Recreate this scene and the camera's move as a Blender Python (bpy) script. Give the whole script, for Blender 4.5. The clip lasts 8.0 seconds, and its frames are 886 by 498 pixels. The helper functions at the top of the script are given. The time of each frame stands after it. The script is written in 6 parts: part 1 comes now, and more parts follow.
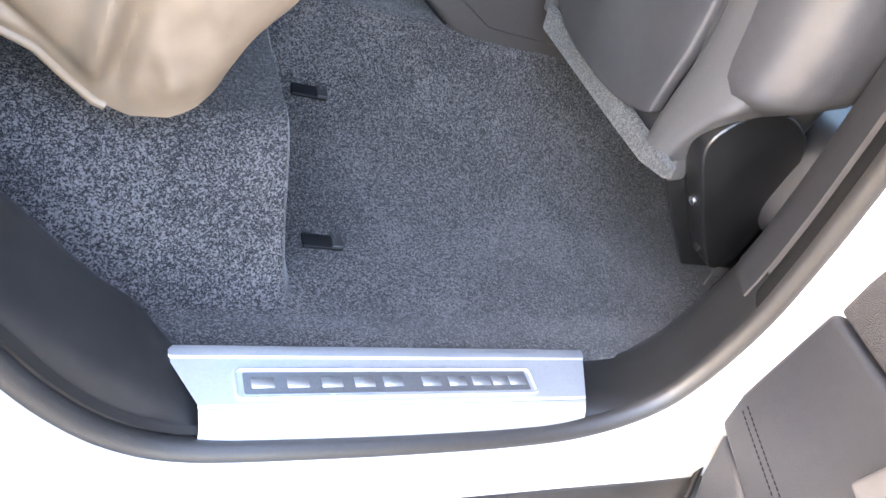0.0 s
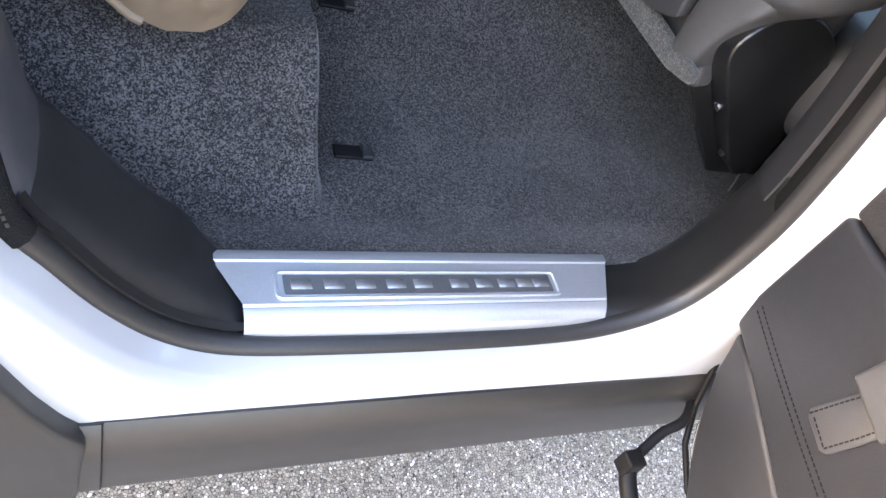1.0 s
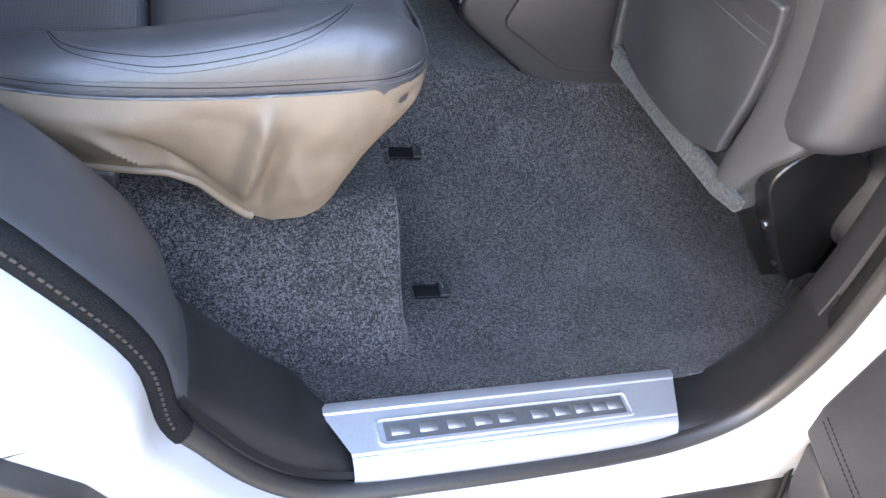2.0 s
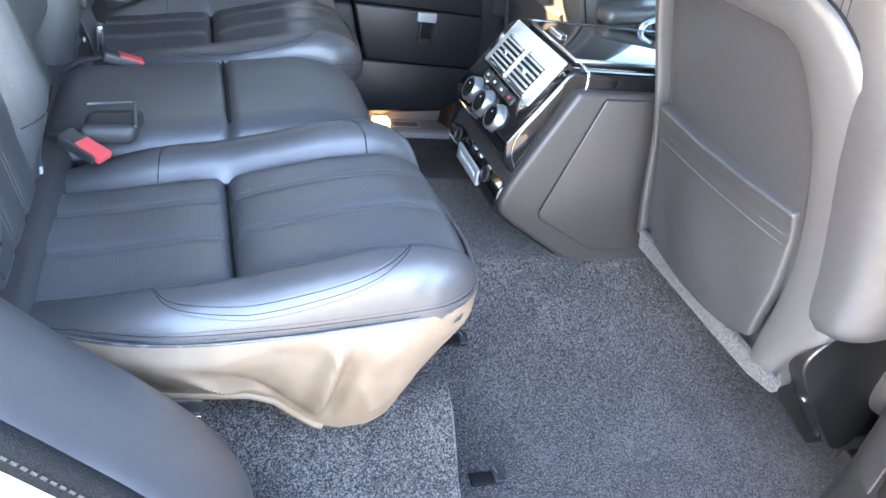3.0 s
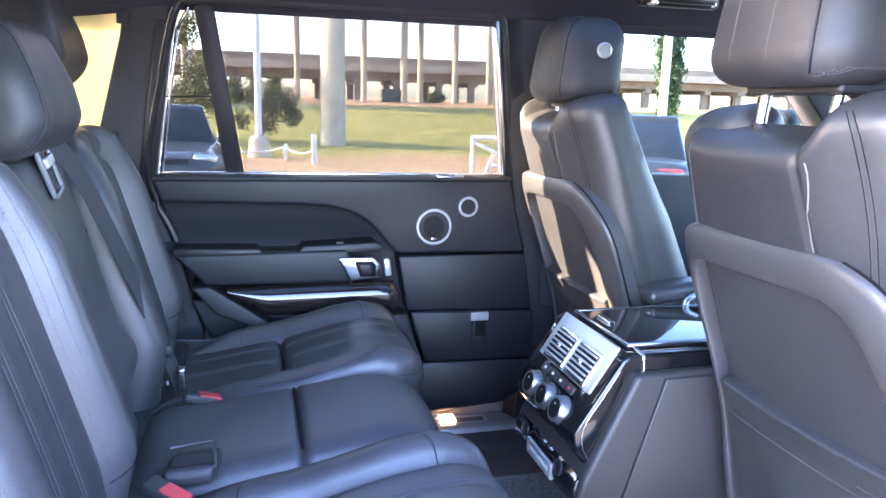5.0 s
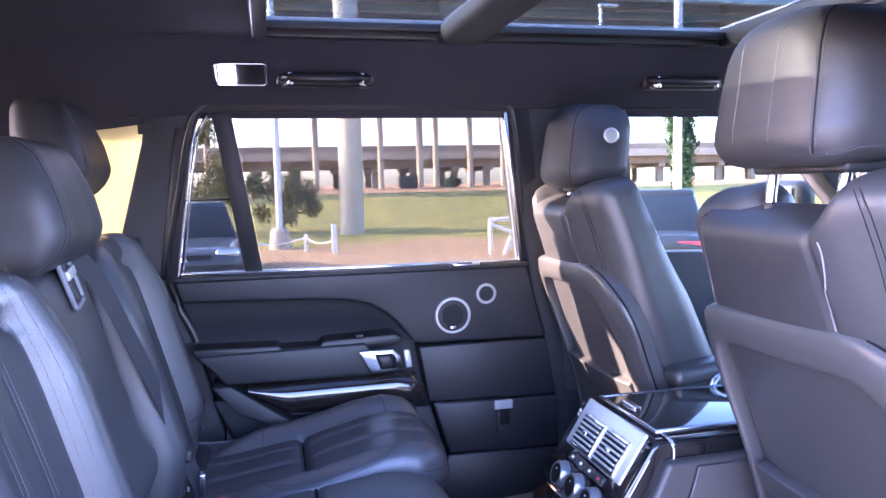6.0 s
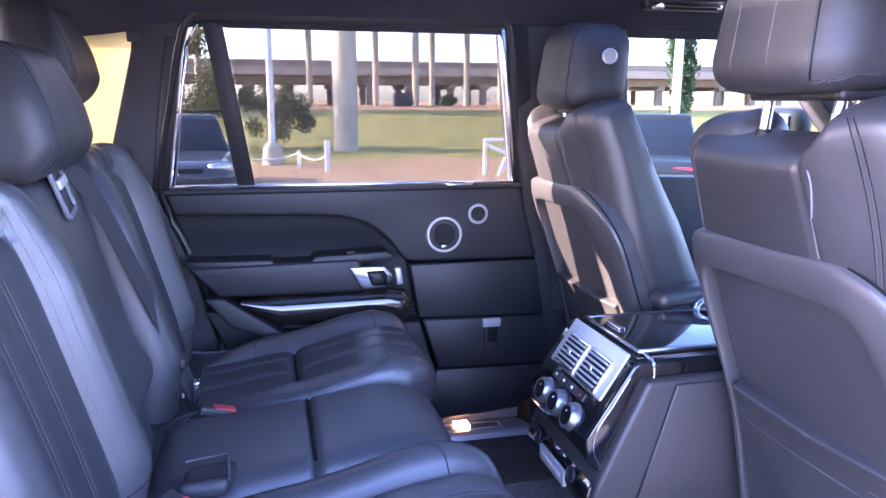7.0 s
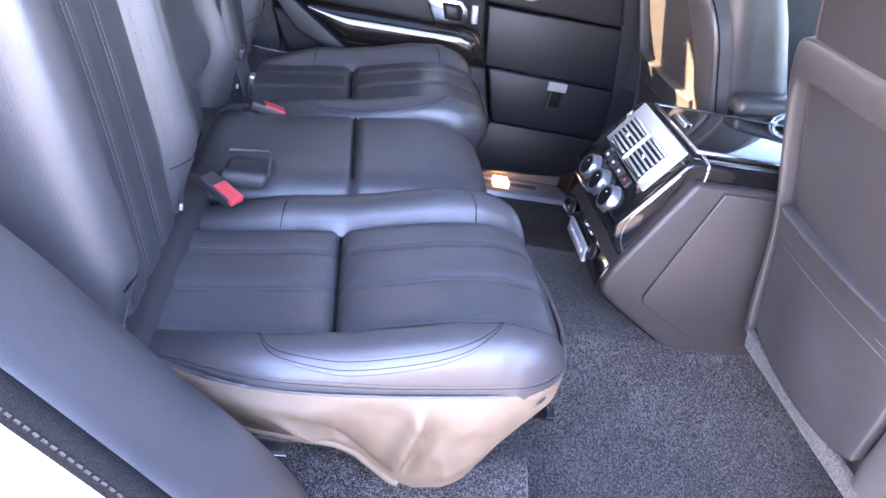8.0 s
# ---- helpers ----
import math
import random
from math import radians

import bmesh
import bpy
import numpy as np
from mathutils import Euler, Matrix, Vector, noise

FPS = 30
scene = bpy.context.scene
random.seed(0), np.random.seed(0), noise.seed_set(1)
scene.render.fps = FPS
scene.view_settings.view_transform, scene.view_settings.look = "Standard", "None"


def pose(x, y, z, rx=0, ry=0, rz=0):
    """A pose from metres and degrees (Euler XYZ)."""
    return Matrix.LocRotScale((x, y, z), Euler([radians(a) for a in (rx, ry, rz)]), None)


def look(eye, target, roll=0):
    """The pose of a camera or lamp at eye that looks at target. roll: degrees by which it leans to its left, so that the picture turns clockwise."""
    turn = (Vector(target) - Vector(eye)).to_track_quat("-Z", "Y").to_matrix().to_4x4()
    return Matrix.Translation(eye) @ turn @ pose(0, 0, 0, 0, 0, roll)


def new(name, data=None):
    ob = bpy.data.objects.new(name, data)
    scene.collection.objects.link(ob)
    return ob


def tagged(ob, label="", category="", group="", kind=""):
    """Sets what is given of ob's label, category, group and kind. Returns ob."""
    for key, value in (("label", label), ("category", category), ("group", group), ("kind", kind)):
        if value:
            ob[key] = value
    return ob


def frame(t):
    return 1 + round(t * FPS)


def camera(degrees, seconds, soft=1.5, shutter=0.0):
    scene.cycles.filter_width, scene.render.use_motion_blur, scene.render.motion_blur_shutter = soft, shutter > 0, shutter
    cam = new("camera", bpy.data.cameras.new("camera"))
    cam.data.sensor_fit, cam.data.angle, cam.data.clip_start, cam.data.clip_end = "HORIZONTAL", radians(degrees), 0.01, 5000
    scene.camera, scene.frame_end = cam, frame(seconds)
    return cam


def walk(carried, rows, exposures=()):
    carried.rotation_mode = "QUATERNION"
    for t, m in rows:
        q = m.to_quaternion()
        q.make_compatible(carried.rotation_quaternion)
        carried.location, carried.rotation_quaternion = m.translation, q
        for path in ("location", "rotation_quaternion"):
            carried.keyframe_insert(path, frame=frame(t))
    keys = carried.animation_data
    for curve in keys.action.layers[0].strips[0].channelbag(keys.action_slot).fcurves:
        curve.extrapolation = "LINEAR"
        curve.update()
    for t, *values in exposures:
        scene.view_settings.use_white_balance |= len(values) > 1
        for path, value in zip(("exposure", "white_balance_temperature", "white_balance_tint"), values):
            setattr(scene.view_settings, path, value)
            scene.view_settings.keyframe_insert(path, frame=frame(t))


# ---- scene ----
cam = camera(62.0, 8.0)
PATH = [
    (0, (-0.339, -0.374, 1.149), (0.588, 0.929, -0.052), 27.9),
    (0.5, (-0.351, -0.395, 1.164), (0.54, 0.779, -0.188), 29.7),
    (1, (-0.35, -0.403, 1.17), (0.51, 0.749, -0.22), 28.3),
    (1.2, (-0.352, -0.407, 1.176), (0.483, 0.771, -0.209), 26.6),
    (2.3, (-0.431, -0.374, 1.352), (0.252, 1.021, 0.092), 15.5),
    (2.5, (-0.44, -0.372, 1.378), (0.229, 1.085, 0.182), 14.1),
    (3, (-0.463, -0.372, 1.417), (0.184, 1.187, 0.344), 11.7),
    (3.5, (-0.469, -0.378, 1.439), (0.152, 1.276, 0.501), 9.3),
    (4, (-0.473, -0.382, 1.449), (0.111, 1.373, 0.688), 6.6),
    (4.5, (-0.477, -0.386, 1.459), (0.065, 1.449, 0.878), 4.1),
    (5, (-0.474, -0.388, 1.462), (0.027, 1.507, 1.063), 1.6),
    (5.2, (-0.471, -0.387, 1.466), (0.016, 1.526, 1.149), 0.7),
    (6.3, (-0.464, -0.394, 1.485), (-0.009, 1.545, 1.309), -1.7),
    (6.5, (-0.466, -0.398, 1.489), (0.0, 1.537, 1.293), -1.6),
    (7, (-0.464, -0.397, 1.477), (-0.003, 1.509, 1.084), 0.2),
    (7.5, (-0.468, -0.392, 1.474), (-0.018, 1.435, 0.794), 4.2),
    (8, (-0.453, -0.377, 1.464), (-0.109, 1.305, 0.438), 13.2),
]
# stops, kelvin and tint, as the clip's camera drifts
EXPOSURES = [(0.0, 5.35, 7250, 20), (0.5, 4.85, 7250, 20), (1.0, 4.32, 7250, 20), (2.5, 5.2, 6950, 18), (3.0, 5.70, 6800, 16), (3.5, 5.75, 6550, 16), (4.0, 5.70, 6200, 16), (4.5, 5.42, 5800, 22), (5.0, 5.15, 5550, 29), (6.5, 4.82, 5250, 50), (7.0, 4.76, 5250, 48), (7.5, 5.02, 5350, 40), (8.0, 5.5, 6450, 37)]
walk(cam, [(t, look(eye, target, roll)) for t, eye, target, roll in PATH], EXPOSURES)


from mathutils.bvhtree import BVHTree

# ---- world and light ----
SUN_EL, SUN_AZ = 21.0, -17.5      # degrees up; turn of the light's way from +x towards +y
world = bpy.data.worlds.new("sky")
scene.world = world
world.use_nodes = True
_bg = world.node_tree.nodes["Background"]
_sky = world.node_tree.nodes.new("ShaderNodeTexSky")
_sky.sky_type = "NISHITA"
_sky.sun_disc = False
_sky.sun_elevation = radians(SUN_EL)
_sky.sun_rotation = radians(-90 - SUN_AZ)
_sky.air_density, _sky.dust_density = 1.0, 2.0
world.node_tree.links.new(_sky.outputs[0], _bg.inputs[0])
_bg.inputs[1].default_value = 0.15
_way = Vector((math.cos(radians(SUN_AZ)) * math.cos(radians(SUN_EL)), math.sin(radians(SUN_AZ)) * math.cos(radians(SUN_EL)), -math.sin(radians(SUN_EL))))
sun = new("sun", bpy.data.lights.new("sun", "SUN"))
sun.data.energy, sun.data.angle, sun.data.color = 2.8, radians(0.6), (1.0, 0.79, 0.42)
sun.matrix_world = look((-12, 20, 9), Vector((-12, 20, 9)) + _way)


# ---- materials ----
def mat(name, base, rough=0.5, metal=0.0, vary=0.15, scale=40.0, bump=0.0, bump_scale=300.0, spec=0.5, coat=0.0, second=None, patch=3.0, voronoi=False):
    """A surface with variation at two scales and a fine relief, in metres of the object's space."""
    m = bpy.data.materials.new(name)
    m.use_nodes = True
    nt = m.node_tree
    N, L = nt.nodes, nt.links
    b = N["Principled BSDF"]
    tc = N.new("ShaderNodeTexCoord")
    fine = N.new("ShaderNodeTexNoise")
    fine.inputs["Scale"].default_value = scale
    fine.inputs["Detail"].default_value = 6.0
    wide = N.new("ShaderNodeTexNoise")
    wide.inputs["Scale"].default_value = patch
    wide.inputs["Detail"].default_value = 3.0
    L.new(tc.outputs["Object"], fine.inputs["Vector"])
    L.new(tc.outputs["Object"], wide.inputs["Vector"])
    both = N.new("ShaderNodeMath")
    both.operation = "ADD"
    L.new(fine.outputs["Fac"], both.inputs[0])
    L.new(wide.outputs["Fac"], both.inputs[1])
    ramp = N.new("ShaderNodeMapRange")
    ramp.inputs["From Min"].default_value, ramp.inputs["From Max"].default_value = 0.7, 1.3
    L.new(both.outputs[0], ramp.inputs["Value"])
    mix = N.new("ShaderNodeMix")
    mix.data_type = "RGBA"
    lo = tuple(c * (1 - vary) for c in base)
    hi = second or tuple(min(1, c * (1 + vary)) for c in base)
    mix.inputs["A"].default_value, mix.inputs["B"].default_value = (*lo, 1), (*hi, 1)
    L.new(ramp.outputs[0], mix.inputs["Factor"])
    L.new(mix.outputs["Result"], b.inputs["Base Color"])
    rr = N.new("ShaderNodeMapRange")
    rr.inputs["To Min"].default_value, rr.inputs["To Max"].default_value = max(0.02, rough * 0.88), min(1, rough * 1.12)
    L.new(wide.outputs["Fac"], rr.inputs["Value"])
    L.new(rr.outputs[0], b.inputs["Roughness"])
    b.inputs["Metallic"].default_value = metal
    b.inputs["Specular IOR Level"].default_value = spec
    b.inputs["Coat Weight"].default_value = coat
    b.inputs["Coat Roughness"].default_value = 0.06
    if bump:
        if voronoi:
            t = N.new("ShaderNodeTexVoronoi")
            t.inputs["Scale"].default_value = bump_scale
            out = t.outputs["Distance"]
        else:
            t = N.new("ShaderNodeTexNoise")
            t.inputs["Scale"].default_value = bump_scale
            t.inputs["Detail"].default_value = 4.0
            out = t.outputs["Fac"]
        L.new(tc.outputs["Object"], t.inputs["Vector"])
        bp = N.new("ShaderNodeBump")
        bp.inputs["Strength"].default_value = bump
        bp.inputs["Distance"].default_value = 0.002
        L.new(out, bp.inputs["Height"])
        L.new(bp.outputs[0], b.inputs["Normal"])
    return m


def perforated(name, base, rough, turn=(0, 0, 0)):
    """Leather with rows of fine holes 5 mm apart; turn lays the rows in the panel's plane."""
    m = mat(name, base, rough, vary=0.12, scale=60, spec=0.8)
    nt = m.node_tree
    N, L = nt.nodes, nt.links
    b = N["Principled BSDF"]
    tc = N.new("ShaderNodeTexCoord")
    mp = N.new("ShaderNodeMapping")
    mp.inputs["Rotation"].default_value = turn
    mp.inputs["Scale"].default_value = (270, 245, 1)
    mp.vector_type = "POINT"
    L.new(tc.outputs["Object"], mp.inputs["Vector"])
    v = N.new("ShaderNodeTexVoronoi")
    v.voronoi_dimensions = "2D"
    v.inputs["Scale"].default_value = 1.0
    v.inputs["Randomness"].default_value = 0.0
    L.new(mp.outputs[0], v.inputs["Vector"])
    r = N.new("ShaderNodeMapRange")
    r.inputs["From Min"].default_value, r.inputs["From Max"].default_value = 0.14, 0.32
    L.new(v.outputs["Distance"], r.inputs["Value"])
    bp = N.new("ShaderNodeBump")
    bp.inputs["Strength"].default_value, bp.inputs["Distance"].default_value = 0.3, 0.0008
    L.new(r.outputs[0], bp.inputs["Height"])
    L.new(bp.outputs[0], b.inputs["Normal"])
    src = b.inputs["Base Color"].links[0].from_socket
    hole = N.new("ShaderNodeMix")
    hole.data_type = "RGBA"
    hole.inputs["A"].default_value = (0.014, 0.014, 0.015, 1)
    L.new(r.outputs[0], hole.inputs["Factor"])
    L.new(src, hole.inputs["B"])
    L.new(hole.outputs["Result"], b.inputs["Base Color"])
    return m


def carpet_material(name, dark, light, scale=420.0):
    """Cut-pile carpet: single dark and light tufts, broad tone for brushed pile and uneven light."""
    m = mat(name, dark, 0.95, vary=0.3, scale=90, spec=0.1, patch=9)
    nt = m.node_tree
    N, L = nt.nodes, nt.links
    b = N["Principled BSDF"]
    tc = N.new("ShaderNodeTexCoord")
    t = N.new("ShaderNodeTexVoronoi")
    t.inputs["Scale"].default_value = scale
    L.new(tc.outputs["Object"], t.inputs["Vector"])
    cell = N.new("ShaderNodeSeparateColor")
    L.new(t.outputs["Color"], cell.inputs[0])
    pt = N.new("ShaderNodeTexNoise")
    pt.inputs["Scale"].default_value, pt.inputs["Detail"].default_value = 230.0, 3.0
    pt.inputs["Roughness"].default_value = 0.65
    L.new(tc.outputs["Object"], pt.inputs["Vector"])
    ad = N.new("ShaderNodeMath")
    ad.operation = "MULTIPLY_ADD"
    ad.inputs[1].default_value = 1.2
    L.new(pt.outputs["Fac"], ad.inputs[0])
    L.new(cell.outputs[0], ad.inputs[2])
    # broad random tone: brushed pile, and uneven light put into the colour
    broad_tone = N.new("ShaderNodeTexNoise")
    broad_tone.inputs["Scale"].default_value, broad_tone.inputs["Detail"].default_value = 7.0, 7.0
    broad_tone.inputs["Roughness"].default_value, broad_tone.inputs["Distortion"].default_value = 0.62, 0.5
    L.new(tc.outputs["Object"], broad_tone.inputs["Vector"])
    ad2 = N.new("ShaderNodeMath")
    ad2.operation = "MULTIPLY_ADD"
    ad2.inputs[1].default_value = 0.9
    L.new(broad_tone.outputs["Fac"], ad2.inputs[0])
    L.new(ad.outputs[0], ad2.inputs[2])
    r = N.new("ShaderNodeMapRange")
    r.interpolation_type = "SMOOTHSTEP"
    r.inputs["From Min"].default_value, r.inputs["From Max"].default_value = 1.40, 2.06
    L.new(ad2.outputs[0], r.inputs["Value"])
    src = b.inputs["Base Color"].links[0].from_socket
    mx = N.new("ShaderNodeMix")
    mx.data_type = "RGBA"
    mx.inputs["B"].default_value = (*light, 1)
    L.new(r.outputs[0], mx.inputs["Factor"])
    L.new(src, mx.inputs["A"])
    L.new(mx.outputs["Result"], b.inputs["Base Color"])
    bp = N.new("ShaderNodeBump")
    bp.inputs["Strength"].default_value, bp.inputs["Distance"].default_value = 1.0, 0.003
    L.new(cell.outputs[1], bp.inputs["Height"])
    L.new(bp.outputs[0], b.inputs["Normal"])
    b.inputs["Sheen Weight"].default_value = 0.25
    return m


def glass_material(name, tint=(0.9, 0.95, 0.93)):
    m = bpy.data.materials.new(name)
    m.use_nodes = True
    N, L = m.node_tree.nodes, m.node_tree.links
    N.remove(N["Principled BSDF"])
    tr, gl, fr, mx = N.new("ShaderNodeBsdfTransparent"), N.new("ShaderNodeBsdfGlossy"), N.new("ShaderNodeFresnel"), N.new("ShaderNodeMixShader")
    tr.inputs[0].default_value = (*tint, 1)
    gl.inputs["Roughness"].default_value = 0.02
    fr.inputs["IOR"].default_value = 1.3
    # a thin pane never turns wholly into a mirror
    cap = N.new("ShaderNodeMath")
    cap.operation = "MINIMUM"
    cap.inputs[1].default_value = 0.22
    L.new(fr.outputs[0], cap.inputs[0])
    L.new(cap.outputs[0], mx.inputs[0])
    L.new(tr.outputs[0], mx.inputs[1])
    L.new(gl.outputs[0], mx.inputs[2])
    L.new(mx.outputs[0], N["Material Output"].inputs[0])
    return m


def mesh_blind_material(name):
    """Roller blind of fine dark net: threads 2 mm apart with open holes."""
    m = bpy.data.materials.new(name)
    m.use_nodes = True
    N, L = m.node_tree.nodes, m.node_tree.links
    b = N["Principled BSDF"]
    b.inputs["Base Color"].default_value = (0.05, 0.05, 0.055, 1)
    b.inputs["Roughness"].default_value = 0.8
    tc, mp, v = N.new("ShaderNodeTexCoord"), N.new("ShaderNodeMapping"), N.new("ShaderNodeTexVoronoi")
    mp.inputs["Scale"].default_value = (210, 0, 210)
    mp.inputs["Rotation"].default_value = (0, radians(45), 0)
    v.inputs["Scale"].default_value, v.inputs["Randomness"].default_value = 1.0, 0.0
    L.new(tc.outputs["Object"], mp.inputs["Vector"])
    L.new(mp.outputs[0], v.inputs["Vector"])
    r = N.new("ShaderNodeMapRange")
    r.inputs["From Min"].default_value, r.inputs["From Max"].default_value = 0.42, 0.56
    r.inputs["To Min"].default_value, r.inputs["To Max"].default_value = 0.10, 0.72
    L.new(v.outputs["Distance"], r.inputs["Value"])
    tr, mx = N.new("ShaderNodeBsdfTransparent"), N.new("ShaderNodeMixShader")
    L.new(r.outputs[0], mx.inputs[0])
    L.new(tr.outputs[0], mx.inputs[1])
    L.new(b.outputs[0], mx.inputs[2])
    L.new(mx.outputs[0], N["Material Output"].inputs[0])
    return m


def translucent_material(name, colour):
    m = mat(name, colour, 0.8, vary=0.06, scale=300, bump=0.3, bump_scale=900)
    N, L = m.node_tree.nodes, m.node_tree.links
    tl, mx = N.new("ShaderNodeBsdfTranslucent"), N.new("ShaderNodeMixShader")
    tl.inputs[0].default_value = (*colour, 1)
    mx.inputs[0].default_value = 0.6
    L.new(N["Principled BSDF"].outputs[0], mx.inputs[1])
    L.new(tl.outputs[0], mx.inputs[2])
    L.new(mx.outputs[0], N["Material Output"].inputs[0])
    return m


def lit_material(name, colour, strength):
    m = bpy.data.materials.new(name)
    m.use_nodes = True
    b = m.node_tree.nodes["Principled BSDF"]
    b.inputs["Base Color"].default_value = (*colour, 1)
    b.inputs["Emission Color"].default_value = (*colour, 1)
    b.inputs["Emission Strength"].default_value = strength
    return m


LEATHER = mat("black_leather", (0.041, 0.040, 0.042), 0.41, spec=0.9, vary=0.12, scale=70, bump=0.16, bump_scale=520, patch=5)
HEAD_LEATHER = mat("matte_headrest_leather", (0.034, 0.034, 0.036), 0.52, spec=0.6, vary=0.12, scale=70, bump=0.16, bump_scale=520, patch=5)
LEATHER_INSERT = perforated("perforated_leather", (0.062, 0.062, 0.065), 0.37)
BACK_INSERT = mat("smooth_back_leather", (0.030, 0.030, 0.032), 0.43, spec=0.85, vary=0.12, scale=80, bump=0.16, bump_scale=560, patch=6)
SKIRT = mat("taupe_vinyl", (0.175, 0.130, 0.090), 0.5, vary=0.10, scale=30, bump=0.12, bump_scale=400, patch=12)
SEAM = mat("seam_groove", (0.005, 0.005, 0.0055), 0.6, spec=0.2)
THREAD = mat("grey_thread", (0.085, 0.085, 0.09), 0.7, scale=900)
PLASTIC = mat("black_plastic", (0.020, 0.020, 0.021), 0.44, vary=0.15, scale=160, bump=0.22, bump_scale=900, patch=6)
SOFT = mat("soft_black_trim", (0.021, 0.021, 0.023), 0.52, vary=0.14, scale=110, bump=0.2, bump_scale=800)
SHELL = mat("charcoal_shell", (0.060, 0.058, 0.058), 0.38, spec=0.8, vary=0.10, scale=150, bump=0.12, bump_scale=700)
TAUPE = mat("charcoal_console", (0.036, 0.032, 0.031), 0.42, vary=0.10, scale=120, bump=0.12, bump_scale=800)
GLOSS = mat("piano_black", (0.008, 0.008, 0.009), 0.06, vary=0.2, scale=30, coat=0.6)
WOODTRIM = mat("dark_gloss_veneer", (0.018, 0.014, 0.012), 0.12, vary=0.5, scale=25, coat=0.8)
CHROME = mat("satin_chrome", (0.72, 0.73, 0.75), 0.20, metal=1.0, vary=0.05, scale=80)
BRUSHED = mat("brushed_aluminium", (0.66, 0.69, 0.73), 0.34, metal=0.75, vary=0.06, scale=300, bump=0.03, bump_scale=600)
SILVER = mat("silver_paint", (0.55, 0.58, 0.58), 0.32, metal=0.5, vary=0.06, scale=120)
PAINT = mat("white_car_paint", (0.43, 0.42, 0.41), 0.2, vary=0.03, scale=15, coat=0.8)
DOORSKIN = mat("dark_door_leather", (0.018, 0.019, 0.022), 0.48, vary=0.12, scale=70, bump=0.16, bump_scale=520, patch=5, spec=0.5)
TRIM = mat("satin_black_trim", (0.0175, 0.017, 0.0165), 0.33, vary=0.2, scale=60, bump=0.10, bump_scale=900, patch=7)
RUBBER = mat("black_rubber", (0.019, 0.018, 0.017), 0.42, vary=0.2, scale=200, bump=0.2, bump_scale=700)
CLAD = mat("dark_cladding", (0.019, 0.0182, 0.0175), 0.37, vary=0.14, scale=90, bump=0.15, bump_scale=900)
CARPET = carpet_material("charcoal_carpet", (0.008, 0.008, 0.009), (0.115, 0.107, 0.104), 620)
CARPET_EDGE = carpet_material("grey_carpet_strip", (0.035, 0.035, 0.034), (0.15, 0.147, 0.14), 800)
HEADLINER = mat("black_headliner", (0.048, 0.048, 0.060), 0.9, vary=0.12, scale=200, bump=0.4, bump_scale=1100, spec=0.2)
RED = mat("red_plastic", (0.50, 0.045, 0.05), 0.38, vary=0.06)
WEBBING = mat("black_webbing", (0.03, 0.03, 0.033), 0.7, vary=0.25, scale=500, bump=0.4, bump_scale=900)
LABEL = mat("white_label", (0.75, 0.75, 0.74), 0.5, vary=0.05)
GLASS = glass_material("clear_glass", (0.72, 0.76, 0.75))
ROOFGLASS = glass_material("roof_glass", (0.34, 0.38, 0.39))
TINT = glass_material("tinted_glass", (0.55, 0.60, 0.58))
PRIVACY = glass_material("privacy_glass", (0.44, 0.455, 0.43))
BLIND = mesh_blind_material("net_blind")


# ---- builders ----
def link_mesh(name, verts, faces, material, parent=None, label="", smooth=True, angle=40):
    me = bpy.data.meshes.new(name)
    me.from_pydata([tuple(map(float, v)) for v in verts], [], faces)
    bm = bmesh.new()
    bm.from_mesh(me)
    bmesh.ops.recalc_face_normals(bm, faces=bm.faces)
    bm.to_mesh(me)
    bm.free()
    return finish(name, me, material, parent, label, smooth, angle)


def finish(name, me, material, parent, label, smooth, angle):
    me.materials.append(material)
    if smooth:
        me.polygons.foreach_set("use_smooth", [True] * len(me.polygons))
        me.set_sharp_from_angle(angle=radians(angle))
    me.update()
    ob = new(name, me)
    if parent is not None:
        ob.parent = parent
        # every part keeps its mesh in the place's own coordinates
        ob.matrix_parent_inverse = parent.matrix_basis.inverted()
    if label:
        ob["label"] = label
    return ob


def part(name, bm, material, parent=None, label="", smooth=True, angle=40):
    """Links a bmesh as one mesh object under a thing or a part."""
    me = bpy.data.meshes.new(name)
    bmesh.ops.recalc_face_normals(bm, faces=bm.faces)
    bm.to_mesh(me)
    bm.free()
    return finish(name, me, material, parent, label, smooth, angle)


def thing(name, at, label, category, group="", kind=""):
    """An Empty at the thing's base."""
    e = new(name)
    e.empty_display_size = 0.05
    e.location = at
    e.matrix_basis = Matrix.Translation(at)
    return tagged(e, label, category, group, kind)


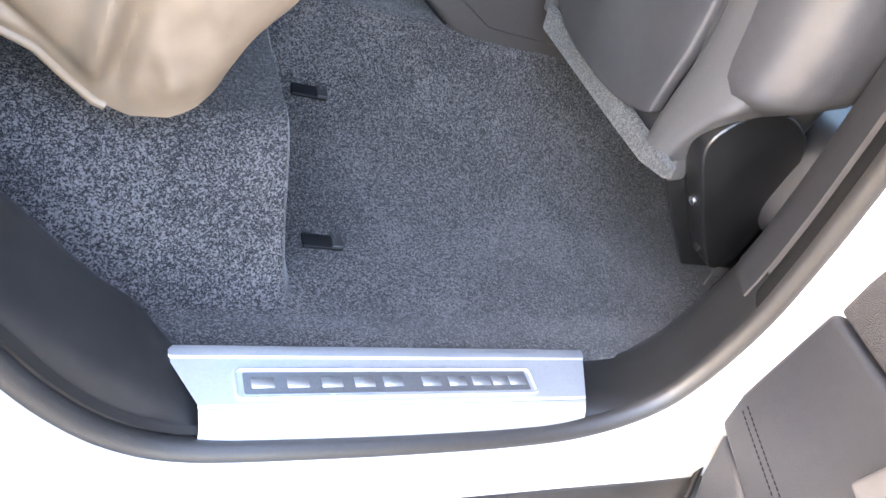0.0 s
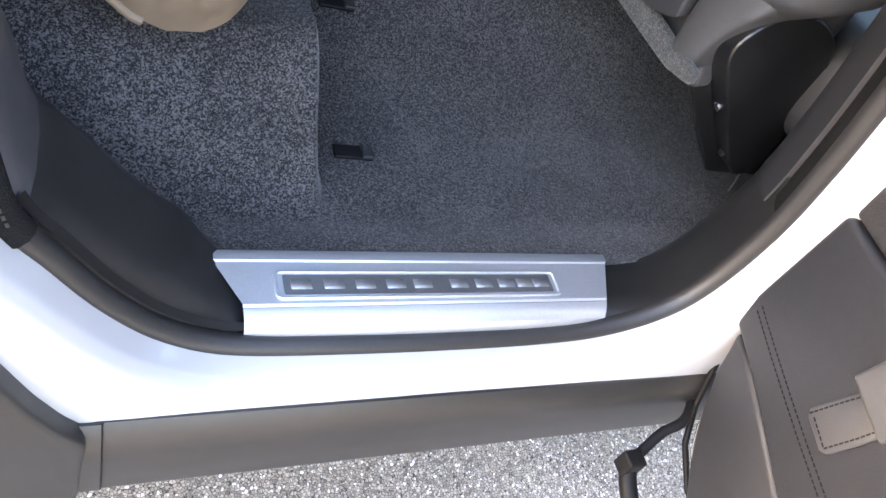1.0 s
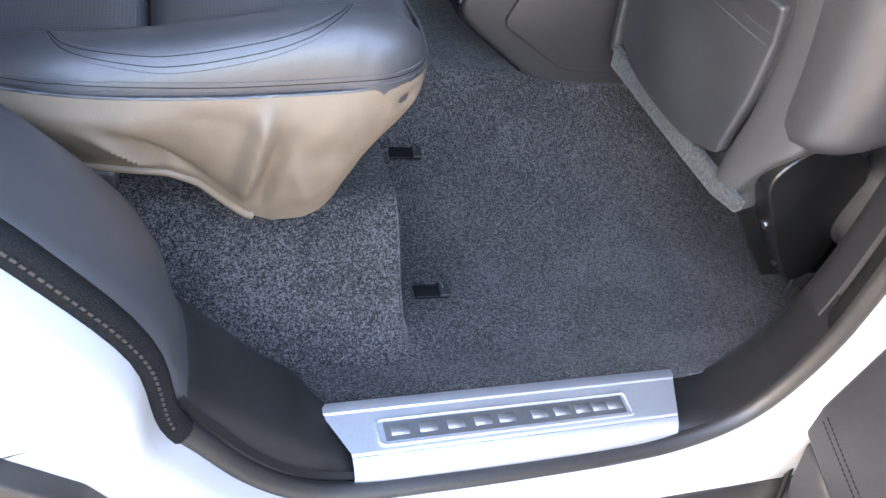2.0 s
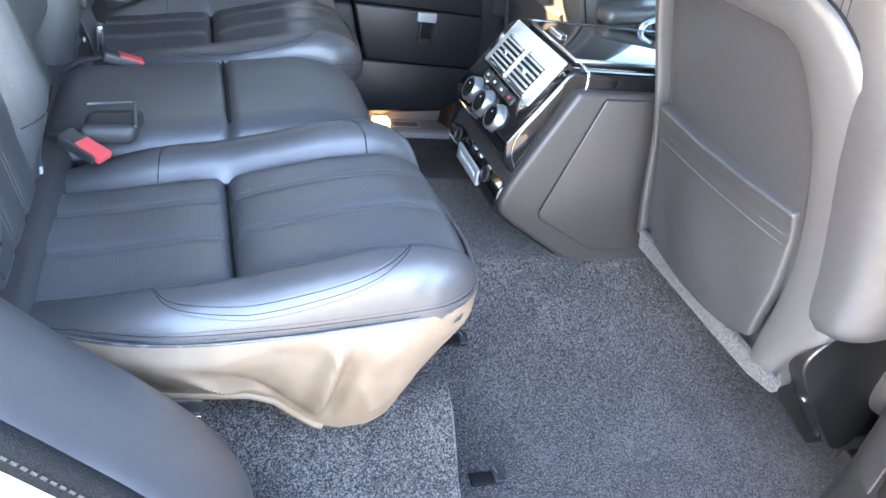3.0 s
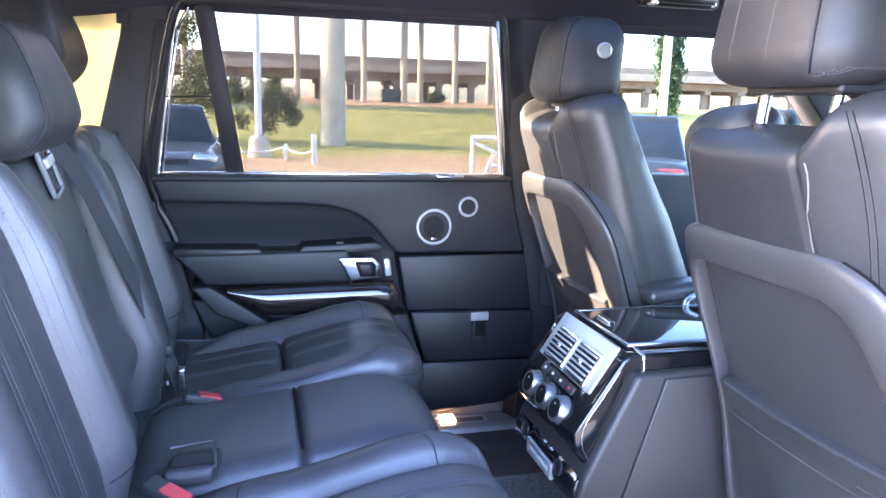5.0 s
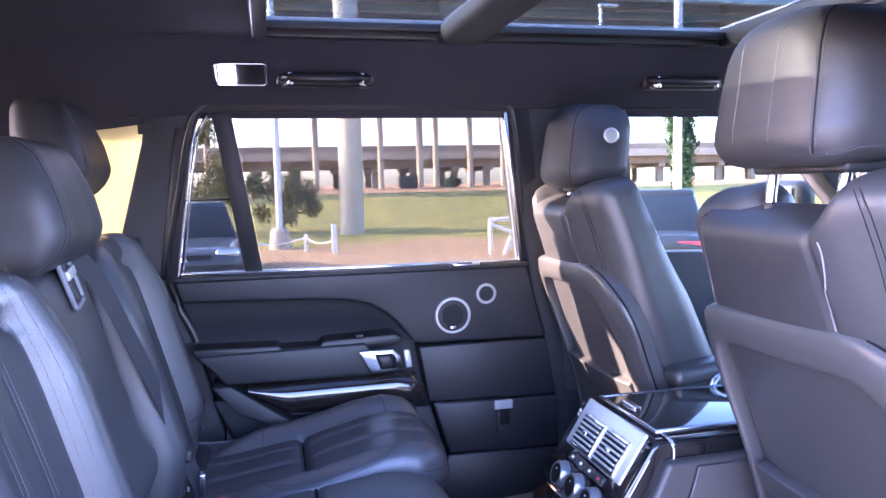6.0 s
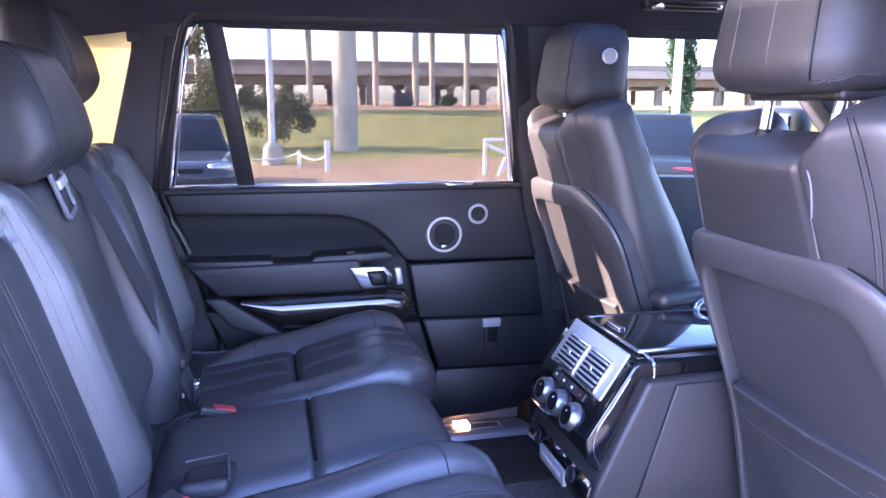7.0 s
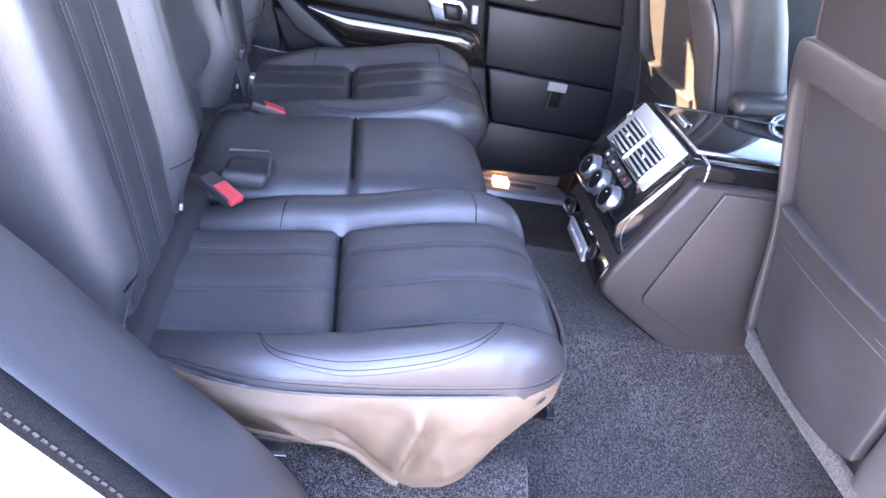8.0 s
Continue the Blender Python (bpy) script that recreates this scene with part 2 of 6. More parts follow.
def rbox_data(c, half, r, n=(6, 6, 6), deform=None):
    """A box with rounded edges, as a fine grid; deform bends its points (arrays x, y, z in metres from the centre)."""
    axes = []
    for h, k in zip(half, n):
        rr = min(r, h * 0.98)
        core = np.linspace(-(h - rr), h - rr, max(2, k))
        s = np.array([0.35, 0.68, 1.0]) * rr
        axes.append(np.concatenate([-(h - rr) - s[::-1], core, (h - rr) + s]))
    verts, faces = [], []
    index = {}

    def vid(p):
        key = (round(p[0], 6), round(p[1], 6), round(p[2], 6))
        if key not in index:
            index[key] = len(verts)
            verts.append(p)
        return index[key]
    for ax in range(3):
        o1, o2 = (ax + 1) % 3, (ax + 2) % 3
        for side in (-1, 1):
            ids = np.empty((len(axes[o1]), len(axes[o2])), int)
            for i, a in enumerate(axes[o1]):
                for j, b in enumerate(axes[o2]):
                    p = [0, 0, 0]
                    p[ax], p[o1], p[o2] = side * half[ax], a, b
                    ids[i, j] = vid(tuple(p))
            for i in range(len(axes[o1]) - 1):
                for j in range(len(axes[o2]) - 1):
                    q = [ids[i, j], ids[i + 1, j], ids[i + 1, j + 1], ids[i, j + 1]]
                    faces.append(q if side > 0 else q[::-1])
    P = np.array(verts, float)
    H = np.array(half, float)
    R = np.minimum(r, H * 0.98)
    inner = np.clip(P, -(H - R), H - R)
    d = (P - inner) / R
    ln = np.linalg.norm(d, axis=1, keepdims=True)
    P = inner + d / np.maximum(ln, 1e-9) * R
    if deform:
        x, y, z = deform(P[:, 0], P[:, 1], P[:, 2])
        P = np.stack([x, y, z], 1)
    return P + np.array(c, float), [list(map(int, f)) for f in faces]


def rbox(name, c, half, r, material, parent=None, label="", n=(2, 2, 2), deform=None, frame_m=None, smooth=True, angle=40):
    P, F = rbox_data(c, half, r, n, deform)
    if frame_m is not None:
        M = np.array(frame_m)
        P = P @ M[:3, :3].T + M[:3, 3]
    return link_mesh(name, P, F, material, parent, label, smooth, angle)


def tube(name, pts, radius, material, parent=None, label="", sides=8, closed=False, flat=1.0, updir=None):
    """A round cord along points; flat squeezes it across updir."""
    P, F = tube_data(pts, radius, sides, closed, flat, updir)
    return link_mesh(name, P, F, material, parent, label, True, 60)


def tube_data(pts, radius, sides=8, closed=False, flat=1.0, updir=None, base=0):
    pts = [Vector(p) for p in pts]
    n = len(pts)
    verts, faces = [], []
    up = Vector(updir) if updir else None
    for i, p in enumerate(pts):
        a = pts[i - 1] if (i > 0 or closed) else p
        b = pts[(i + 1) % n] if (i < n - 1 or closed) else p
        d = (b - a).normalized()
        if up is None:
            ref = Vector((0, 0, 1)) if abs(d.z) < 0.95 else Vector((0, 1, 0))
        else:
            ref = up
        sx = d.cross(ref).normalized()
        sy = sx.cross(d).normalized()
        for k in range(sides):
            t = 2 * math.pi * k / sides
            verts.append(p + sx * (radius * math.cos(t)) + sy * (radius * flat * math.sin(t)))
    m = n if closed else n - 1
    for i in range(m):
        for k in range(sides):
            a, b = i * sides + k, i * sides + (k + 1) % sides
            c, d2 = ((i + 1) % n) * sides + (k + 1) % sides, ((i + 1) % n) * sides + k
            faces.append([base + a, base + b, base + c, base + d2])
    if not closed:
        faces.append([base + k for k in range(sides)][::-1])
        faces.append([base + (n - 1) * sides + k for k in range(sides)])
    return verts, faces


def smooth_path(pts, per=8, closed=False):
    """Catmull-Rom points through pts."""
    pts = [Vector(p) for p in pts]
    n = len(pts)
    out = []
    for i in range(n if closed else n - 1):
        p1, p2 = pts[i], pts[(i + 1) % n]
        p0 = pts[i - 1] if (i > 0 or closed) else p1 * 2 - p2
        p3 = pts[(i + 2) % n] if (i + 2 < n or closed) else p2 * 2 - p1
        for k in range(per):
            t = k / per
            out.append(0.5 * ((2 * p1) + (p2 - p0) * t + (2 * p0 - 5 * p1 + 4 * p2 - p3) * t * t + (3 * p1 - p0 - 3 * p2 + p3) * t ** 3))
    if not closed:
        out.append(pts[-1])
    return out


def drape(pts, onto, off=0.0004):
    """The nearest points of a mesh's surface, with its normals there."""
    me = onto.data
    tree_ = BVHTree.FromPolygons([v.co for v in me.vertices], [tuple(p.vertices) for p in me.polygons])
    out, ups = [], []
    mid = sum((v.co for v in me.vertices), Vector()) / len(me.vertices)
    for p in pts:
        loc, nrm, _, _ = tree_.find_nearest(Vector(p))
        if nrm.dot(loc - mid) < 0:
            nrm = -nrm
        out.append(loc + nrm * off)
        ups.append(nrm)
    return out, ups


def stitch(name, pts, parent, gap=0.0048, length=0.0033, width=0.0004, lift=(0, 0, 1), material=None, onto=None):
    """A row of thread stitches along points: short raised dashes."""
    pts = [Vector(p) for p in pts]
    verts, faces = [], []
    lift = Vector(lift).normalized()
    if onto is not None:
        pts, ups = drape(pts, onto)
    dist, nxt = 0.0, 0.0
    for i, (a, b) in enumerate(zip(pts, pts[1:])):
        seg = (b - a).length
        if seg < 1e-6:
            continue
        if onto is not None:
            lift = ups[i]
        d = (b - a) / seg
        s = d.cross(lift).normalized() * width
        while nxt < dist + seg:
            p = a + d * (nxt - dist)
            q = p + d * length
            k = len(verts)
            h = lift * 0.0005
            verts += [p - s, p + s, q + s, q - s, p - s * 0.6 + h, p + s * 0.6 + h, q + s * 0.6 + h, q - s * 0.6 + h]
            faces += [[k + 4, k + 5, k + 6, k + 7], [k, k + 1, k + 5, k + 4], [k + 1, k + 2, k + 6, k + 5], [k + 2, k + 3, k + 7, k + 6], [k + 3, k, k + 4, k + 7]]
            nxt += gap
        dist += seg
    return link_mesh(name, verts, faces, material or THREAD, parent, "", False)


def prism(name, poly, axis, lo, hi, material, parent=None, label="", bevel=0.004, seg=2):
    """A polygon in the two other axes, drawn out along an axis, with rounded edges."""
    bm = bmesh.new()

    def at(p, v):
        return {"x": (v, p[0], p[1]), "y": (p[0], v, p[1]), "z": (p[0], p[1], v)}[axis]
    a = [bm.verts.new(at(p, lo)) for p in poly]
    b = [bm.verts.new(at(p, hi)) for p in poly]
    bm.faces.new(a)
    bm.faces.new(b[::-1])
    for i in range(len(poly)):
        j = (i + 1) % len(poly)
        bm.faces.new((a[i], b[i], b[j], a[j]))
    bmesh.ops.recalc_face_normals(bm, faces=bm.faces)
    if bevel:
        bmesh.ops.bevel(bm, geom=list(bm.edges), offset=bevel, segments=seg, profile=0.5, affect="EDGES", clamp_overlap=True)
    return part(name, bm, material, parent, label, True, 50)


def lathe(name, profile, at, axis, material, parent=None, label="", sides=28):
    """Turns (radius, height) pairs round an axis through a point."""
    w = Vector(axis).normalized()
    u = w.orthogonal().normalized()
    v = w.cross(u)
    verts, faces = [], []
    for r, h in profile:
        for k in range(sides):
            t = 2 * math.pi * k / sides
            verts.append(Vector(at) + w * h + u * (r * math.cos(t)) + v * (r * math.sin(t)))
    for i in range(len(profile) - 1):
        for k in range(sides):
            a, b = i * sides + k, i * sides + (k + 1) % sides
            faces.append([a, b, b + sides, a + sides])
    faces.append(list(range(sides))[::-1])
    faces.append([(len(profile) - 1) * sides + k for k in range(sides)])
    return link_mesh(name, verts, faces, material, parent, label, True, 35)


def grid_mesh(name, xs, ys, fn, material, parent=None, label="", thick=0.0, down=(0, 0, -1)):
    """A sheet over xs and ys through fn(x, y) -> point, with a thickness if wanted."""
    verts = [Vector(fn(x, y)) for x in xs for y in ys]
    nx, ny = len(xs), len(ys)
    faces = [[i * ny + j, (i + 1) * ny + j, (i + 1) * ny + j + 1, i * ny + j + 1] for i in range(nx - 1) for j in range(ny - 1)]
    if thick:
        k = len(verts)
        off = Vector(down) * thick
        verts += [v + off for v in verts]
        faces += [[k + b for b in f[::-1]] for f in faces]
        rim = [i * ny for i in range(nx)] + [(nx - 1) * ny + j for j in range(1, ny)] + [i * ny + ny - 1 for i in range(nx - 2, -1, -1)] + [j for j in range(ny - 2, 0, -1)]
        for a, b in zip(rim, rim[1:] + rim[:1]):
            faces.append([a, b, k + b, k + a])
    return link_mesh(name, verts, faces, material, parent, label)


def sst(a, b, t):
    """Smooth step from a to b."""
    t = np.clip((np.asarray(t, float) - a) / (b - a), 0, 1)
    return t * t * (3 - 2 * t)


def bell(x, at, w):
    return np.exp(-((np.asarray(x) - at) / w) ** 2)


# ---- the car's shell ----
MID = 0.81                      # the car's middle line; the far side mirrors the near one


def floor_z(x, y):
    """Carpet height: flat foot wells, a tunnel in the middle, the raised step under the rear seats."""
    e = min(y, 2 * MID - y)
    t = min(max((e - 0.30) / 0.36, 0.0), 1.0)
    z = 0.52 + 0.165 * t ** 2.3 + 0.025 * float(sst(0.20, 0.10, e))
    step = float(sst(-0.088, -0.108, x))
    rise = 0.52 + 0.15 * float(sst(0.165, 0.37, e)) + 0.02 * float(sst(-0.15, -0.45, x))
    z = max(z, z + (max(rise, z) - z) * step)
    z += 0.0025 * noise.noise(Vector((x * 14, y * 14, 0))) + 0.0008 * noise.noise(Vector((x * 70, y * 70, 3)))
    return (x, y, z)


_xs = sorted(set([round(-0.80 + 0.02 * i, 4) for i in range(102)] + [round(-0.125 + 0.004 * i, 4) for i in range(14)]))
_ys = [0.098 + 0.016 * i for i in range(90)]
_ys = [y for y in _ys if y < 1.522] + [1.522]
tagged(grid_mesh("floor", _xs, _ys, floor_z, CARPET, thick=0.03), "dark grey speckled cut-pile carpet over tunnel and seat step", "carpet", kind="structure")
tagged(rbox("underbody", (0.1, MID, 0.37), (1.9, 0.74, 0.09), 0.03, CLAD), "dark underside of the car below the carpet", "car body", kind="structure")


def lean_y(z):
    """The side of the car leans in above the window line."""
    return 0.11 * max(0.0, z - 1.22) / 0.44


# outline of the rear door opening in the side's plane, from the rear post down, along the sill and up the middle post
OPENING = [(-0.80, 1.32), (-0.72, 1.17), (-0.64, 1.085), (-0.55, 0.988), (-0.489, 0.916), (-0.425, 0.817), (-0.405, 0.72), (-0.374, 0.668),
           (-0.333, 0.608), (-0.283, 0.560), (-0.218, 0.533), (-0.10, 0.525), (0.023, 0.523), (0.14, 0.526), (0.226, 0.538), (0.295, 0.572), (0.331, 0.625),
           (0.348, 0.724), (0.340, 0.823), (0.322, 0.923), (0.295, 1.05), (0.255, 1.25), (0.20, 1.45), (0.15, 1.61), (0.10, 1.665), (0.0, 1.685), (-0.35, 1.69), (-0.55, 1.675), (-0.66, 1.60), (-0.74, 1.45)]
_ring = [(p.x, p.y) for p in smooth_path([(x, z, 0) for x, z in OPENING], 5, closed=True)]


def side_sweep(name, profile, material, parent, label="", first=0, last=None, clamp=None, turns_to=None, blend=(0, 1)):
    """Draws a profile of (outward, y) pairs round the opening's outline, or along a stretch of it, on which it may change into another."""
    n = len(_ring)
    last = n if last is None else last
    whole = first == 0 and last == n
    ids = list(range(first, last)) if whole else list(range(first, last + 1))
    verts, faces = [], []
    for i in ids:
        a, b = _ring[(i - 1) % n], _ring[(i + 1) % n]
        d = Vector((b[0] - a[0], b[1] - a[1])).normalized()
        out = Vector((d.y, -d.x))
        if out.dot(Vector(_ring[i % n]) - Vector((-0.12, 1.05))) < 0:
            out = -out
        w = float(sst(blend[0], blend[1], i))
        for (o1, y1), (o2, y2) in zip(profile, turns_to or profile):
            o, y = o1 + (o2 - o1) * w, y1 + (y2 - y1) * w
            x, z = _ring[i % n][0] + out.x * o, _ring[i % n][1] + out.y * o
            if clamp:
                z = max(z, clamp)
            verts.append((x, y + lean_y(z), z))
    m, k = len(ids), len(profile)
    for i in range(m if whole else m - 1):
        for j in range(k - 1):
            a, b = i * k + j, ((i + 1) % m) * k + j
            faces.append([a, b, b + 1, a + 1])
    return link_mesh(name, verts, faces, material, parent, label, True, 55)


side_near = thing("body_side", (0, -0.03, 0.40), "white painted car side with an open rear doorway", "car body", kind="structure")
side_sweep("painted_frame", [(0.006, 0.004), (0.010, -0.014), (0.013, -0.030), (0.018, -0.046), (0.026, -0.054), (0.07, -0.056), (0.20, -0.056), (0.42, -0.054), (0.43, -0.02), (0.43, 0.05)], PAINT, side_near, clamp=0.42)
side_sweep("rubber_seal", [(-0.003, 0.010), (-0.005, 0.004), (-0.003, -0.003), (0.002, -0.008), (0.008, -0.010), (0.011, -0.008), (0.011, -0.002), (0.007, 0.006)], RUBBER, side_near, "black rubber door seal")
VELVET = mat("flocked_seal", (0.012, 0.012, 0.012), 0.95, vary=0.4, scale=500, bump=1.0, bump_scale=700, spec=0.1)
side_sweep("flocked_seal", [(-0.005, 0.010), (-0.009, 0.002), (-0.008, -0.005), (-0.003, -0.011), (0.005, -0.014), (0.011, -0.012), (0.013, -0.006)], VELVET, side_near, "flocked black inner seal", 0, 32)
_bead = []
for _i in range(4, 31):
    _a, _b = Vector(_ring[_i - 1]), Vector(_ring[_i + 1])
    _d = (_b - _a).normalized()
    _o = Vector((_d.y, -_d.x))
    if _o.dot(Vector(_ring[_i]) - Vector((-0.12, 1.05))) < 0:
        _o = -_o
    _q = Vector(_ring[_i]) - _o * 0.001
    _bead.append((_q.x, -0.0135 + lean_y(_q.y), _q.y))
stitch("seal_beads", smooth_path(_bead, 4), side_near, 0.0075, 0.0048, width=0.0013, lift=(0.2, -1, 0.2), material=RUBBER)
_up = [(0.05, 0.20), (0.004, 0.165), (-0.008, 0.132), (-0.012, 0.095), (-0.012, 0.050), (-0.008, 0.016), (0.004, 0.008)]
_low = [(0.03, 0.165), (-0.014, 0.150), (-0.026, 0.125), (-0.027, 0.095), (-0.022, 0.050), (-0.010, 0.016), (0.004, 0.008)]
side_sweep("post_trim", [(o + 0.002, y) for o, y in _up], TRIM, side_near, "smooth black plastic doorway trim", 30, 45, None, _low, (31, 40))
_under = [(0.03, 0.112), (0.004, 0.106), (-0.003, 0.096), (-0.003, 0.070), (-0.002, 0.036), (0.000, 0.016), (0.006, 0.010)]
side_sweep("sill_rest", _low, TRIM, side_near, "", 45, 55, None, _under, (45, 52))
side_sweep("upper_post_trim", [(o + 0.026, y) for o, y in _up], LEATHER, side_near, "padded black rear post trim", 0, 31, None, _up, (14, 29))
_post = [(0.088, 0.124), (0.062, 0.104), (0.051, 0.088), (0.033, 0.052), (0.008, 0.020), (0.004, 0.008)]
side_sweep("post_trim", _under[:2] + _under[3:], TRIM, side_near, "smooth black plastic doorway trim", 69, 87, None, _post, (69, 79))
for _i, _j in ((30, 51),):
    side_sweep("seal_gap", [(-0.0115, 0.0165), (-0.0060, 0.0105)], SEAM, side_near, "", _i, _j)
side_sweep("upper_post_trim", [(o - 0.003, y) for o, y in _post[:4]] + [(0.034, 0.046), (0.044, 0.046)], SOFT, side_near, "padded black middle post trim", 85, 125)
side_sweep("flocked_seal", [(0.036, 0.046), (0.027, 0.043), (0.015, 0.032), (0.006, 0.021), (0.000, 0.012), (-0.004, 0.006), (-0.002, 0.000)], VELVET, side_near, "flocked black inner seal", 86, 125)
side_sweep("roof_trim", [(0.05, 0.15), (0.02, 0.120), (-0.004, 0.095), (-0.008, 0.050), (-0.004, 0.010)], SOFT, side_near, "", 125, 150)

# lower cladding below the painted sill
clad = thing("sill_cladding", (0, -0.06, 0.37), "dark grey plastic cladding along the car's sill", "car cladding", kind="structure")
_prof = [(-0.044, 0.495), (-0.058, 0.4985), (-0.068, 0.484), (-0.073, 0.455), (-0.072, 0.410), (-0.066, 0.372), (-0.040, 0.362), (0.05, 0.362)]


def clad_strip(name, x0, x1, shift=0.0):
    n = 14
    verts = [(x0 + (x1 - x0) * i / n, y - shift, z) for i in range(n + 1) for y, z in _prof]
    k = len(_prof)
    faces = [[i * k + j, (i + 1) * k + j, (i + 1) * k + j + 1, i * k + j + 1] for i in range(n) for j in range(k - 1)]
    return link_mesh(name, verts, faces, CLAD, clad, "", True, 35)


clad_strip("strip", -0.345, 1.05)
tube("joint", [(-0.3392, y - 0.0012, z) for y, z in _prof[1:7]], 0.0012, SEAM, clad, sides=5)
clad_strip("strip", -0.70, -0.3398, 0.002)
# arch piece that rises round the rear wheel
_arch = [(-0.70, 0.37), (-0.36, 0.37), (-0.352, 0.49), (-0.371, 0.515), (-0.392, 0.555), (-0.42, 0.625), (-0.47, 0.72), (-0.55, 0.80), (-0.70, 0.86)]
prism("arch", _arch, "y", -0.078, -0.045, CLAD, clad, "dark plastic wheel arch", bevel=0.006)


def sill_plate(far=False):
    """Aluminium tread plate on the sill with a framed badge of raised bars."""
    def P(x, y, z):
        return (x, 2 * MID - 0.036 - y, z) if far else (x, y, z)
    s = thing("sill_plate", P(0, 0.05, 0.53), "brushed aluminium sill plate with a framed raised badge" if not far else "brushed aluminium sill plate lit by a small warm lamp", "sill plate", "sill plates")
    prof = [(0.112, 0.535), (0.107, 0.548), (0.098, 0.5525), (0.090, 0.5530), (0.088, 0.5515), (0.034, 0.5505), (0.031, 0.5490), (0.029, 0.5500), (0.016, 0.5475), (0.009, 0.5430), (0.006, 0.533), (0.0065, 0.522)]
    n = 40
    verts, faces = [], []
    for i in range(n + 1):
        t = i / n
        for y, z in prof:
            v = 1 - (y - 0.006) / 0.106
            left = -0.238 + 0.026 * float(sst(0.15, 0.75, v))
            right = 0.274 - 0.044 * v
            verts.append(P(left + (right - left) * t, y, z))
    k = len(prof)
    faces = [[i * k + j, (i + 1) * k + j, (i + 1) * k + j + 1, i * k + j + 1] for i in range(n) for j in range(k - 1)]
    link_mesh("plate", verts, faces, BRUSHED, s, "", True, 25)
    # badge: a rounded rim, a darker bed and ten letter-sized bars
    x0, x1, y0, y1, z = -0.176, 0.174, 0.0405, 0.0745, 0.5512

    def rounded(x0, x1, y0, y1, r, z):
        pts = []
        for cx, cy, a0 in ((x1 - r, y1 - r, 0), (x0 + r, y1 - r, 90), (x0 + r, y0 + r, 180), (x1 - r, y0 + r, 270)):
            for a in range(0, 91, 18):
                pts.append(P(cx + r * math.cos(radians(a0 + a)), cy + r * math.sin(radians(a0 + a)), z))
        return pts
    tube("badge_rim", rounded(x0, x1, y0, y1, 0.006, z), 0.0022, BRUSHED, s, closed=True, sides=6)
    bed = rounded(x0 + 0.008, x1 - 0.008, y0 + 0.004, y1 - 0.004, 0.002, z + 0.0006)
    low = [(p[0], p[1], z - 0.002) for p in bed]
    m = len(bed)
    link_mesh("badge_bed", bed + low, [list(range(m))] + [[i, (i + 1) % m, m + (i + 1) % m, m + i] for i in range(m)], BADGE, s, "darker brushed badge field", False)
    if not far:
        xs = [-0.149, -0.113, -0.077, -0.041, -0.008, 0.038, 0.071, 0.102, 0.128, 0.151]
        for x in xs:
            w = 0.0115
            c = P(x, 0.0575, z + 0.0009)
            prism("raised_bar", [(x - w, c[1] - 0.0065), (x + w, c[1] - 0.0065), (x + w, c[1] + 0.0065), (x - w, c[1] + 0.0065)], "z", z + 0.0004, z + 0.0018, LETTER, s, "", bevel=0.0009, seg=1)
    return s


LETTER = mat("raised_badge_metal", (0.46, 0.47, 0.48), 0.32, metal=0.8, vary=0.1, scale=300)
BADGE = mat("dark_brushed_badge", (0.30, 0.31, 0.32), 0.30, metal=0.8, vary=0.1, scale=300)
sill_plate()
far_plate = sill_plate(True)
rbox("lamp_lens", (0.060, 1.535, 0.5560), (0.022, 0.022, 0.004), 0.003, lit_material("warm_courtesy_lamp", (1.0, 0.55, 0.22), 0.7), far_plate, "small glowing amber lens")

# far body side: sill, posts, door
wall_far = thing("wall_far", (0, 1.56, 0.45), "black trimmed far side of the cabin with posts", "car body", kind="structure")
prism("sill", [(-1.0, 0.40), (1.2, 0.40), (1.2, 0.532), (-1.0, 0.532)], "y", 1.505, 1.66, PLASTIC, wall_far, bevel=0.01)


def lean_prism(name, poly, y0, y1, material, parent, label="", bevel=0.004):
    """A panel in the far side's plane that leans in above the window line."""
    ob = prism(name, poly, "y", y0, y1, material, parent, label, bevel)
    for v in ob.data.vertices:
        v.co.y -= lean_y(v.co.z)
    return ob


# middle post between the far doors
lean_prism("middle_post", [(0.25, 0.53), (0.60, 0.53), (0.52, 1.25), (0.45, 1.67), (0.125, 1.67), (0.165, 1.45), (0.205, 1.27), (0.262, 1.03), (0.285, 0.85)], 1.505, 1.60, SOFT, wall_far, "dark soft-touch middle post")
rbox("belt_guide", (0.300, 1.395, 1.56), (0.012, 0.012, 0.022), 0.006, PLASTIC, wall_far)
# rear post trim
lean_prism("rear_post", [(-0.62, 0.53), (-0.60, 0.86), (-0.66, 1.10), (-0.712, 1.27), (-0.66, 1.52), (-0.615, 1.67), (-0.735, 1.67), (-0.738, 1.620), (-0.745, 1.585), (-0.812, 1.365), (-0.98, 1.295), (-1.4, 1.28), (-1.4, 0.53)], 1.515, 1.60, SOFT, wall_far, "soft black rear post trim")
_seal = smooth_path([(-0.655, 1.10), (-0.710, 1.27), (-0.664, 1.50), (-0.640, 1.60), (-0.618, 1.652), (-0.575, 1.676), (-0.50, 1.681), (-0.2, 1.681), (0.06, 1.680), (0.115, 1.668), (0.140, 1.63), (0.172, 1.45), (0.212, 1.27), (0.255, 1.06)], 6)
tube("door_seal", [(p[0], 1.508 - lean_y(p[1]), p[1]) for p in _seal], 0.011, TRIM, wall_far, "black rubber door seal")
rbox("post_button", (-0.733, 1.400, 1.615), (0.014, 0.004, 0.012), 0.003, SOFT, wall_far)
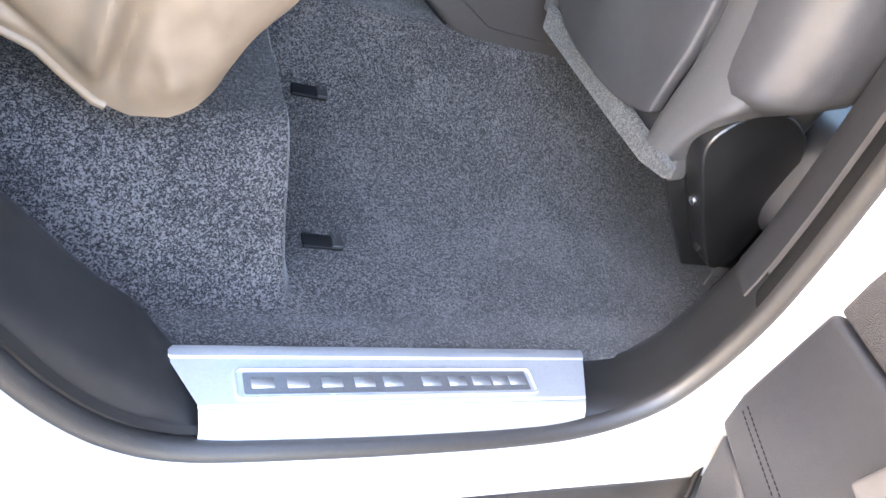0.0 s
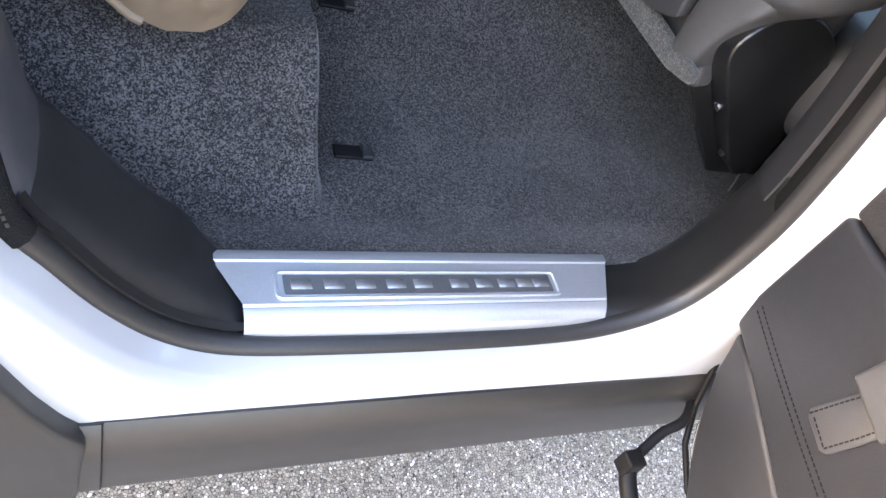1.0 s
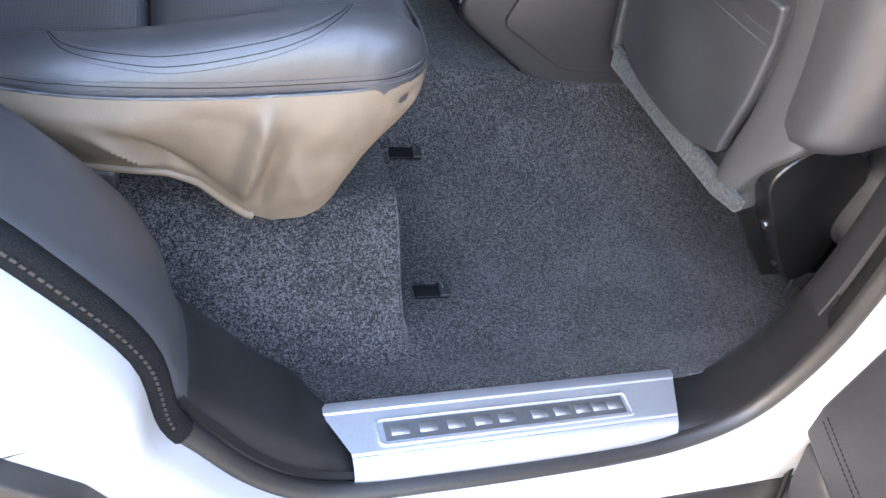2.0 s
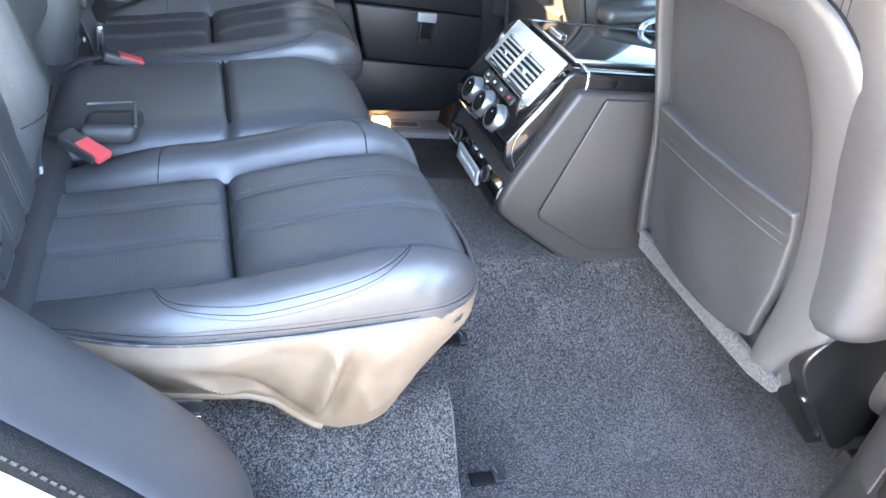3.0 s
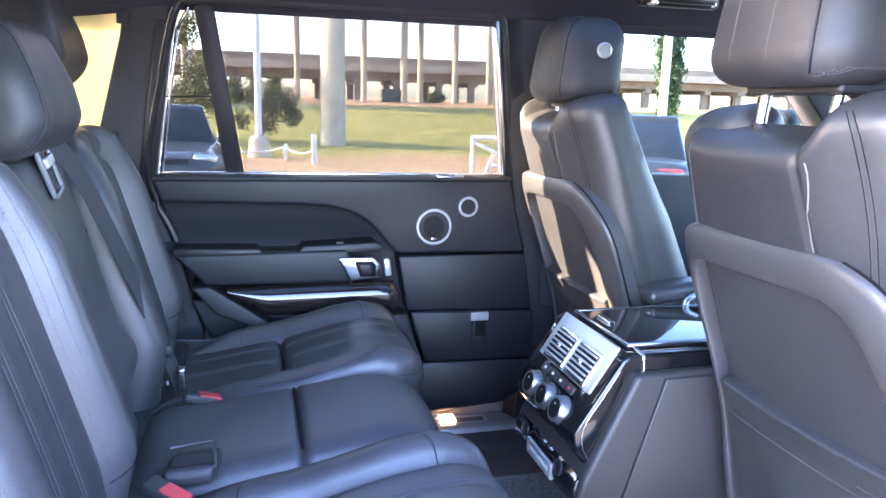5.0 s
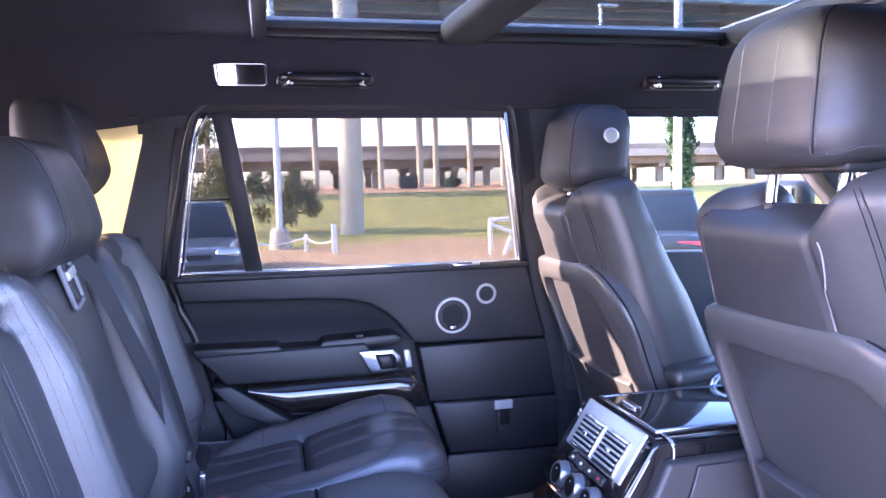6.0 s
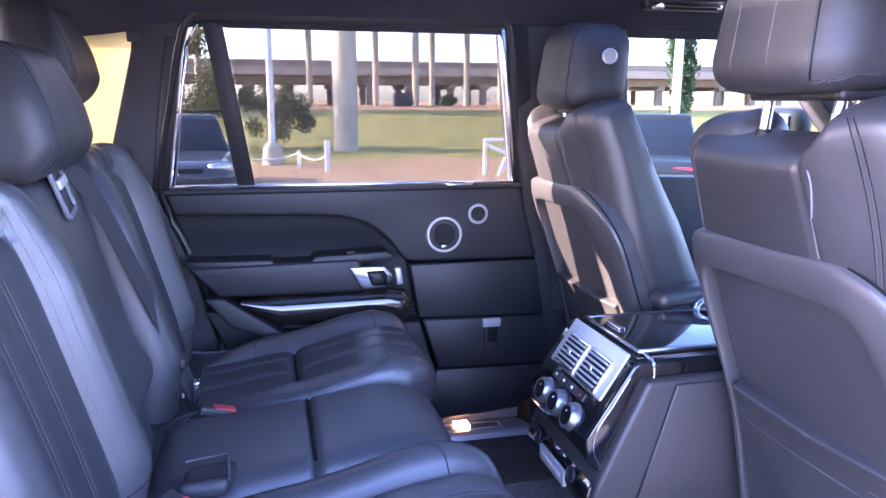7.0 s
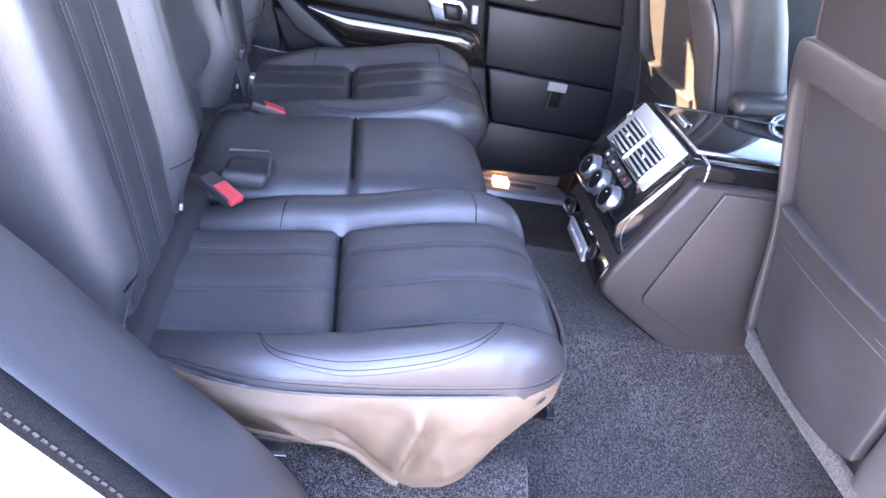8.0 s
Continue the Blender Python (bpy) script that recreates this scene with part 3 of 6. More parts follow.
lean_prism("rear_header", [(-1.9, 1.63), (-0.74, 1.64), (-0.74, 1.70), (-1.9, 1.70)], 1.50, 1.60, SOFT, wall_far)
lean_prism("tail_post", [(-1.55, 0.53), (-1.4, 1.28), (-1.30, 1.28), (-1.22, 1.64), (-1.9, 1.66), (-1.9, 0.53)], 1.515, 1.60, SOFT, wall_far)
# front door region
lean_prism("front_door_panel", [(0.30, 0.53), (1.5, 0.53), (1.5, 1.16), (1.2, 1.25), (0.50, 1.27), (0.29, 1.27)], 1.52, 1.60, SOFT, wall_far)
lean_prism("front_header", [(0.12, 1.66), (0.82, 1.655), (0.95, 1.60), (1.35, 1.25), (1.42, 1.25), (1.02, 1.66), (0.85, 1.72), (0.12, 1.72)], 1.50, 1.60, SOFT, wall_far)
lean_prism("front_pane", [(0.46, 1.26), (1.33, 1.24), (0.94, 1.60), (0.81, 1.66), (0.45, 1.66)], 1.565, 1.569, TINT, wall_far, bevel=0)
far_quarter = lean_prism("quarter_pane", [(-0.80, 1.28), (-1.42, 1.28), (-1.26, 1.645), (-0.78, 1.645)], 1.565, 1.569, TINT, wall_far, bevel=0)
far_quarter.visible_shadow = False

# Translucent cream sheet added for a patch of sun on the post trim.
lean_prism("sun_patch_sheet", [(-0.728, 1.628), (-0.84, 1.636), (-0.965, 1.30), (-0.83, 1.33), (-0.735, 1.60)], 1.548, 1.550, translucent_material("cream_sun_patch", (0.62, 0.55, 0.33)), wall_far, "cream sheet added to stand in for sunlit rear post trim", bevel=0)

# ---- ceiling with the glass roof ----
HEAD = [(0.20, 1.640), (0.24, 1.672), (0.30, 1.710), (0.36, 1.750), (0.40, 1.778), (0.42, 1.788)]


def head_z(y):
    e = min(y, 2 * MID - y)
    ys, zs = [p[0] for p in HEAD], [p[1] for p in HEAD]
    return float(np.interp(e, ys, zs)) + (0.012 * min(1, max(0, (e - 0.42) / 0.3)))


def head_piece(xs, ys):
    verts = [(x, y, head_z(y) - 0.035 * float(sst(-0.6, -0.95, x)) * float(sst(0.5, 0.2, min(y, 2 * MID - y))) - 0.02 * max(0, -0.9 - x)) for x in xs for y in ys]
    ny = len(ys)
    faces = [[i * ny + j, (i + 1) * ny + j, (i + 1) * ny + j + 1, i * ny + j + 1] for i in range(len(xs) - 1) for j in range(ny - 1)]
    return verts, faces


_v, _f = [], []
_side = [0.20, 0.22, 0.24, 0.27, 0.30, 0.33, 0.36, 0.38, 0.40, 0.41, 0.42]
_mid = [0.42 + 0.065 * i for i in range(13)]
_mid[-1] = 2 * MID - 0.42
for xs, ys in (([-1.9 + 0.1 * i for i in range(33)], _side), ([-1.9 + 0.1 * i for i in range(33)], [2 * MID - y for y in _side[::-1]]),
               ([-1.9 + 0.1 * i for i in range(15)] + [-0.465], _mid), ([0.595, 0.7, 0.8, 0.9, 1.0, 1.1, 1.2, 1.3], _mid)):
    v, f = head_piece(xs, ys)
    k = len(_v)
    _v += v
    _f += [[a + k for a in q] for q in f]
_k = len(_v)
_v += [(x, y, z + 0.03) for x, y, z in _v]
_f += [[a + _k for a in q[::-1]] for q in _f[:]]
tagged(link_mesh("ceiling", _v, _f, HEADLINER), "black woven headliner with an opening for the glass roof", "headliner", kind="structure")

roof = thing("glass_roof", (0, MID, 1.79), "panoramic glass roof with dark rails and a cross bar", "sunroof", kind="structure")
for side in (-1, 1):
    y = MID + side * 0.3925
    rbox("rail", (0.065, y, 1.799), (0.545, 0.0135, 0.015), 0.005, TRIM, roof, "black rail")
    rbox("guide", (0.065, y - side * 0.026, 1.806), (0.535, 0.010, 0.008), 0.004, TRIM, roof)
rbox("end_rail", (-0.472, MID, 1.803), (0.015, 0.385, 0.021), 0.006, TRIM, roof)
rbox("end_rail", (0.600, MID, 1.803), (0.015, 0.385, 0.021), 0.006, TRIM, roof)
rbox("cross_bar", (-0.050, MID, 1.795), (0.048, 0.385, 0.022), 0.015, SOFT, roof, "padded dark cross bar")
for x0, x1 in ((-0.46, -0.085), (-0.015, 0.588)):
    rbox("pane", ((x0 + x1) / 2, MID, 1.821), ((x1 - x0) / 2, 0.392, 0.003), 0.001, ROOFGLASS, roof)
# outer roof skin, rear and front closures
skin = thing("roof_skin", (0, MID, 1.83), "white painted roof skin over the cabin", "car roof", kind="structure")
for c, h in (((-1.2, MID, 1.830), (0.71, 0.60, 0.006)), ((0.99, MID, 1.830), (0.38, 0.60, 0.006)), ((0.06, 0.305, 1.825), (0.56, 0.105, 0.006)), ((0.06, 1.315, 1.825), (0.56, 0.105, 0.006))):
    rbox("skin_panel", c, h, 0.004, PAINT, skin)
tail = thing("wall_rear", (-1.9, MID, 0.5), "dark trimmed tailgate with a rear window", "tailgate", kind="structure")
rbox("tailgate_panel", (-1.93, MID, 0.86), (0.04, 0.74, 0.41), 0.02, SOFT, tail)
prism("rear_pane", [(0.24, 1.27), (1.38, 1.27), (1.28, 1.66), (0.34, 1.66)], "x", -1.93, -1.926, PRIVACY, tail, bevel=0)
for y in (0.15, 1.47):
    rbox("tail_side", (-1.93, y, 1.45), (0.05, 0.08, 0.26), 0.02, SOFT, tail)
rbox("cargo_floor", (-1.35, MID, 0.84), (0.58, 0.70, 0.02), 0.01, CARPET, tail)
front = thing("wall_front", (1.35, MID, 0.5), "dark dashboard and windscreen at the front", "dashboard", kind="structure")
rbox("dash", (1.45, MID, 0.95), (0.16, 0.72, 0.24), 0.08, SOFT, front)
prism("windscreen", [(1.02, 1.70), (1.75, 1.17), (1.757, 1.17), (1.027, 1.70)], "y", 0.16, 1.46, GLASS, front, bevel=0)
for y in (0.20, 1.42):
    tube("screen_post", [(1.02, y, 1.68), (1.45, y, 1.36), (1.78, y - (0.05 if y < 1 else -0.05), 1.14)], 0.035, SOFT, front)
rbox("bulkhead", (1.62, MID, 0.78), (0.02, 0.74, 0.36), 0.01, SOFT, front)
tube("mirror_arm", [(1.0, MID, 1.68), (0.97, MID, 1.62)], 0.012, PLASTIC, front)
rbox("door_mirror", (1.19, 1.74, 1.375), (0.045, 0.125, 0.085), 0.04, PLASTIC, front, "black door mirror housing outside", n=(4, 5, 4))
rbox("mirror_glass", (1.142, 1.735, 1.375), (0.003, 0.100, 0.066), 0.002, CHROME, front, "mirror glass")
rbox("mirror_foot", (1.20, 1.64, 1.30), (0.03, 0.05, 0.02), 0.012, PLASTIC, front)
rbox("mirror_housing", (0.95, MID, 1.585), (0.018, 0.12, 0.035), 0.016, PLASTIC, front)
# near side behind and before the doorway
near_rest = thing("wall_near", (0, 0.05, 0.45), "inner trim of the near side beside the doorway", "car body", kind="structure")


def lean_near(name, poly, y0, y1, material, label="", bevel=0.004):
    ob = prism(name, poly, "y", y0, y1, material, near_rest, label, bevel)
    for v in ob.data.vertices:
        v.co.y += lean_y(v.co.z)
    return ob


lean_near("rear_inner", [(-0.48, 0.53), (-0.50, 0.86), (-0.66, 1.05), (-0.83, 1.27), (-1.9, 1.27), (-1.9, 0.53)], 0.03, 0.12, SOFT)
lean_near("rear_post", [(-0.85, 1.275), (-0.98, 1.275), (-0.92, 1.66), (-0.70, 1.66), (-0.78, 1.45)], 0.03, 0.11, SOFT)
lean_near("tail_post", [(-1.50, 1.275), (-1.9, 1.275), (-1.9, 1.66), (-1.30, 1.66)], 0.03, 0.11, SOFT)
lean_near("quarter_pane", [(-0.98, 1.275), (-1.50, 1.275), (-1.30, 1.66), (-0.92, 1.66)], 0.05, 0.054, TINT, bevel=0)
lean_near("middle_post", [(0.425, 0.60), (0.47, 0.53), (0.60, 0.53), (0.52, 1.25), (0.42, 1.66), (0.18, 1.66), (0.26, 1.45), (0.325, 1.25), (0.415, 0.80)], 0.03, 0.108, SOFT)
lean_near("front_inner", [(0.55, 0.45), (1.6, 0.45), (1.6, 1.16), (1.2, 1.25), (0.55, 1.27)], 0.0, 0.10, SOFT)
lean_near("front_pane", [(0.53, 1.26), (1.33, 1.24), (0.94, 1.60), (0.81, 1.66), (0.44, 1.66)], 0.05, 0.054, TINT, bevel=0)
lean_near("front_header", [(0.12, 1.66), (0.82, 1.655), (0.95, 1.60), (1.35, 1.25), (1.42, 1.25), (1.02, 1.66), (0.85, 1.72), (0.12, 1.72)], 0.02, 0.11, SOFT)
rbox("front_fender", (1.55, 0.0, 0.85), (0.65, 0.06, 0.40), 0.04, PAINT, near_rest, "white painted front door and wing")
rbox("rear_wing", (-1.6, 0.0, 0.90), (0.75, 0.06, 0.36), 0.04, PAINT, near_rest, "white painted rear wing")


# ---- rear seats ----
def cushion_top(x, y, yc, hw, kind):
    """Height of the rear cushion's top."""
    v = (np.asarray(y) - yc) / hw
    x = np.asarray(x, float)
    z = np.interp(x, [-0.66, -0.55, -0.41, -0.28, -0.20, -0.15], [0.862, 0.875, 0.898, 0.930, 0.940, 0.938])
    if kind == "middle":
        z = np.interp(x, [-0.66, -0.55, -0.41, -0.28, -0.20, -0.15], [0.895, 0.905, 0.922, 0.938, 0.938, 0.934])
        z = z + 0.014 * (1 - np.abs(v) ** 3)
        z = z - 0.010 * bell(x, -0.405, 0.006)
        return z
    bol = sst(0.54, 0.78, np.abs(v)) * sst(-0.66, -0.50, x)
    z = z + 0.026 * bol + 0.006 * sst(0.54, 0.78, np.abs(v))
    ins = 1 - sst(0.56, 0.62, np.abs(v))
    z = z - 0.014 * bell(x, -0.415, 0.007) * ins
    z = z - 0.008 * bell(np.abs(v), 0.60, 0.035)
    z = z + 0.007 * ins * (1 - bell(x, -0.415, 0.03)) * (1 - np.abs(v))
    for s in (-0.14, 0.28):
        z = z - 0.0045 * bell(v, s, 0.028) * ins
    return z


def rear_seat(yc, hw, kind, out, label):
    """A rear seat place: cushion, skirt, backrest, headrest. out is the side of the door (-1 near, 1 far)."""
    seat = thing("rear_seat", (-0.42, yc, 0.60), label, "car seat", "rear seats")
    x0, x1 = -0.665, -0.122 if kind != "middle" else -0.168
    cx, hx, hz = (x0 + x1) / 2, (x1 - x0) / 2, 0.046

    def bend(x, y, z):
        w = sst(-hz, hz * 0.9, z)
        X = x + cx
        # the front edge is rounded in plan
        pull = 0.045 * np.abs(y / hw) ** 4 * sst(0.02, hx, x)
        zz = z + (cushion_top(X, y + yc, yc, hw, kind) - (0.889 + hz)) * w - 0.012 * sst(hx - 0.10, hx, x) * w
        if kind != "middle":
            crease = noise_field(X, y, 28.0) * 0.0012
            zz = zz + crease * w
        taper = 1 - (0.20 * sst(-0.47, -0.66, X) * (y * out > 0) if out else 0)
        if kind != "middle":
            zz = zz - 0.008 * w * (1 - sst(0.50, 0.565, np.abs(y) / hw)) * sst(-0.655, -0.63, X) * sst(-0.145, -0.165, X)
        return x - pull, y * taper, zz
    n = (64, 48, 3)
    main = rbox("cushion", (cx, yc, 0.889), (hx, hw, hz), 0.044, LEATHER, seat, n=n, deform=bend)
    if kind != "middle":
        # perforated insert, a skin just above the leather
        for a, b in ((-0.630, -0.4165), (-0.4135, -0.150)):
            xs = np.linspace(a, b, 40)
            ys = np.linspace(yc - 0.575 * hw, yc + 0.575 * hw, 34)

            def skin(x, y, a=a, b=b):
                z = float(cushion_top(x, y, yc, hw, kind))
                z -= 0.012 * float(sst(hx - 0.10, hx, x - cx))
                # round off with the cushion's nose
                t = max(0.0, (x - (x1 - 0.044)) / 0.044)
                z -= 0.044 * (1 - math.sqrt(max(0.0, 1 - min(1, t) ** 2)))
                return (x, y, z + 0.0035)
            grid_mesh("insert", xs, ys, skin, LEATHER_INSERT, seat, "finely perforated insert", thick=0.003)
        for s in (-0.14, 0.28):
            for d in (-0.006, 0.006):
                for a, b in ((-0.628, -0.424), (-0.405, -0.155)):
                    yy = yc + s * hw + d
                    pts = [(x, yy, float(cushion_top(x, yy, yc, hw, kind)) - 0.012 * float(sst(hx - 0.10, hx, x - cx)) + 0.0042) for x in np.linspace(a, b - 0.03 * (b > -0.2), 40)]
                    stitch("stitching", pts, seat)
        tube("seam", [(-0.415, yc + v * hw, float(cushion_top(-0.415, yc + v * hw, yc, hw, kind)) + 0.0030) for v in np.linspace(-0.57, 0.57, 20)], 0.0022, SEAM, seat, sides=5)
        # raised panels on both side bolsters, edged with a double row
        for side in (-1, 1):
            shape = smooth_path([(-0.505, 0.115, 0), (-0.500, 0.142, 0), (-0.480, 0.164, 0), (-0.42, 0.175, 0), (-0.35, 0.177, 0), (-0.280, 0.173, 0), (-0.243, 0.158, 0), (-0.224, 0.134, 0), (-0.218, 0.112, 0)], 8)
            ring = [(p.x, yc + side * p.y * hw / 0.180, 0) for p in shape]
            for d, groove in ((0.0, False), (0.012, False), (0.003, True), (0.009, True)):
                pts = [(x, y - side * d, float(cushion_top(x, y - side * d, yc, hw, kind)) - edge_drop(x, y - side * d, cx, hx, yc, hw)) for x, y, _ in ring]
                if groove:
                    tube("seam", drape(pts, main, 0.0)[0], 0.0005, SEAM, seat, sides=5)
                else:
                    stitch("stitching", pts, seat, width=0.0006, onto=main)
    if kind == "middle":
        tube("seam", [(-0.405, yc + v * hw, float(cushion_top(-0.405, yc + v * hw, yc, hw, kind)) + 0.0045) for v in np.linspace(-0.80, 0.80, 30)], 0.0028, SEAM, seat, sides=6)
    # skirt below the leather: a vinyl sheet hung from the seam, round the door side and the front
    if kind == "middle":
        rbox("skirt", (-0.40, yc, 0.80), (0.235, hw - 0.004, 0.085), 0.03, SOFT, seat, n=(4, 4, 4))
    else:
        ys = yc + out * (hw + 0.001)
        plan = [(-0.655, ys - out * 0.036, 0.893), (-0.60, ys - out * 0.026, 0.885), (-0.54, ys - out * 0.008, 0.882), (-0.46, ys, 0.881), (-0.36, ys, 0.886), (-0.27, ys, 0.896), (-0.215, ys - out * 0.002, 0.903), (-0.168, ys - out * 0.018, 0.906), (-0.136, ys - out * 0.056, 0.907), (-0.121, yc + out * 0.08, 0.905), (-0.119, yc + out * 0.02, 0.902), (-0.123, yc - out * 0.06, 0.898), (-0.145, yc - out * 0.14, 0.895), (-0.200, yc - out * 0.198, 0.909)]
        sp = smooth_path(plan, 22)
        rows = np.linspace(0, 1, 44)
        side_n = next(i for i, p in enumerate(sp) if p.x > -0.215)

        def hang(i, t):
            p = sp[int(i)]
            q = sp[min(int(i) + 1, len(sp) - 1)] - sp[max(int(i) - 1, 0)]
            outw = Vector((q.y, -q.x, 0)).normalized() * (-out if out < 0 else -1)
            if outw.dot(Vector((p.x + 0.40, p.y - yc, 0))) < 0:
                outw = -outw
            front = float(sst(-0.215, -0.15, p.x))
            low = float(np.interp(p.x, [-0.60, -0.46, -0.40, -0.37, -0.345, -0.318, -0.285, -0.25, -0.218, -0.185, -0.14], [0.780, 0.768, 0.763, 0.750, 0.726, 0.702, 0.690, 0.694, 0.712, 0.748, 0.785]))
            tuck = (0.045 + 0.015 * front) * t ** 1.5
            puff = 0.012 * math.sin(math.pi * t) * (1 - t)
            z = p.z + (low - p.z) * t
            w = p.x * 0.9 + p.y * 0.5
            crease = 0.009 * float(bell(p.x + 0.43 + (z - 0.80) * 0.95, 0, 0.010)) * float(sst(0.25, 0.7, t)) - 0.009 * float(bell(p.x + 0.405 + (z - 0.80) * 1.0, 0, 0.012)) * float(sst(0.2, 0.6, t))
            crease += 0.010 * float(bell(p.x + 0.318 - (z - 0.8) * 0.12, 0, 0.012)) - 0.008 * float(bell(p.x + 0.295 - (z - 0.8) * 0.12, 0, 0.010)) * float(sst(0.1, 0.5, t)) + 0.005 * float(bell(p.x + 0.27 + (z - 0.8) * 0.3, 0, 0.012)) * float(sst(0.3, 0.8, t))
            crease = 1.5 * crease + 0.009 * noise.noise(Vector((w * 13, z * 9, 2.0))) + 0.002 * noise.noise(Vector((w * 40, z * 30, 4.0)))
            d = outw * (0.0025 + puff + crease * float(sst(0, 0.2, t)) * (1 - float(sst(0.70, 0.94, t))) - tuck)
            return (p.x + d.x, p.y + d.y, z)
        grid_mesh("skirt", list(range(len(sp))), list(rows), hang, SKIRT if out < 0 else LEATHER, seat, "taupe vinyl skirt with soft folds" if out < 0 else "black vinyl skirt", thick=0.004, down=(0.3, -out * 0.9, 0))
        tube("piping", sp, 0.0026, LEATHER, seat, sides=6)
        for d in (0.006, 0.016):
            stitch("stitching", [(p.x, p.y, p.z + d) for p in sp], seat, 0.0055, 0.0038, width=0.0006, onto=main)
        tube("seam", drape([(p.x, p.y, p.z + 0.011) for p in sp], main, 0.0)[0], 0.0005, SEAM, seat, sides=5)
        tube("skirt_edge", [Vector(hang(i, 1.0)) for i in range(6, side_n, 2) if sp[i].x < -0.305], 0.0055, SKIRT if out < 0 else LEATHER, seat, "rolled vinyl edge")
        rbox("seat_bracket", (-0.520, yc + out * 0.140, 0.750), (0.070, 0.030, 0.015), 0.008, PLASTIC, seat, "black plastic bracket")
        rbox("bracket_edge", (-0.520, yc + out * 0.170, 0.7365), (0.066, 0.003, 0.0022), 0.001, CHROME, seat, "bright lower edge")
    rbox("pedestal", (-0.47, yc - out * 0.05, 0.70), (0.09, hw * 0.35, 0.10), 0.02, PLASTIC, seat)
    backrest(seat, yc, hw, kind, out)
    return seat


def edge_drop(x, y, cx, hx, yc, hw):
    """How far the rounded rim of a cushion lies under its top."""
    d = 0.0
    t = max(0.0, (x - cx - (hx - 0.044)) / 0.044)
    d += 0.044 * (1 - math.sqrt(max(0.0, 1 - min(1, t) ** 2)))
    t = max(0.0, (abs(y - yc) - (hw - 0.044)) / 0.044)
    d += 0.044 * (1 - math.sqrt(max(0.0, 1 - min(1, t) ** 2)))
    return d + 0.012 * float(sst(hx - 0.10, hx, x - cx))


def noise_field(x, y, k):
    """Soft unevenness of stretched leather."""
    x, y = np.asarray(x, float), np.asarray(y, float)
    return np.array([noise.noise(Vector((a * k, b * k, 1.7))) for a, b in np.broadcast(x, y)]).reshape(np.broadcast(x, y).shape)


BACK_U = Vector((-0.262, 0, 0.965)).normalized()
BACK_N = Vector((0.965, 0, 0.262)).normalized()


def back_frame(yc):
    """Axes of a rear backrest: up along it, across, out of its face."""
    m = Matrix((( BACK_U.x, 0, BACK_N.x, -0.640), (0, 1, 0, yc), (BACK_U.z, 0, BACK_N.z, 0.845), (0, 0, 0, 1)))
    return m


def back_face(s, v, kind):
    """How far the backrest's face stands out at height s and across v."""
    s, v = np.asarray(s, float), np.asarray(v, float)
    if kind == "middle":
        return 0.004 - 0.030 * sst(0.165, 0.135, s) + 0.012 * bell(s, 0.185, 0.03) + 0.006 * (1 - v ** 2) - 0.020 * np.abs(v) ** 6
    bol = sst(0.50, 0.72, np.abs(v)) * sst(0.03, 0.16, s) * (1 - 0.45 * sst(0.40, 0.58, s))
    f = 0.050 * bol - 0.010 * bell(np.abs(v), 0.57, 0.04)
    ins = 1 - sst(0.52, 0.60, np.abs(v))
    for c in (-0.17, 0.17):
        f = f - 0.005 * bell(v, c, 0.03) * ins
    f = f - 0.012 * bell(s, 0.50, 0.010) * ins
    f = f + 0.010 * ins * np.sin(np.clip(s / 0.58, 0, 1) * math.pi)
    return f


def backrest(seat, yc, hw, kind, out):
    top = 0.575 if kind != "middle" else 0.555
    L, T = top / 2, 0.065

    def bend(a, b, c):
        s, v = a + L, b / hw
        w = sst(-T, T, c)
        nar = 1 - (0.10 * sst(0.42, 0.58, s) if kind != "middle" else 0)
        return a - 0.03 * np.abs(v) ** 4 * sst(L - 0.1, L, a) * (kind != "middle"), b * nar, c + back_face(s, v, kind) * w
    F = back_frame(yc)
    rbox("backrest", (L, 0, -T + 0.0), (L, hw, T), 0.045, LEATHER, seat, n=(40, 40, 3), deform=bend, frame_m=F)

    def on(s, v, lift=0.001):
        nar = 1 - (0.10 * float(sst(0.42, 0.58, s)) if kind != "middle" else 0)
        return F @ Vector((s, v * hw * nar, float(back_face(s, v, kind)) + lift))
    if kind == "middle":
        return
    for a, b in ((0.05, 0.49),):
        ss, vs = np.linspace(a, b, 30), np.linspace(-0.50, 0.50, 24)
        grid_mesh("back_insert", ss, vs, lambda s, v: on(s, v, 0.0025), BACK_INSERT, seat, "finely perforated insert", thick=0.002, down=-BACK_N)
    for c in (-0.17, 0.17):
        for d in (-0.028, 0.028):
            stitch("stitching", [on(s, c + d, 0.0036) for s in np.linspace(0.06, 0.48, 40)], seat, lift=BACK_N)
    for side in (-1, 1):
        for d in (0.0, 0.03):
            stitch("stitching", [on(s, side * (0.60 + d + 0.16 * float(sst(0.12, 0.02, s))), 0.001) for s in np.linspace(0.03, 0.56, 50)], seat, 0.006, 0.004, lift=BACK_N)
        pts = [on(0.125 + 0.02 * (t - 0.5), side * (0.60 + 0.36 * t), -0.0005) for t in np.linspace(0, 1, 10)]
        tube("seam", pts, 0.0014, SEAM, seat, sides=5)


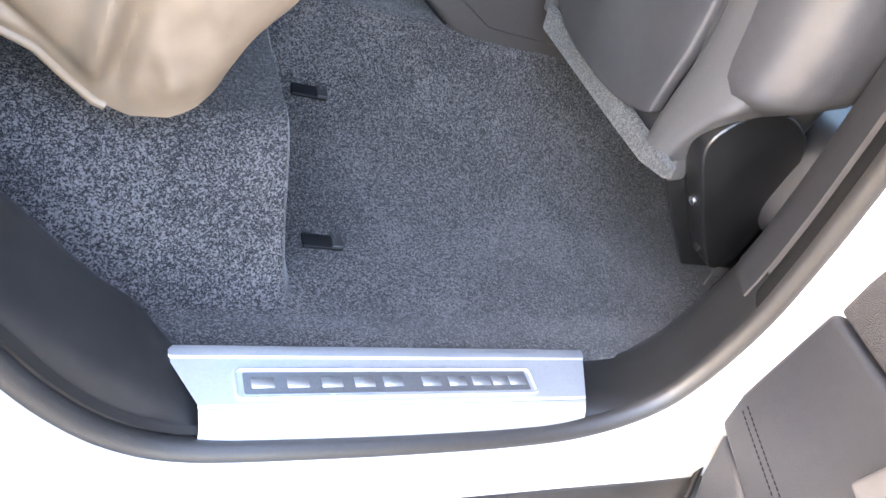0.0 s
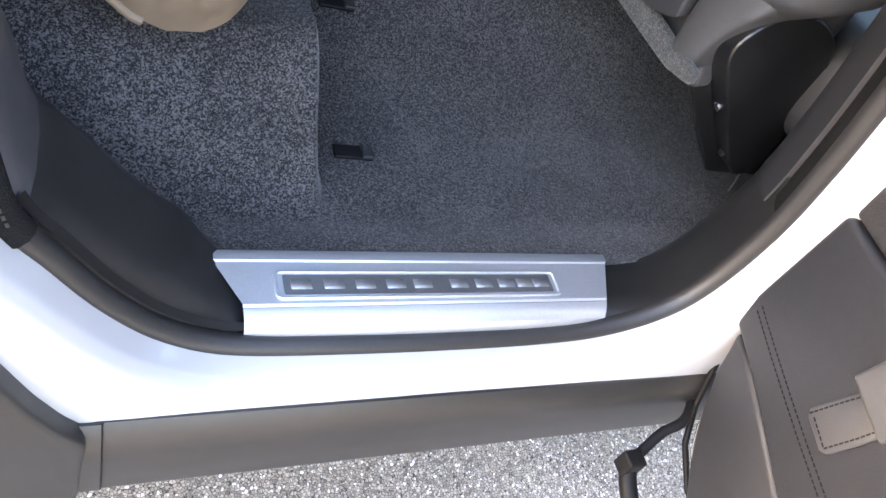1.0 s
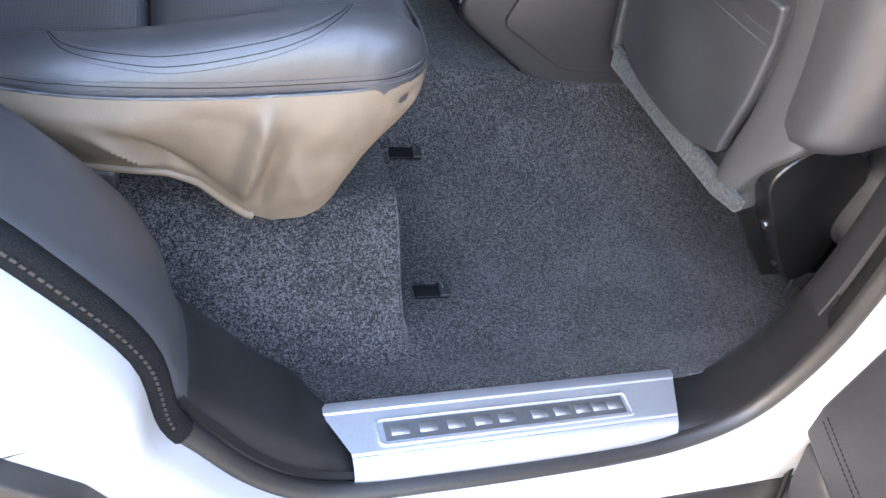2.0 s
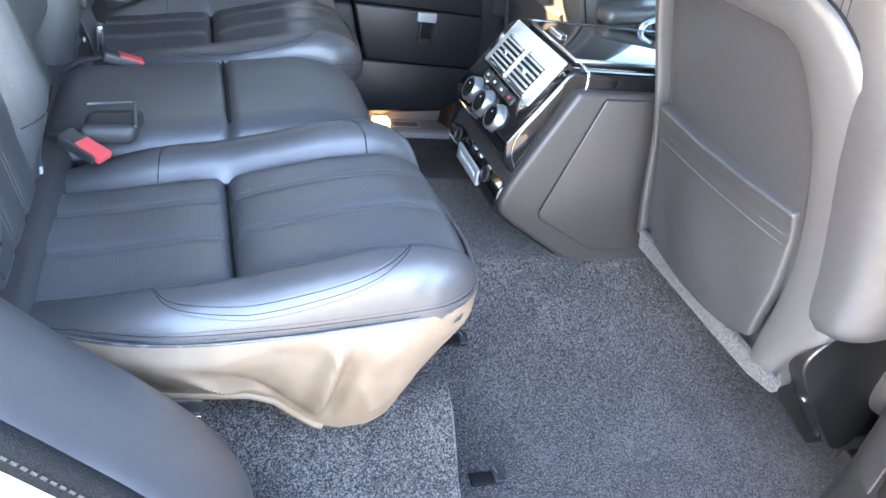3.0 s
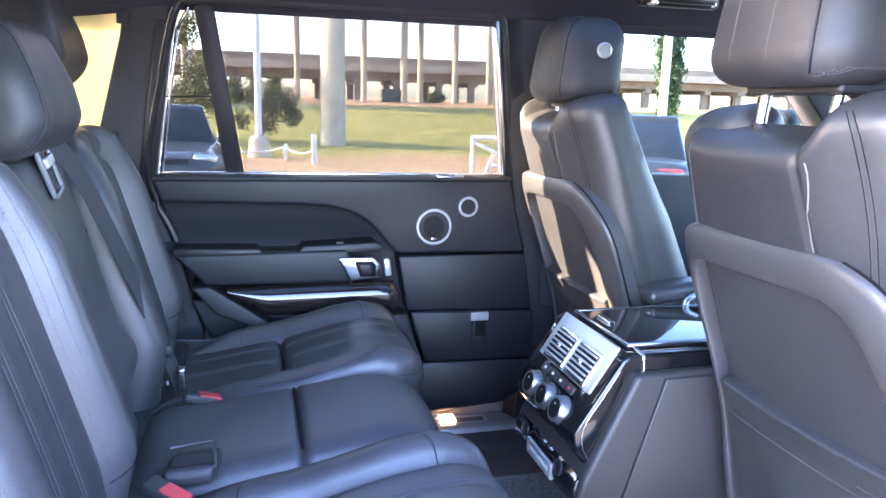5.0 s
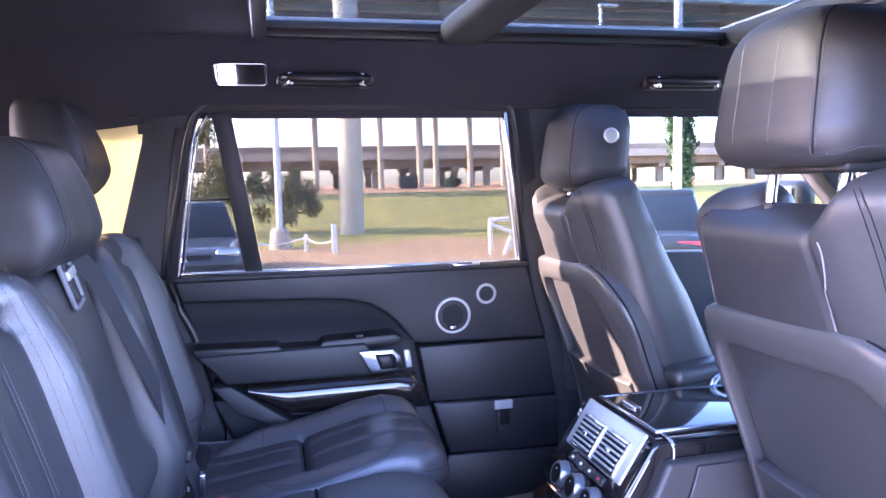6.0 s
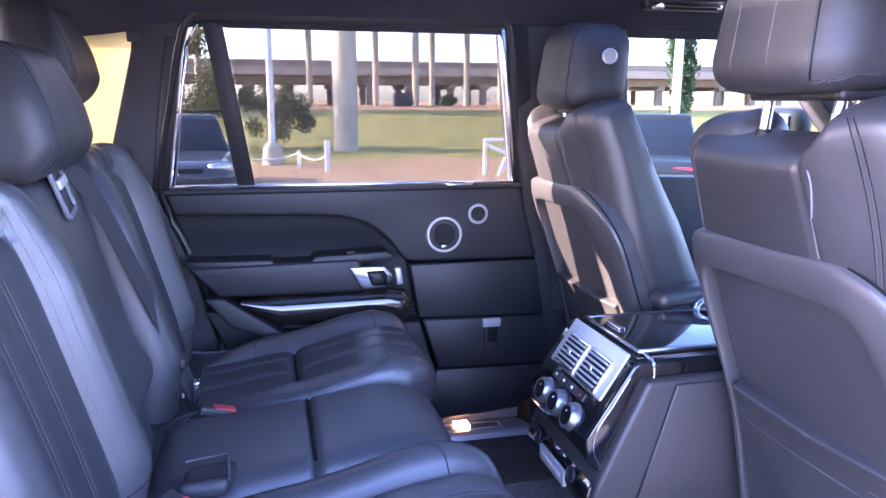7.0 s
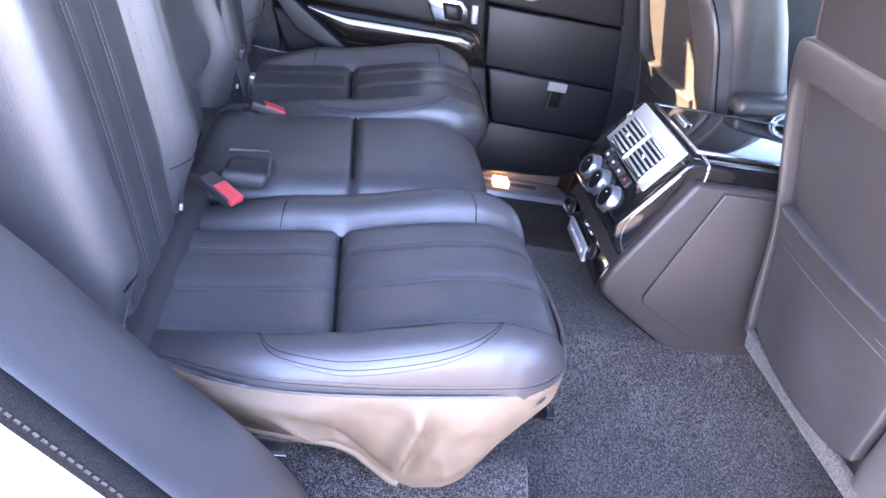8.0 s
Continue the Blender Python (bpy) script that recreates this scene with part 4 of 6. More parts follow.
def rear_headrest(yc, z0, dx, label):
    """A rounded leather headrest on two short chrome posts, on top of a backrest."""
    h = thing("headrest", (-0.80 + dx, yc, z0), label, "headrest", "rear headrests")

    def bend(x, y, z):
        w = 1 - 0.16 * sst(0.0, 0.085, z) * 1.0
        fwd = 0.005 * sst(0.04, 0.12, np.abs(y)) * sst(-0.05, 0.05, x) - 0.030 * sst(-0.03, -0.094, z) * sst(-0.03, 0.05, x)
        return x * (1 - 0.18 * sst(0, 0.08, z)) + fwd - z * 0.22, y * w, z
    pad = rbox("pad", (-0.785 + dx, yc, z0 + 0.11), (0.058, 0.132, 0.094), 0.036, HEAD_LEATHER, h, n=(12, 24, 16), deform=bend)
    for side in (-1, 1):
        for d in (0.0, 0.006):
            pts = []
            for t in np.linspace(-1.0, 1.25, 40):
                ang = t * 1.5
                x = -0.785 + dx + 0.053 * math.cos(ang)
                z = z0 + 0.11 + 0.086 * math.sin(ang)
                x2, y2, z2 = bend(np.array(x + 0.785 - dx), np.array(side * (0.104 + d)), np.array(z - z0 - 0.11))
                pts.append((float(x2) - 0.785 + dx, yc + float(y2), float(z2) + z0 + 0.11))
            stitch("stitching", pts, pad, width=0.0006, onto=pad)
            if d == 0.0:
                tube("seam", drape([Vector(p_) + Vector((0, side * 0.003, 0)) for p_ in pts], pad, 0.0)[0], 0.0006, SEAM, pad, sides=5)
        tube("post", [(-0.80 + dx, yc + side * 0.06, z0 - 0.06), (-0.795 + dx, yc + side * 0.06, z0 + 0.05)], 0.006, CHROME, h, "chrome post")
    return h


rear_seat(0.446, 0.208, "outer", -1, "black perforated leather rear seat with a taupe vinyl skirt")
rear_seat(MID + 0.004, 0.153, "middle", 0, "black leather middle seat with a folded armrest back")
rear_seat(2 * MID - 0.438, 0.210, "outer", 1, "black perforated leather rear seat beside the closed door")
# Dark strip added where the crease lies in shade; its colour carries the shade.
tagged(rbox("crease_shade_fill", (-0.665, MID, 0.845), (0.045, 0.57, 0.040), 0.02, SOFT), "dark filler at the rear bench crease, toned to read as shade", "seat filler", kind="structure")
# Added out of view to stop sun passing between the backrests.
tagged(rbox("seat_back_panel", (0.26, 0, -0.150), (0.30, 0.665, 0.012), 0.008, CARPET, frame_m=back_frame(MID)), "carpeted panel added behind the rear backrests to block the sun", "seat back panel", kind="structure")
rear_headrest(0.79, 1.350, -0.012, "low black leather middle headrest with stitched edges")
rear_headrest(0.41, 1.385, -0.045, "low black leather headrest with stitched edges")
rear_headrest(2 * MID - 0.41, 1.450, -0.075, "raised black leather headrest with stitched edges")


# ---- front seats ----
PIPING = mat("pale_piping", (0.20, 0.20, 0.205), 0.45, vary=0.06, scale=300)
POCKET = mat("charcoal_leatherette", (0.041, 0.040, 0.042), 0.46, spec=0.6, vary=0.12, scale=60, bump=0.2, bump_scale=600, patch=7)
SEAT_PLASTIC = mat("worn_black_plastic", (0.0075, 0.0075, 0.008), 0.30, spec=0.7, vary=0.25, scale=45, bump=0.12, bump_scale=900, patch=14)
KNOB_WIRE = mat("dull_steel_wire", (0.30, 0.30, 0.31), 0.4, metal=0.9)
def front_seat(yc, out, fx, label):
    """A front seat seen from behind: leather back, hard shell with map pocket, wings, headrest, base. out: side of its door."""
    seat = thing("front_seat", (0.55 + fx, yc, 0.56), label, "car seat", "front seats")
    U, N = Vector((-0.328, 0, 0.9447)), Vector((-0.9447, 0, -0.328))
    F = Matrix(((U.x, 0, N.x, 0.352 + fx), (0, 1, 0, yc), (U.z, 0, N.z, 0.700), (0, 0, 0, 1)))
    hw = 0.222
    rise, sink = (0.042 if out < 0 else 0.034), 0.012
    edge_v, wide = (0.84, 0.10) if out < 0 else (0.74, 0.0)      # far seam of the centre panel, extra breadth beside the console

    def width(s):
        return np.interp(s, [0, 0.10, 0.30, 0.50, 0.64, 0.74, 0.78], [0.82, 0.94, 1.02, 1.0, 0.94, 0.87, 0.80])

    def wing(v):
        """1 on the raised side bolsters, made broader towards the near door to fit the camera's view."""
        return np.where(np.asarray(v) < 0, sst(0.34, 0.62, -np.asarray(v)), sst(edge_v - 0.03, edge_v + 0.14, np.asarray(v)) * (0.25 if out < 0 else 1.0))

    def kick(s):
        """The lower back bulges to the rear."""
        return 0.030 * sst(0.34, 0.06, s)

    def fall(s, v):
        """How the leather's rear face curves forward across its width."""
        w = np.abs(v)
        side = np.where(np.asarray(v) < 0, sst(0.36, 0.80, w), sst(edge_v, 0.97, w))
        groove = bell(v, -0.36, 0.02) + bell(v, edge_v, 0.02)
        return 0.003 * (1 - w ** 2) - 0.022 * w ** 3 - 0.022 * side * sst(0.45, 0.70, s) - 0.005 * groove * sst(0.58, 0.62, s) * sst(0.765, 0.75, s)

    def body(a, b, c):
        s, v = a + 0.385, b / hw
        s = np.interp(s, [0, 0.715, 0.77], [0, 0.744, 0.77])
        c = 0.072 - (0.072 - c) * np.interp(s, [0, 0.3, 0.5, 0.62, 0.77], [1.25, 1.12, 1.0, 0.86, 0.72])
        s2 = s + (rise * wing(v) - sink) * sst(0.58, 0.77, s)
        fwd = -0.035 * sst(0.55, 1.0, np.abs(v)) * sst(0.05, 0.0, c + 0.02) * sst(0.05, 0.2, s)
        side = sst(0.3, 0.9, v * out) * sst(0.15, 0.24, s) * sst(0.72, 0.50, s) * (1.0 if out < 0 else 0.0)
        return s2 - 0.385, b * width(s) * (1 + 0.33 * side) * (1 + wide * sst(0.0, 0.6, v) * sst(0.48, 0.62, s)), c + fwd * (1 - side) + 0.008 * side + (fall(s, v) + 0.022 * np.abs(v) ** 3 * side + kick(s) * side) * sst(-0.05, 0.05, c)
    leather = rbox("backrest", (0.385, 0, -0.075), (0.385, hw, 0.072), 0.055, LEATHER, seat, n=(44, 72, 6), deform=body, frame_m=F)

    if out < 0:
        # forward side bolster beside the console, higher than the centre panel
        flank = rbox("side_bolster", (0.655, 0.172, -0.088), (0.120, 0.084, 0.050), 0.046, LEATHER, seat, "rounded leather side bolster", n=(16, 14, 8), deform=lambda a, b, c: (a - 0.10 * b, b - 0.10 * a, c), frame_m=F)
        for d, groove in ((0.0, 0), (0.010, 0), (0.005, 1)):
            line = [F @ Vector((0.79, 0.185 + d, h_)) for h_ in np.linspace(-0.040, -0.13, 24)]
            line = [F @ Vector((s_, 0.185 + d, -0.036)) for s_ in np.linspace(0.66, 0.74, 16)] + line
            if groove:
                tube("seam", drape(line, flank, 0.0)[0], 0.0008, SEAM, seat, sides=5)
            else:
                stitch("stitching", line, seat, width=0.0006, onto=flank)
    for v in (-0.36, edge_v, -0.72, 0.90):
        edge = v in (-0.72, 0.90)
        for d in ((-0.022, 0.022) if edge else (0.0,)):
            lo, hi = (0.585, 0.775) if edge else (0.60, 0.752)
            pts = []
            for s in np.linspace(lo, hi, 50):
                bow = 0.0 if edge else -0.09 * float(sst(0.64, 0.75, s)) if v < 0 else -0.09 * float(sst(0.64, 0.75, s))
                s2 = s + (rise * float(wing(v)) - sink) * float(sst(0.58, 0.77, s))
                pts.append(F @ Vector((s2, (v + d + bow) * hw * float(width(s)) * (1 + wide * (v > 0)), -0.003 + float(fall(s, v)))))
            if edge:
                tube("seam", drape(pts, leather, 0.0001)[0], 0.0007, SEAM, seat, sides=5)
                stitch("stitching", [p + Vector((0, 0.002 * (1 if d < 0 else -1), 0)) for p in pts], seat, 0.005, 0.0036, width=0.0005, lift=N, onto=leather)
            else:
                tube("seam_piping", drape(pts, leather, 0.0002)[0], 0.0012, PIPING, seat, sides=6)

    # hard shell: a broad band swept between its outer joint and the hollow panel
    outer = [(0.088, -0.186), (0.125, -0.198), (0.17, -0.222), (0.205, -0.247), (0.245, -0.260), (0.31, -0.262), (0.40, -0.252), (0.485, -0.238), (0.53, -0.220), (0.566, -0.198), (0.600, -0.163), (0.618, -0.128),
             (0.627, -0.088), (0.625, 0.0), (0.622, 0.12), (0.615, 0.190), (0.598, 0.212), (0.560, 0.217), (0.48, 0.213), (0.38, 0.206), (0.25, 0.208), (0.16, 0.212), (0.095, 0.212)]
    inner = [(0.088, -0.146), (0.115, -0.150), (0.15, -0.154), (0.18, -0.159), (0.23, -0.166), (0.30, -0.170), (0.38, -0.169), (0.457, -0.163), (0.50, -0.149), (0.530, -0.137), (0.555, -0.120), (0.568, -0.098),
             (0.572, -0.075), (0.571, 0.0), (0.569, 0.11), (0.563, 0.165), (0.553, 0.182), (0.52, 0.190), (0.46, 0.191), (0.38, 0.187), (0.25, 0.186), (0.16, 0.184), (0.095, 0.182)]
    if out > 0:
        outer = [(a, max(b, -0.231)) for a, b in outer]
    rim_o, rim_i = smooth_path([(a, b, 0) for a, b in outer], 5), smooth_path([(a, b, 0) for a, b in inner], 5)
    section = [(-0.012, -0.070 if out < 0 else -0.035), (-0.006, -0.025), (-0.002, -0.012), (0.0, -0.004), (0.05, 0.0005), (0.20, 0.004), (0.40, 0.008), (0.55, 0.0095), (0.75, 0.0095), (0.92, 0.0085), (0.97, 0.0065), (1.0, -0.001), (1.04, -0.020), (1.06, -0.040)]
    verts, joint = [], []
    for p, q in zip(rim_o, rim_i):
        for w, h in section:
            r = p + (q - p) * w
            verts.append(F @ Vector((r.x, r.y, h + 0.002 + float(kick(r.x)) - 0.010 * abs(r.y / 0.23) ** 3)))
        joint.append(F @ Vector((p.x, p.y + 0.0015 * math.copysign(1, p.y), -0.0075 + float(kick(p.x)) - 0.010 * abs(p.y / 0.23) ** 3)))
    k = len(section)
    faces = [[i * k + j, (i + 1) * k + j, (i + 1) * k + j + 1, i * k + j + 1] for i in range(len(rim_o) - 1) for j in range(k - 1)]
    link_mesh("shell", verts, faces, SHELL, seat, "hard charcoal plastic back shell", True, 60)
    tube("shell_joint", joint[18:58], 0.0018, SEAM, seat, sides=6)
    rbox("back_panel", (0.315, 0, -0.035), (0.265, 0.186, 0.014), 0.008, SHELL, seat, "hollow charcoal back panel", n=(20, 20, 2), deform=lambda a, b, c: (a - 0.060 * np.abs(b / 0.186) ** 4 * sst(0.0, 0.25, a), b, c + kick(a + 0.315) - 0.012 * bell(a, 0.10, 0.14) * (1 - (b / 0.186) ** 2)), frame_m=F)

    def pocket(a, b, c):
        v = b / 0.168
        w = sst(-0.012, 0.012, c)
        lip = 0.003 * sst(0.105, 0.125, a) - 0.0025 * bell(a, 0.082, 0.004)
        sag = 0.004 * np.sin(v * 5 + 1) * sst(0.10, 0.0, np.abs(a + 0.03))
        return a + 0.03 * np.abs(v) ** 3 * sst(0.0, -0.13, a), b * np.interp(a, [-0.13, 0.0, 0.13], [0.88, 0.97, 1.0]), c + kick(a + 0.230) + (0.008 * (1 - v ** 2) + lip + sag) * w
    pouch_face = rbox("map_pocket", (0.230, 0.006, -0.002), (0.126, 0.168, 0.010), 0.005, POCKET, seat, "black leatherette map pocket", n=(30, 26, 2), deform=pocket, frame_m=F)
    for d in (0.076, 0.085):
        stitch("stitching", [F @ Vector((0.230 + d, 0.006 + v * 0.158, 0.030)) for v in np.linspace(-1, 1, 40)], seat, 0.0052, 0.0036, width=0.0006, lift=N, material=THREAD, onto=pouch_face)
    rbox("carpet_strip", (0.090, out * 0.016, 0.018), (0.020, 0.196, 0.006), 0.004, CARPET_EDGE, seat, "grey carpet strip under the pocket", n=(5, 24, 2), deform=lambda a, b, c: ((a - 0.023) * np.interp(out * b, [-0.19, 0.05, 0.14, 0.196], [1.0, 1.0, 0.85, 0.4]) + 0.023 - np.interp(out * b, [-0.18, 0.05, 0.19], [0.0, 0.002, 0.010]), b, c + 0.014 - 0.10 * a), frame_m=F)
    # dark inner shield between the back and the hinge
    prism("side_shield", [(fx + 0.30, 0.775), (fx + 0.335, 0.835), (fx + 0.60, 0.84), (fx + 0.60, 0.60), (fx + 0.47, 0.60), (fx + 0.415, 0.655)], "y", *sorted((yc + out * 0.168, yc + out * 0.180)), SEAT_PLASTIC, seat, "dark plastic side shield", bevel=0.004)
    lathe("clip", [(0.005, 0), (0.0055, 0.003), (0.003, 0.005), (0.001, 0.005)], (fx + 0.325, yc + out * 0.182, 0.800), (-0.3, out, 0), LABEL, seat, "small white clip", sides=10)

    # hinge cover on the door side
    rim = [(0.325, 0.838), (0.342, 0.868), (0.372, 0.886), (0.410, 0.891), (0.445, 0.880), (0.478, 0.855), (0.505, 0.79), (0.520, 0.70), (0.515, 0.650), (0.485, 0.640), (0.455, 0.668), (0.425, 0.700), (0.368, 0.768), (0.333, 0.812)]
    disc = [(fx - 0.024 + p.x, p.y) for p in smooth_path([(x_, z_, 0) for x_, z_ in rim], 3, closed=True)]
    cover = prism("hinge_cover", disc, "y", *sorted((yc + out * 0.182, yc + out * 0.226)), SEAT_PLASTIC, seat, "worn black plastic hinge cover", bevel=0.024, seg=6)
    lathe("hinge_bolt", [(0.007, 0.0), (0.007, 0.003), (0.004, 0.0045), (0.001, 0.0045)], (fx + 0.372, yc + out * 0.200, 0.735), (-1, 0, -0.6), CHROME, cover, "steel screw head", sides=12)
    rbox("seat_rail", (fx + 0.70, yc + out * 0.19, 0.555), (0.13, 0.015, 0.014), 0.006, PLASTIC, seat)
    rbox("seat_rail", (fx + 0.70, yc - out * 0.19, 0.590), (0.15, 0.020, 0.020), 0.006, PLASTIC, seat)
    tube("rail_wire", smooth_path([(fx + 0.470, yc + out * 0.204, 0.655), (fx + 0.492, yc + out * 0.206, 0.652), (fx + 0.498, yc + out * 0.207, 0.640), (fx + 0.520, yc + out * 0.196, 0.595), (fx + 0.528, yc + out * 0.192, 0.575)], 5), 0.0014, KNOB_WIRE, seat, "bent steel wire")
    for dx_, dz_, r_ in ((0.438, 0.662, 0.007), (0.462, 0.652, 0.009), (0.476, 0.640, 0.007)):
        rbox("bolt_block", (fx + dx_, yc + out * 0.206, dz_), (r_, r_, r_ * 0.8), 0.003, SEAM, seat)
    rbox("seat_cushion", (fx + 0.70, yc + out * 0.045, 0.80), (0.24, 0.235, 0.085), 0.06, SOFT, seat, n=(10, 10, 4))
    rbox("seat_frame", (fx + 0.74, yc, 0.665), (0.14, 0.17, 0.075), 0.02, PLASTIC, seat)
    # headrest
    hz = 1.578 if out < 0 else 1.550

    hx, wh = (0.176 if out < 0 else 0.200) + fx, (0.120 if out < 0 else 0.114)
    def head(x, y, z):
        v = y / wh
        nar = np.interp(z, [-0.095, -0.05, 0.0, 0.04, 0.07, 0.095], [0.95, 1.0, 0.97, 0.90, 0.81, 0.70])
        bulge = -0.020 * (1 - v ** 2) * sst(0.02, -0.06, x)
        flat = 0.018 * sst(0.0, 0.055, np.abs(y) - 0.075) * sst(-0.02, 0.06, x)
        return x + bulge + flat + 0.14 * z, y * nar, z + 0.010 * (1 - v ** 2) * sst(0.0, 0.08, z)
    pad = rbox("headrest_pad", (hx, yc, hz), (0.066, wh, 0.090), 0.044, HEAD_LEATHER, seat, "black leather headrest with double stitching", n=(12, 28, 16), deform=head)
    for side in (-1, 1):
        for d, kind in ((0.0, 0), (0.0085, 0), (0.00425, 1)):
            # up the back corner, over the top; along the foot to the front
            line = [(-0.078, 0.094, -0.085), (-0.080, 0.098, -0.05), (-0.075, 0.096, 0.0), (-0.065, 0.090, 0.05), (-0.045, 0.080, 0.09), (-0.01, 0.070, 0.115), (0.04, 0.066, 0.115)]
            pts = [(hx + p.x, yc + side * (p.y * wh / 0.130 + d), hz + p.z) for p in smooth_path(line, 8)]
            foot = [(hx - 0.078, yc + side * wh * 0.8, hz - 0.086 - d), (hx - 0.06, yc + side * wh, hz - 0.090 - d), (hx - 0.02, yc + side * 0.15, hz - 0.094 - d), (hx + 0.05, yc + side * 0.15, hz - 0.096 - d)]
            if kind:
                tube("seam", drape(pts, pad, 0.0001)[0], 0.0010, SEAM, pad, sides=5)
            else:
                stitch("stitching", pts, pad, onto=pad)
                stitch("stitching", smooth_path(foot, 8), pad, onto=pad)
    for v in (-0.034, 0.034):
        tube("crease", drape([(hx + p.x, yc + v, hz + p.z) for p in smooth_path([(-0.09, 0, -0.06), (-0.09, 0, 0.0), (-0.08, 0, 0.05), (-0.05, 0, 0.10), (0.0, 0, 0.13)], 8)], pad, -0.0006)[0], 0.0013, LEATHER, pad, sides=6)
    rbox("headrest_base", (hx + 0.01, yc, hz - 0.091), (0.035, 0.085, 0.008), 0.006, PLASTIC, pad)
    for side in (-1, 1):
        tube("post", [(hx - 0.006, yc + side * 0.064, hz - 0.09), (hx - 0.010, yc + side * 0.064, 1.455), (hx - 0.016, yc + side * 0.064, 1.38)], 0.0075, CHROME, seat, "chrome headrest post", sides=10)
        lathe("collar", [(0.010, -0.006), (0.011, 0.002), (0.009, 0.004)], (hx - 0.012, yc + side * 0.064, 1.438), (0.1, 0, 1), PLASTIC, seat)
    return seat


front_seat(0.410, -1, 0.024, "black leather front seat with charcoal back shell and map pocket")
seat_far = front_seat(2 * MID - 0.410, 1, 0.052, "black leather driver seat with charcoal back shell by the far door")
lathe("hook_button", [(0.0165, 0.0), (0.0165, 0.004), (0.013, 0.006), (0.0125, 0.003), (0.004, 0.003)], (0.258, 1.0905, 1.572), (-0.12, -0.99, 0.03), SILVER, seat_far, "round silver button")


# ---- centre console ----
KNOB = mat("satin_knob_metal", (0.36, 0.37, 0.38), 0.36, metal=0.9, vary=0.06, scale=200)
console = thing("centre_console", (0.25, MID, 0.68), "charcoal centre console with gloss black controls and chrome lid", "console")
_side = [(0.146, 1.018), (0.62, 1.024), (0.62, 0.66), (0.235, 0.672), (0.205, 0.684), (0.085, 0.760), (0.055, 0.785), (0.050, 0.805), (0.058, 0.835)]
prism("body", _side, "y", 0.655, 2 * MID - 0.655, TAUPE, console, bevel=0.012, seg=3)
_plate = [(0.196, 1.010), (0.60, 1.014), (0.60, 0.70), (0.262, 0.706), (0.135, 0.775), (0.129, 0.790)]
for y0, y1 in ((0.648, 0.656), (2 * MID - 0.656, 2 * MID - 0.648)):
    prism("side_plate", _plate, "y", y0, y1, TAUPE, console, "charcoal plastic side plate", bevel=0.003)
_black = [(0.078, 0.842), (0.046, 0.880), (0.042, 0.912), (0.126, 1.040), (0.138, 1.046), (0.60, 1.048), (0.60, 0.990), (0.160, 0.990), (0.098, 0.842)]
prism("control_housing", _black, "y", 0.672, 2 * MID - 0.672, GLOSS, console, "gloss black housing", bevel=0.010, seg=3)
# lower socket panel
_low = [(0.074, 0.850), (0.047, 0.822), (0.044, 0.800), (0.050, 0.780), (0.078, 0.758), (0.20, 0.680), (0.20, 0.70), (0.110, 0.850)]
prism("socket_panel", _low, "y", 0.668, 2 * MID - 0.668, GLOSS, console, "gloss black socket panel", bevel=0.005)
FACE_A, FACE_B = Vector((0.042, 0, 0.912)), Vector((0.126, 0, 1.040))
_fd = (FACE_B - FACE_A).normalized()
_fn = Vector((-_fd.z, 0, _fd.x))


def on_face(a, y, lift=0.0):
    """A point of the sloping control face, a metres up from its foot."""
    p = FACE_A + _fd * a + _fn * lift
    return Vector((p.x, y, p.z))


FACE = Matrix(((_fd.x, 0, _fn.x, FACE_A.x), (0, 1, 0, 0), (_fd.z, 0, _fn.z, FACE_A.z), (0, 0, 0, 1)))
rbox("vent_plate", (0.118, MID, 0.001), (0.048, 0.112, 0.003), 0.003, SILVER, console, "satin silver vent surround", frame_m=FACE)
for side in (-1, 1):
    yv = MID + side * 0.047
    vent = rbox("vent_frame", (0.106, yv, 0.004), (0.034, 0.043, 0.004), 0.0035, CHROME, console, "chrome air vent", frame_m=FACE)
    rbox("vent_void", (0.106, yv, 0.0085), (0.028, 0.037, 0.0012), 0.001, SEAM, vent, frame_m=FACE)
    for i in range(6):
        rbox("slat", (0.0825 + 0.0094 * i, yv, 0.0105), (0.0021, 0.037, 0.0014), 0.0012, SILVER, vent, frame_m=FACE)
    rbox("slider", (0.106, yv, 0.013), (0.004, 0.007, 0.002), 0.0015, CHROME, vent, frame_m=FACE)
for i in range(4):
    rbox("button", (0.056, MID - 0.054 + 0.036 * i, 0.002), (0.008, 0.0155, 0.003), 0.002, PLASTIC, console, frame_m=FACE)
    rbox("button_mark", (0.056, MID - 0.054 + 0.036 * i, 0.0054), (0.0025, 0.004, 0.0004), 0.0003, LABEL if i else RED, console, frame_m=FACE)
for y in (MID - 0.064, MID, MID + 0.064):
    c = on_face(0.016, y, 0.0)
    nrm = Vector((-0.93, 0, 0.36)).normalized()
    knob = lathe("knob", [(0.0265, 0.0), (0.0265, 0.004), (0.0245, 0.006), (0.0235, 0.016), (0.0215, 0.0185), (0.0185, 0.0185), (0.0175, 0.013), (0.004, 0.013)], c - nrm * 0.004, nrm, KNOB, console, "satin metal rotary control", sides=32)
    lathe("knob_face", [(0.0175, 0.0), (0.0175, 0.003), (0.004, 0.0035)], c + nrm * 0.0115, nrm, SEAM, knob, "black dial face")
    lathe("knob_mark", [(0.0016, 0.0), (0.0016, 0.0008), (0.0006, 0.0008)], c + nrm * 0.0152 + Vector((0.003, 0, 0.008)), nrm, LABEL, knob)
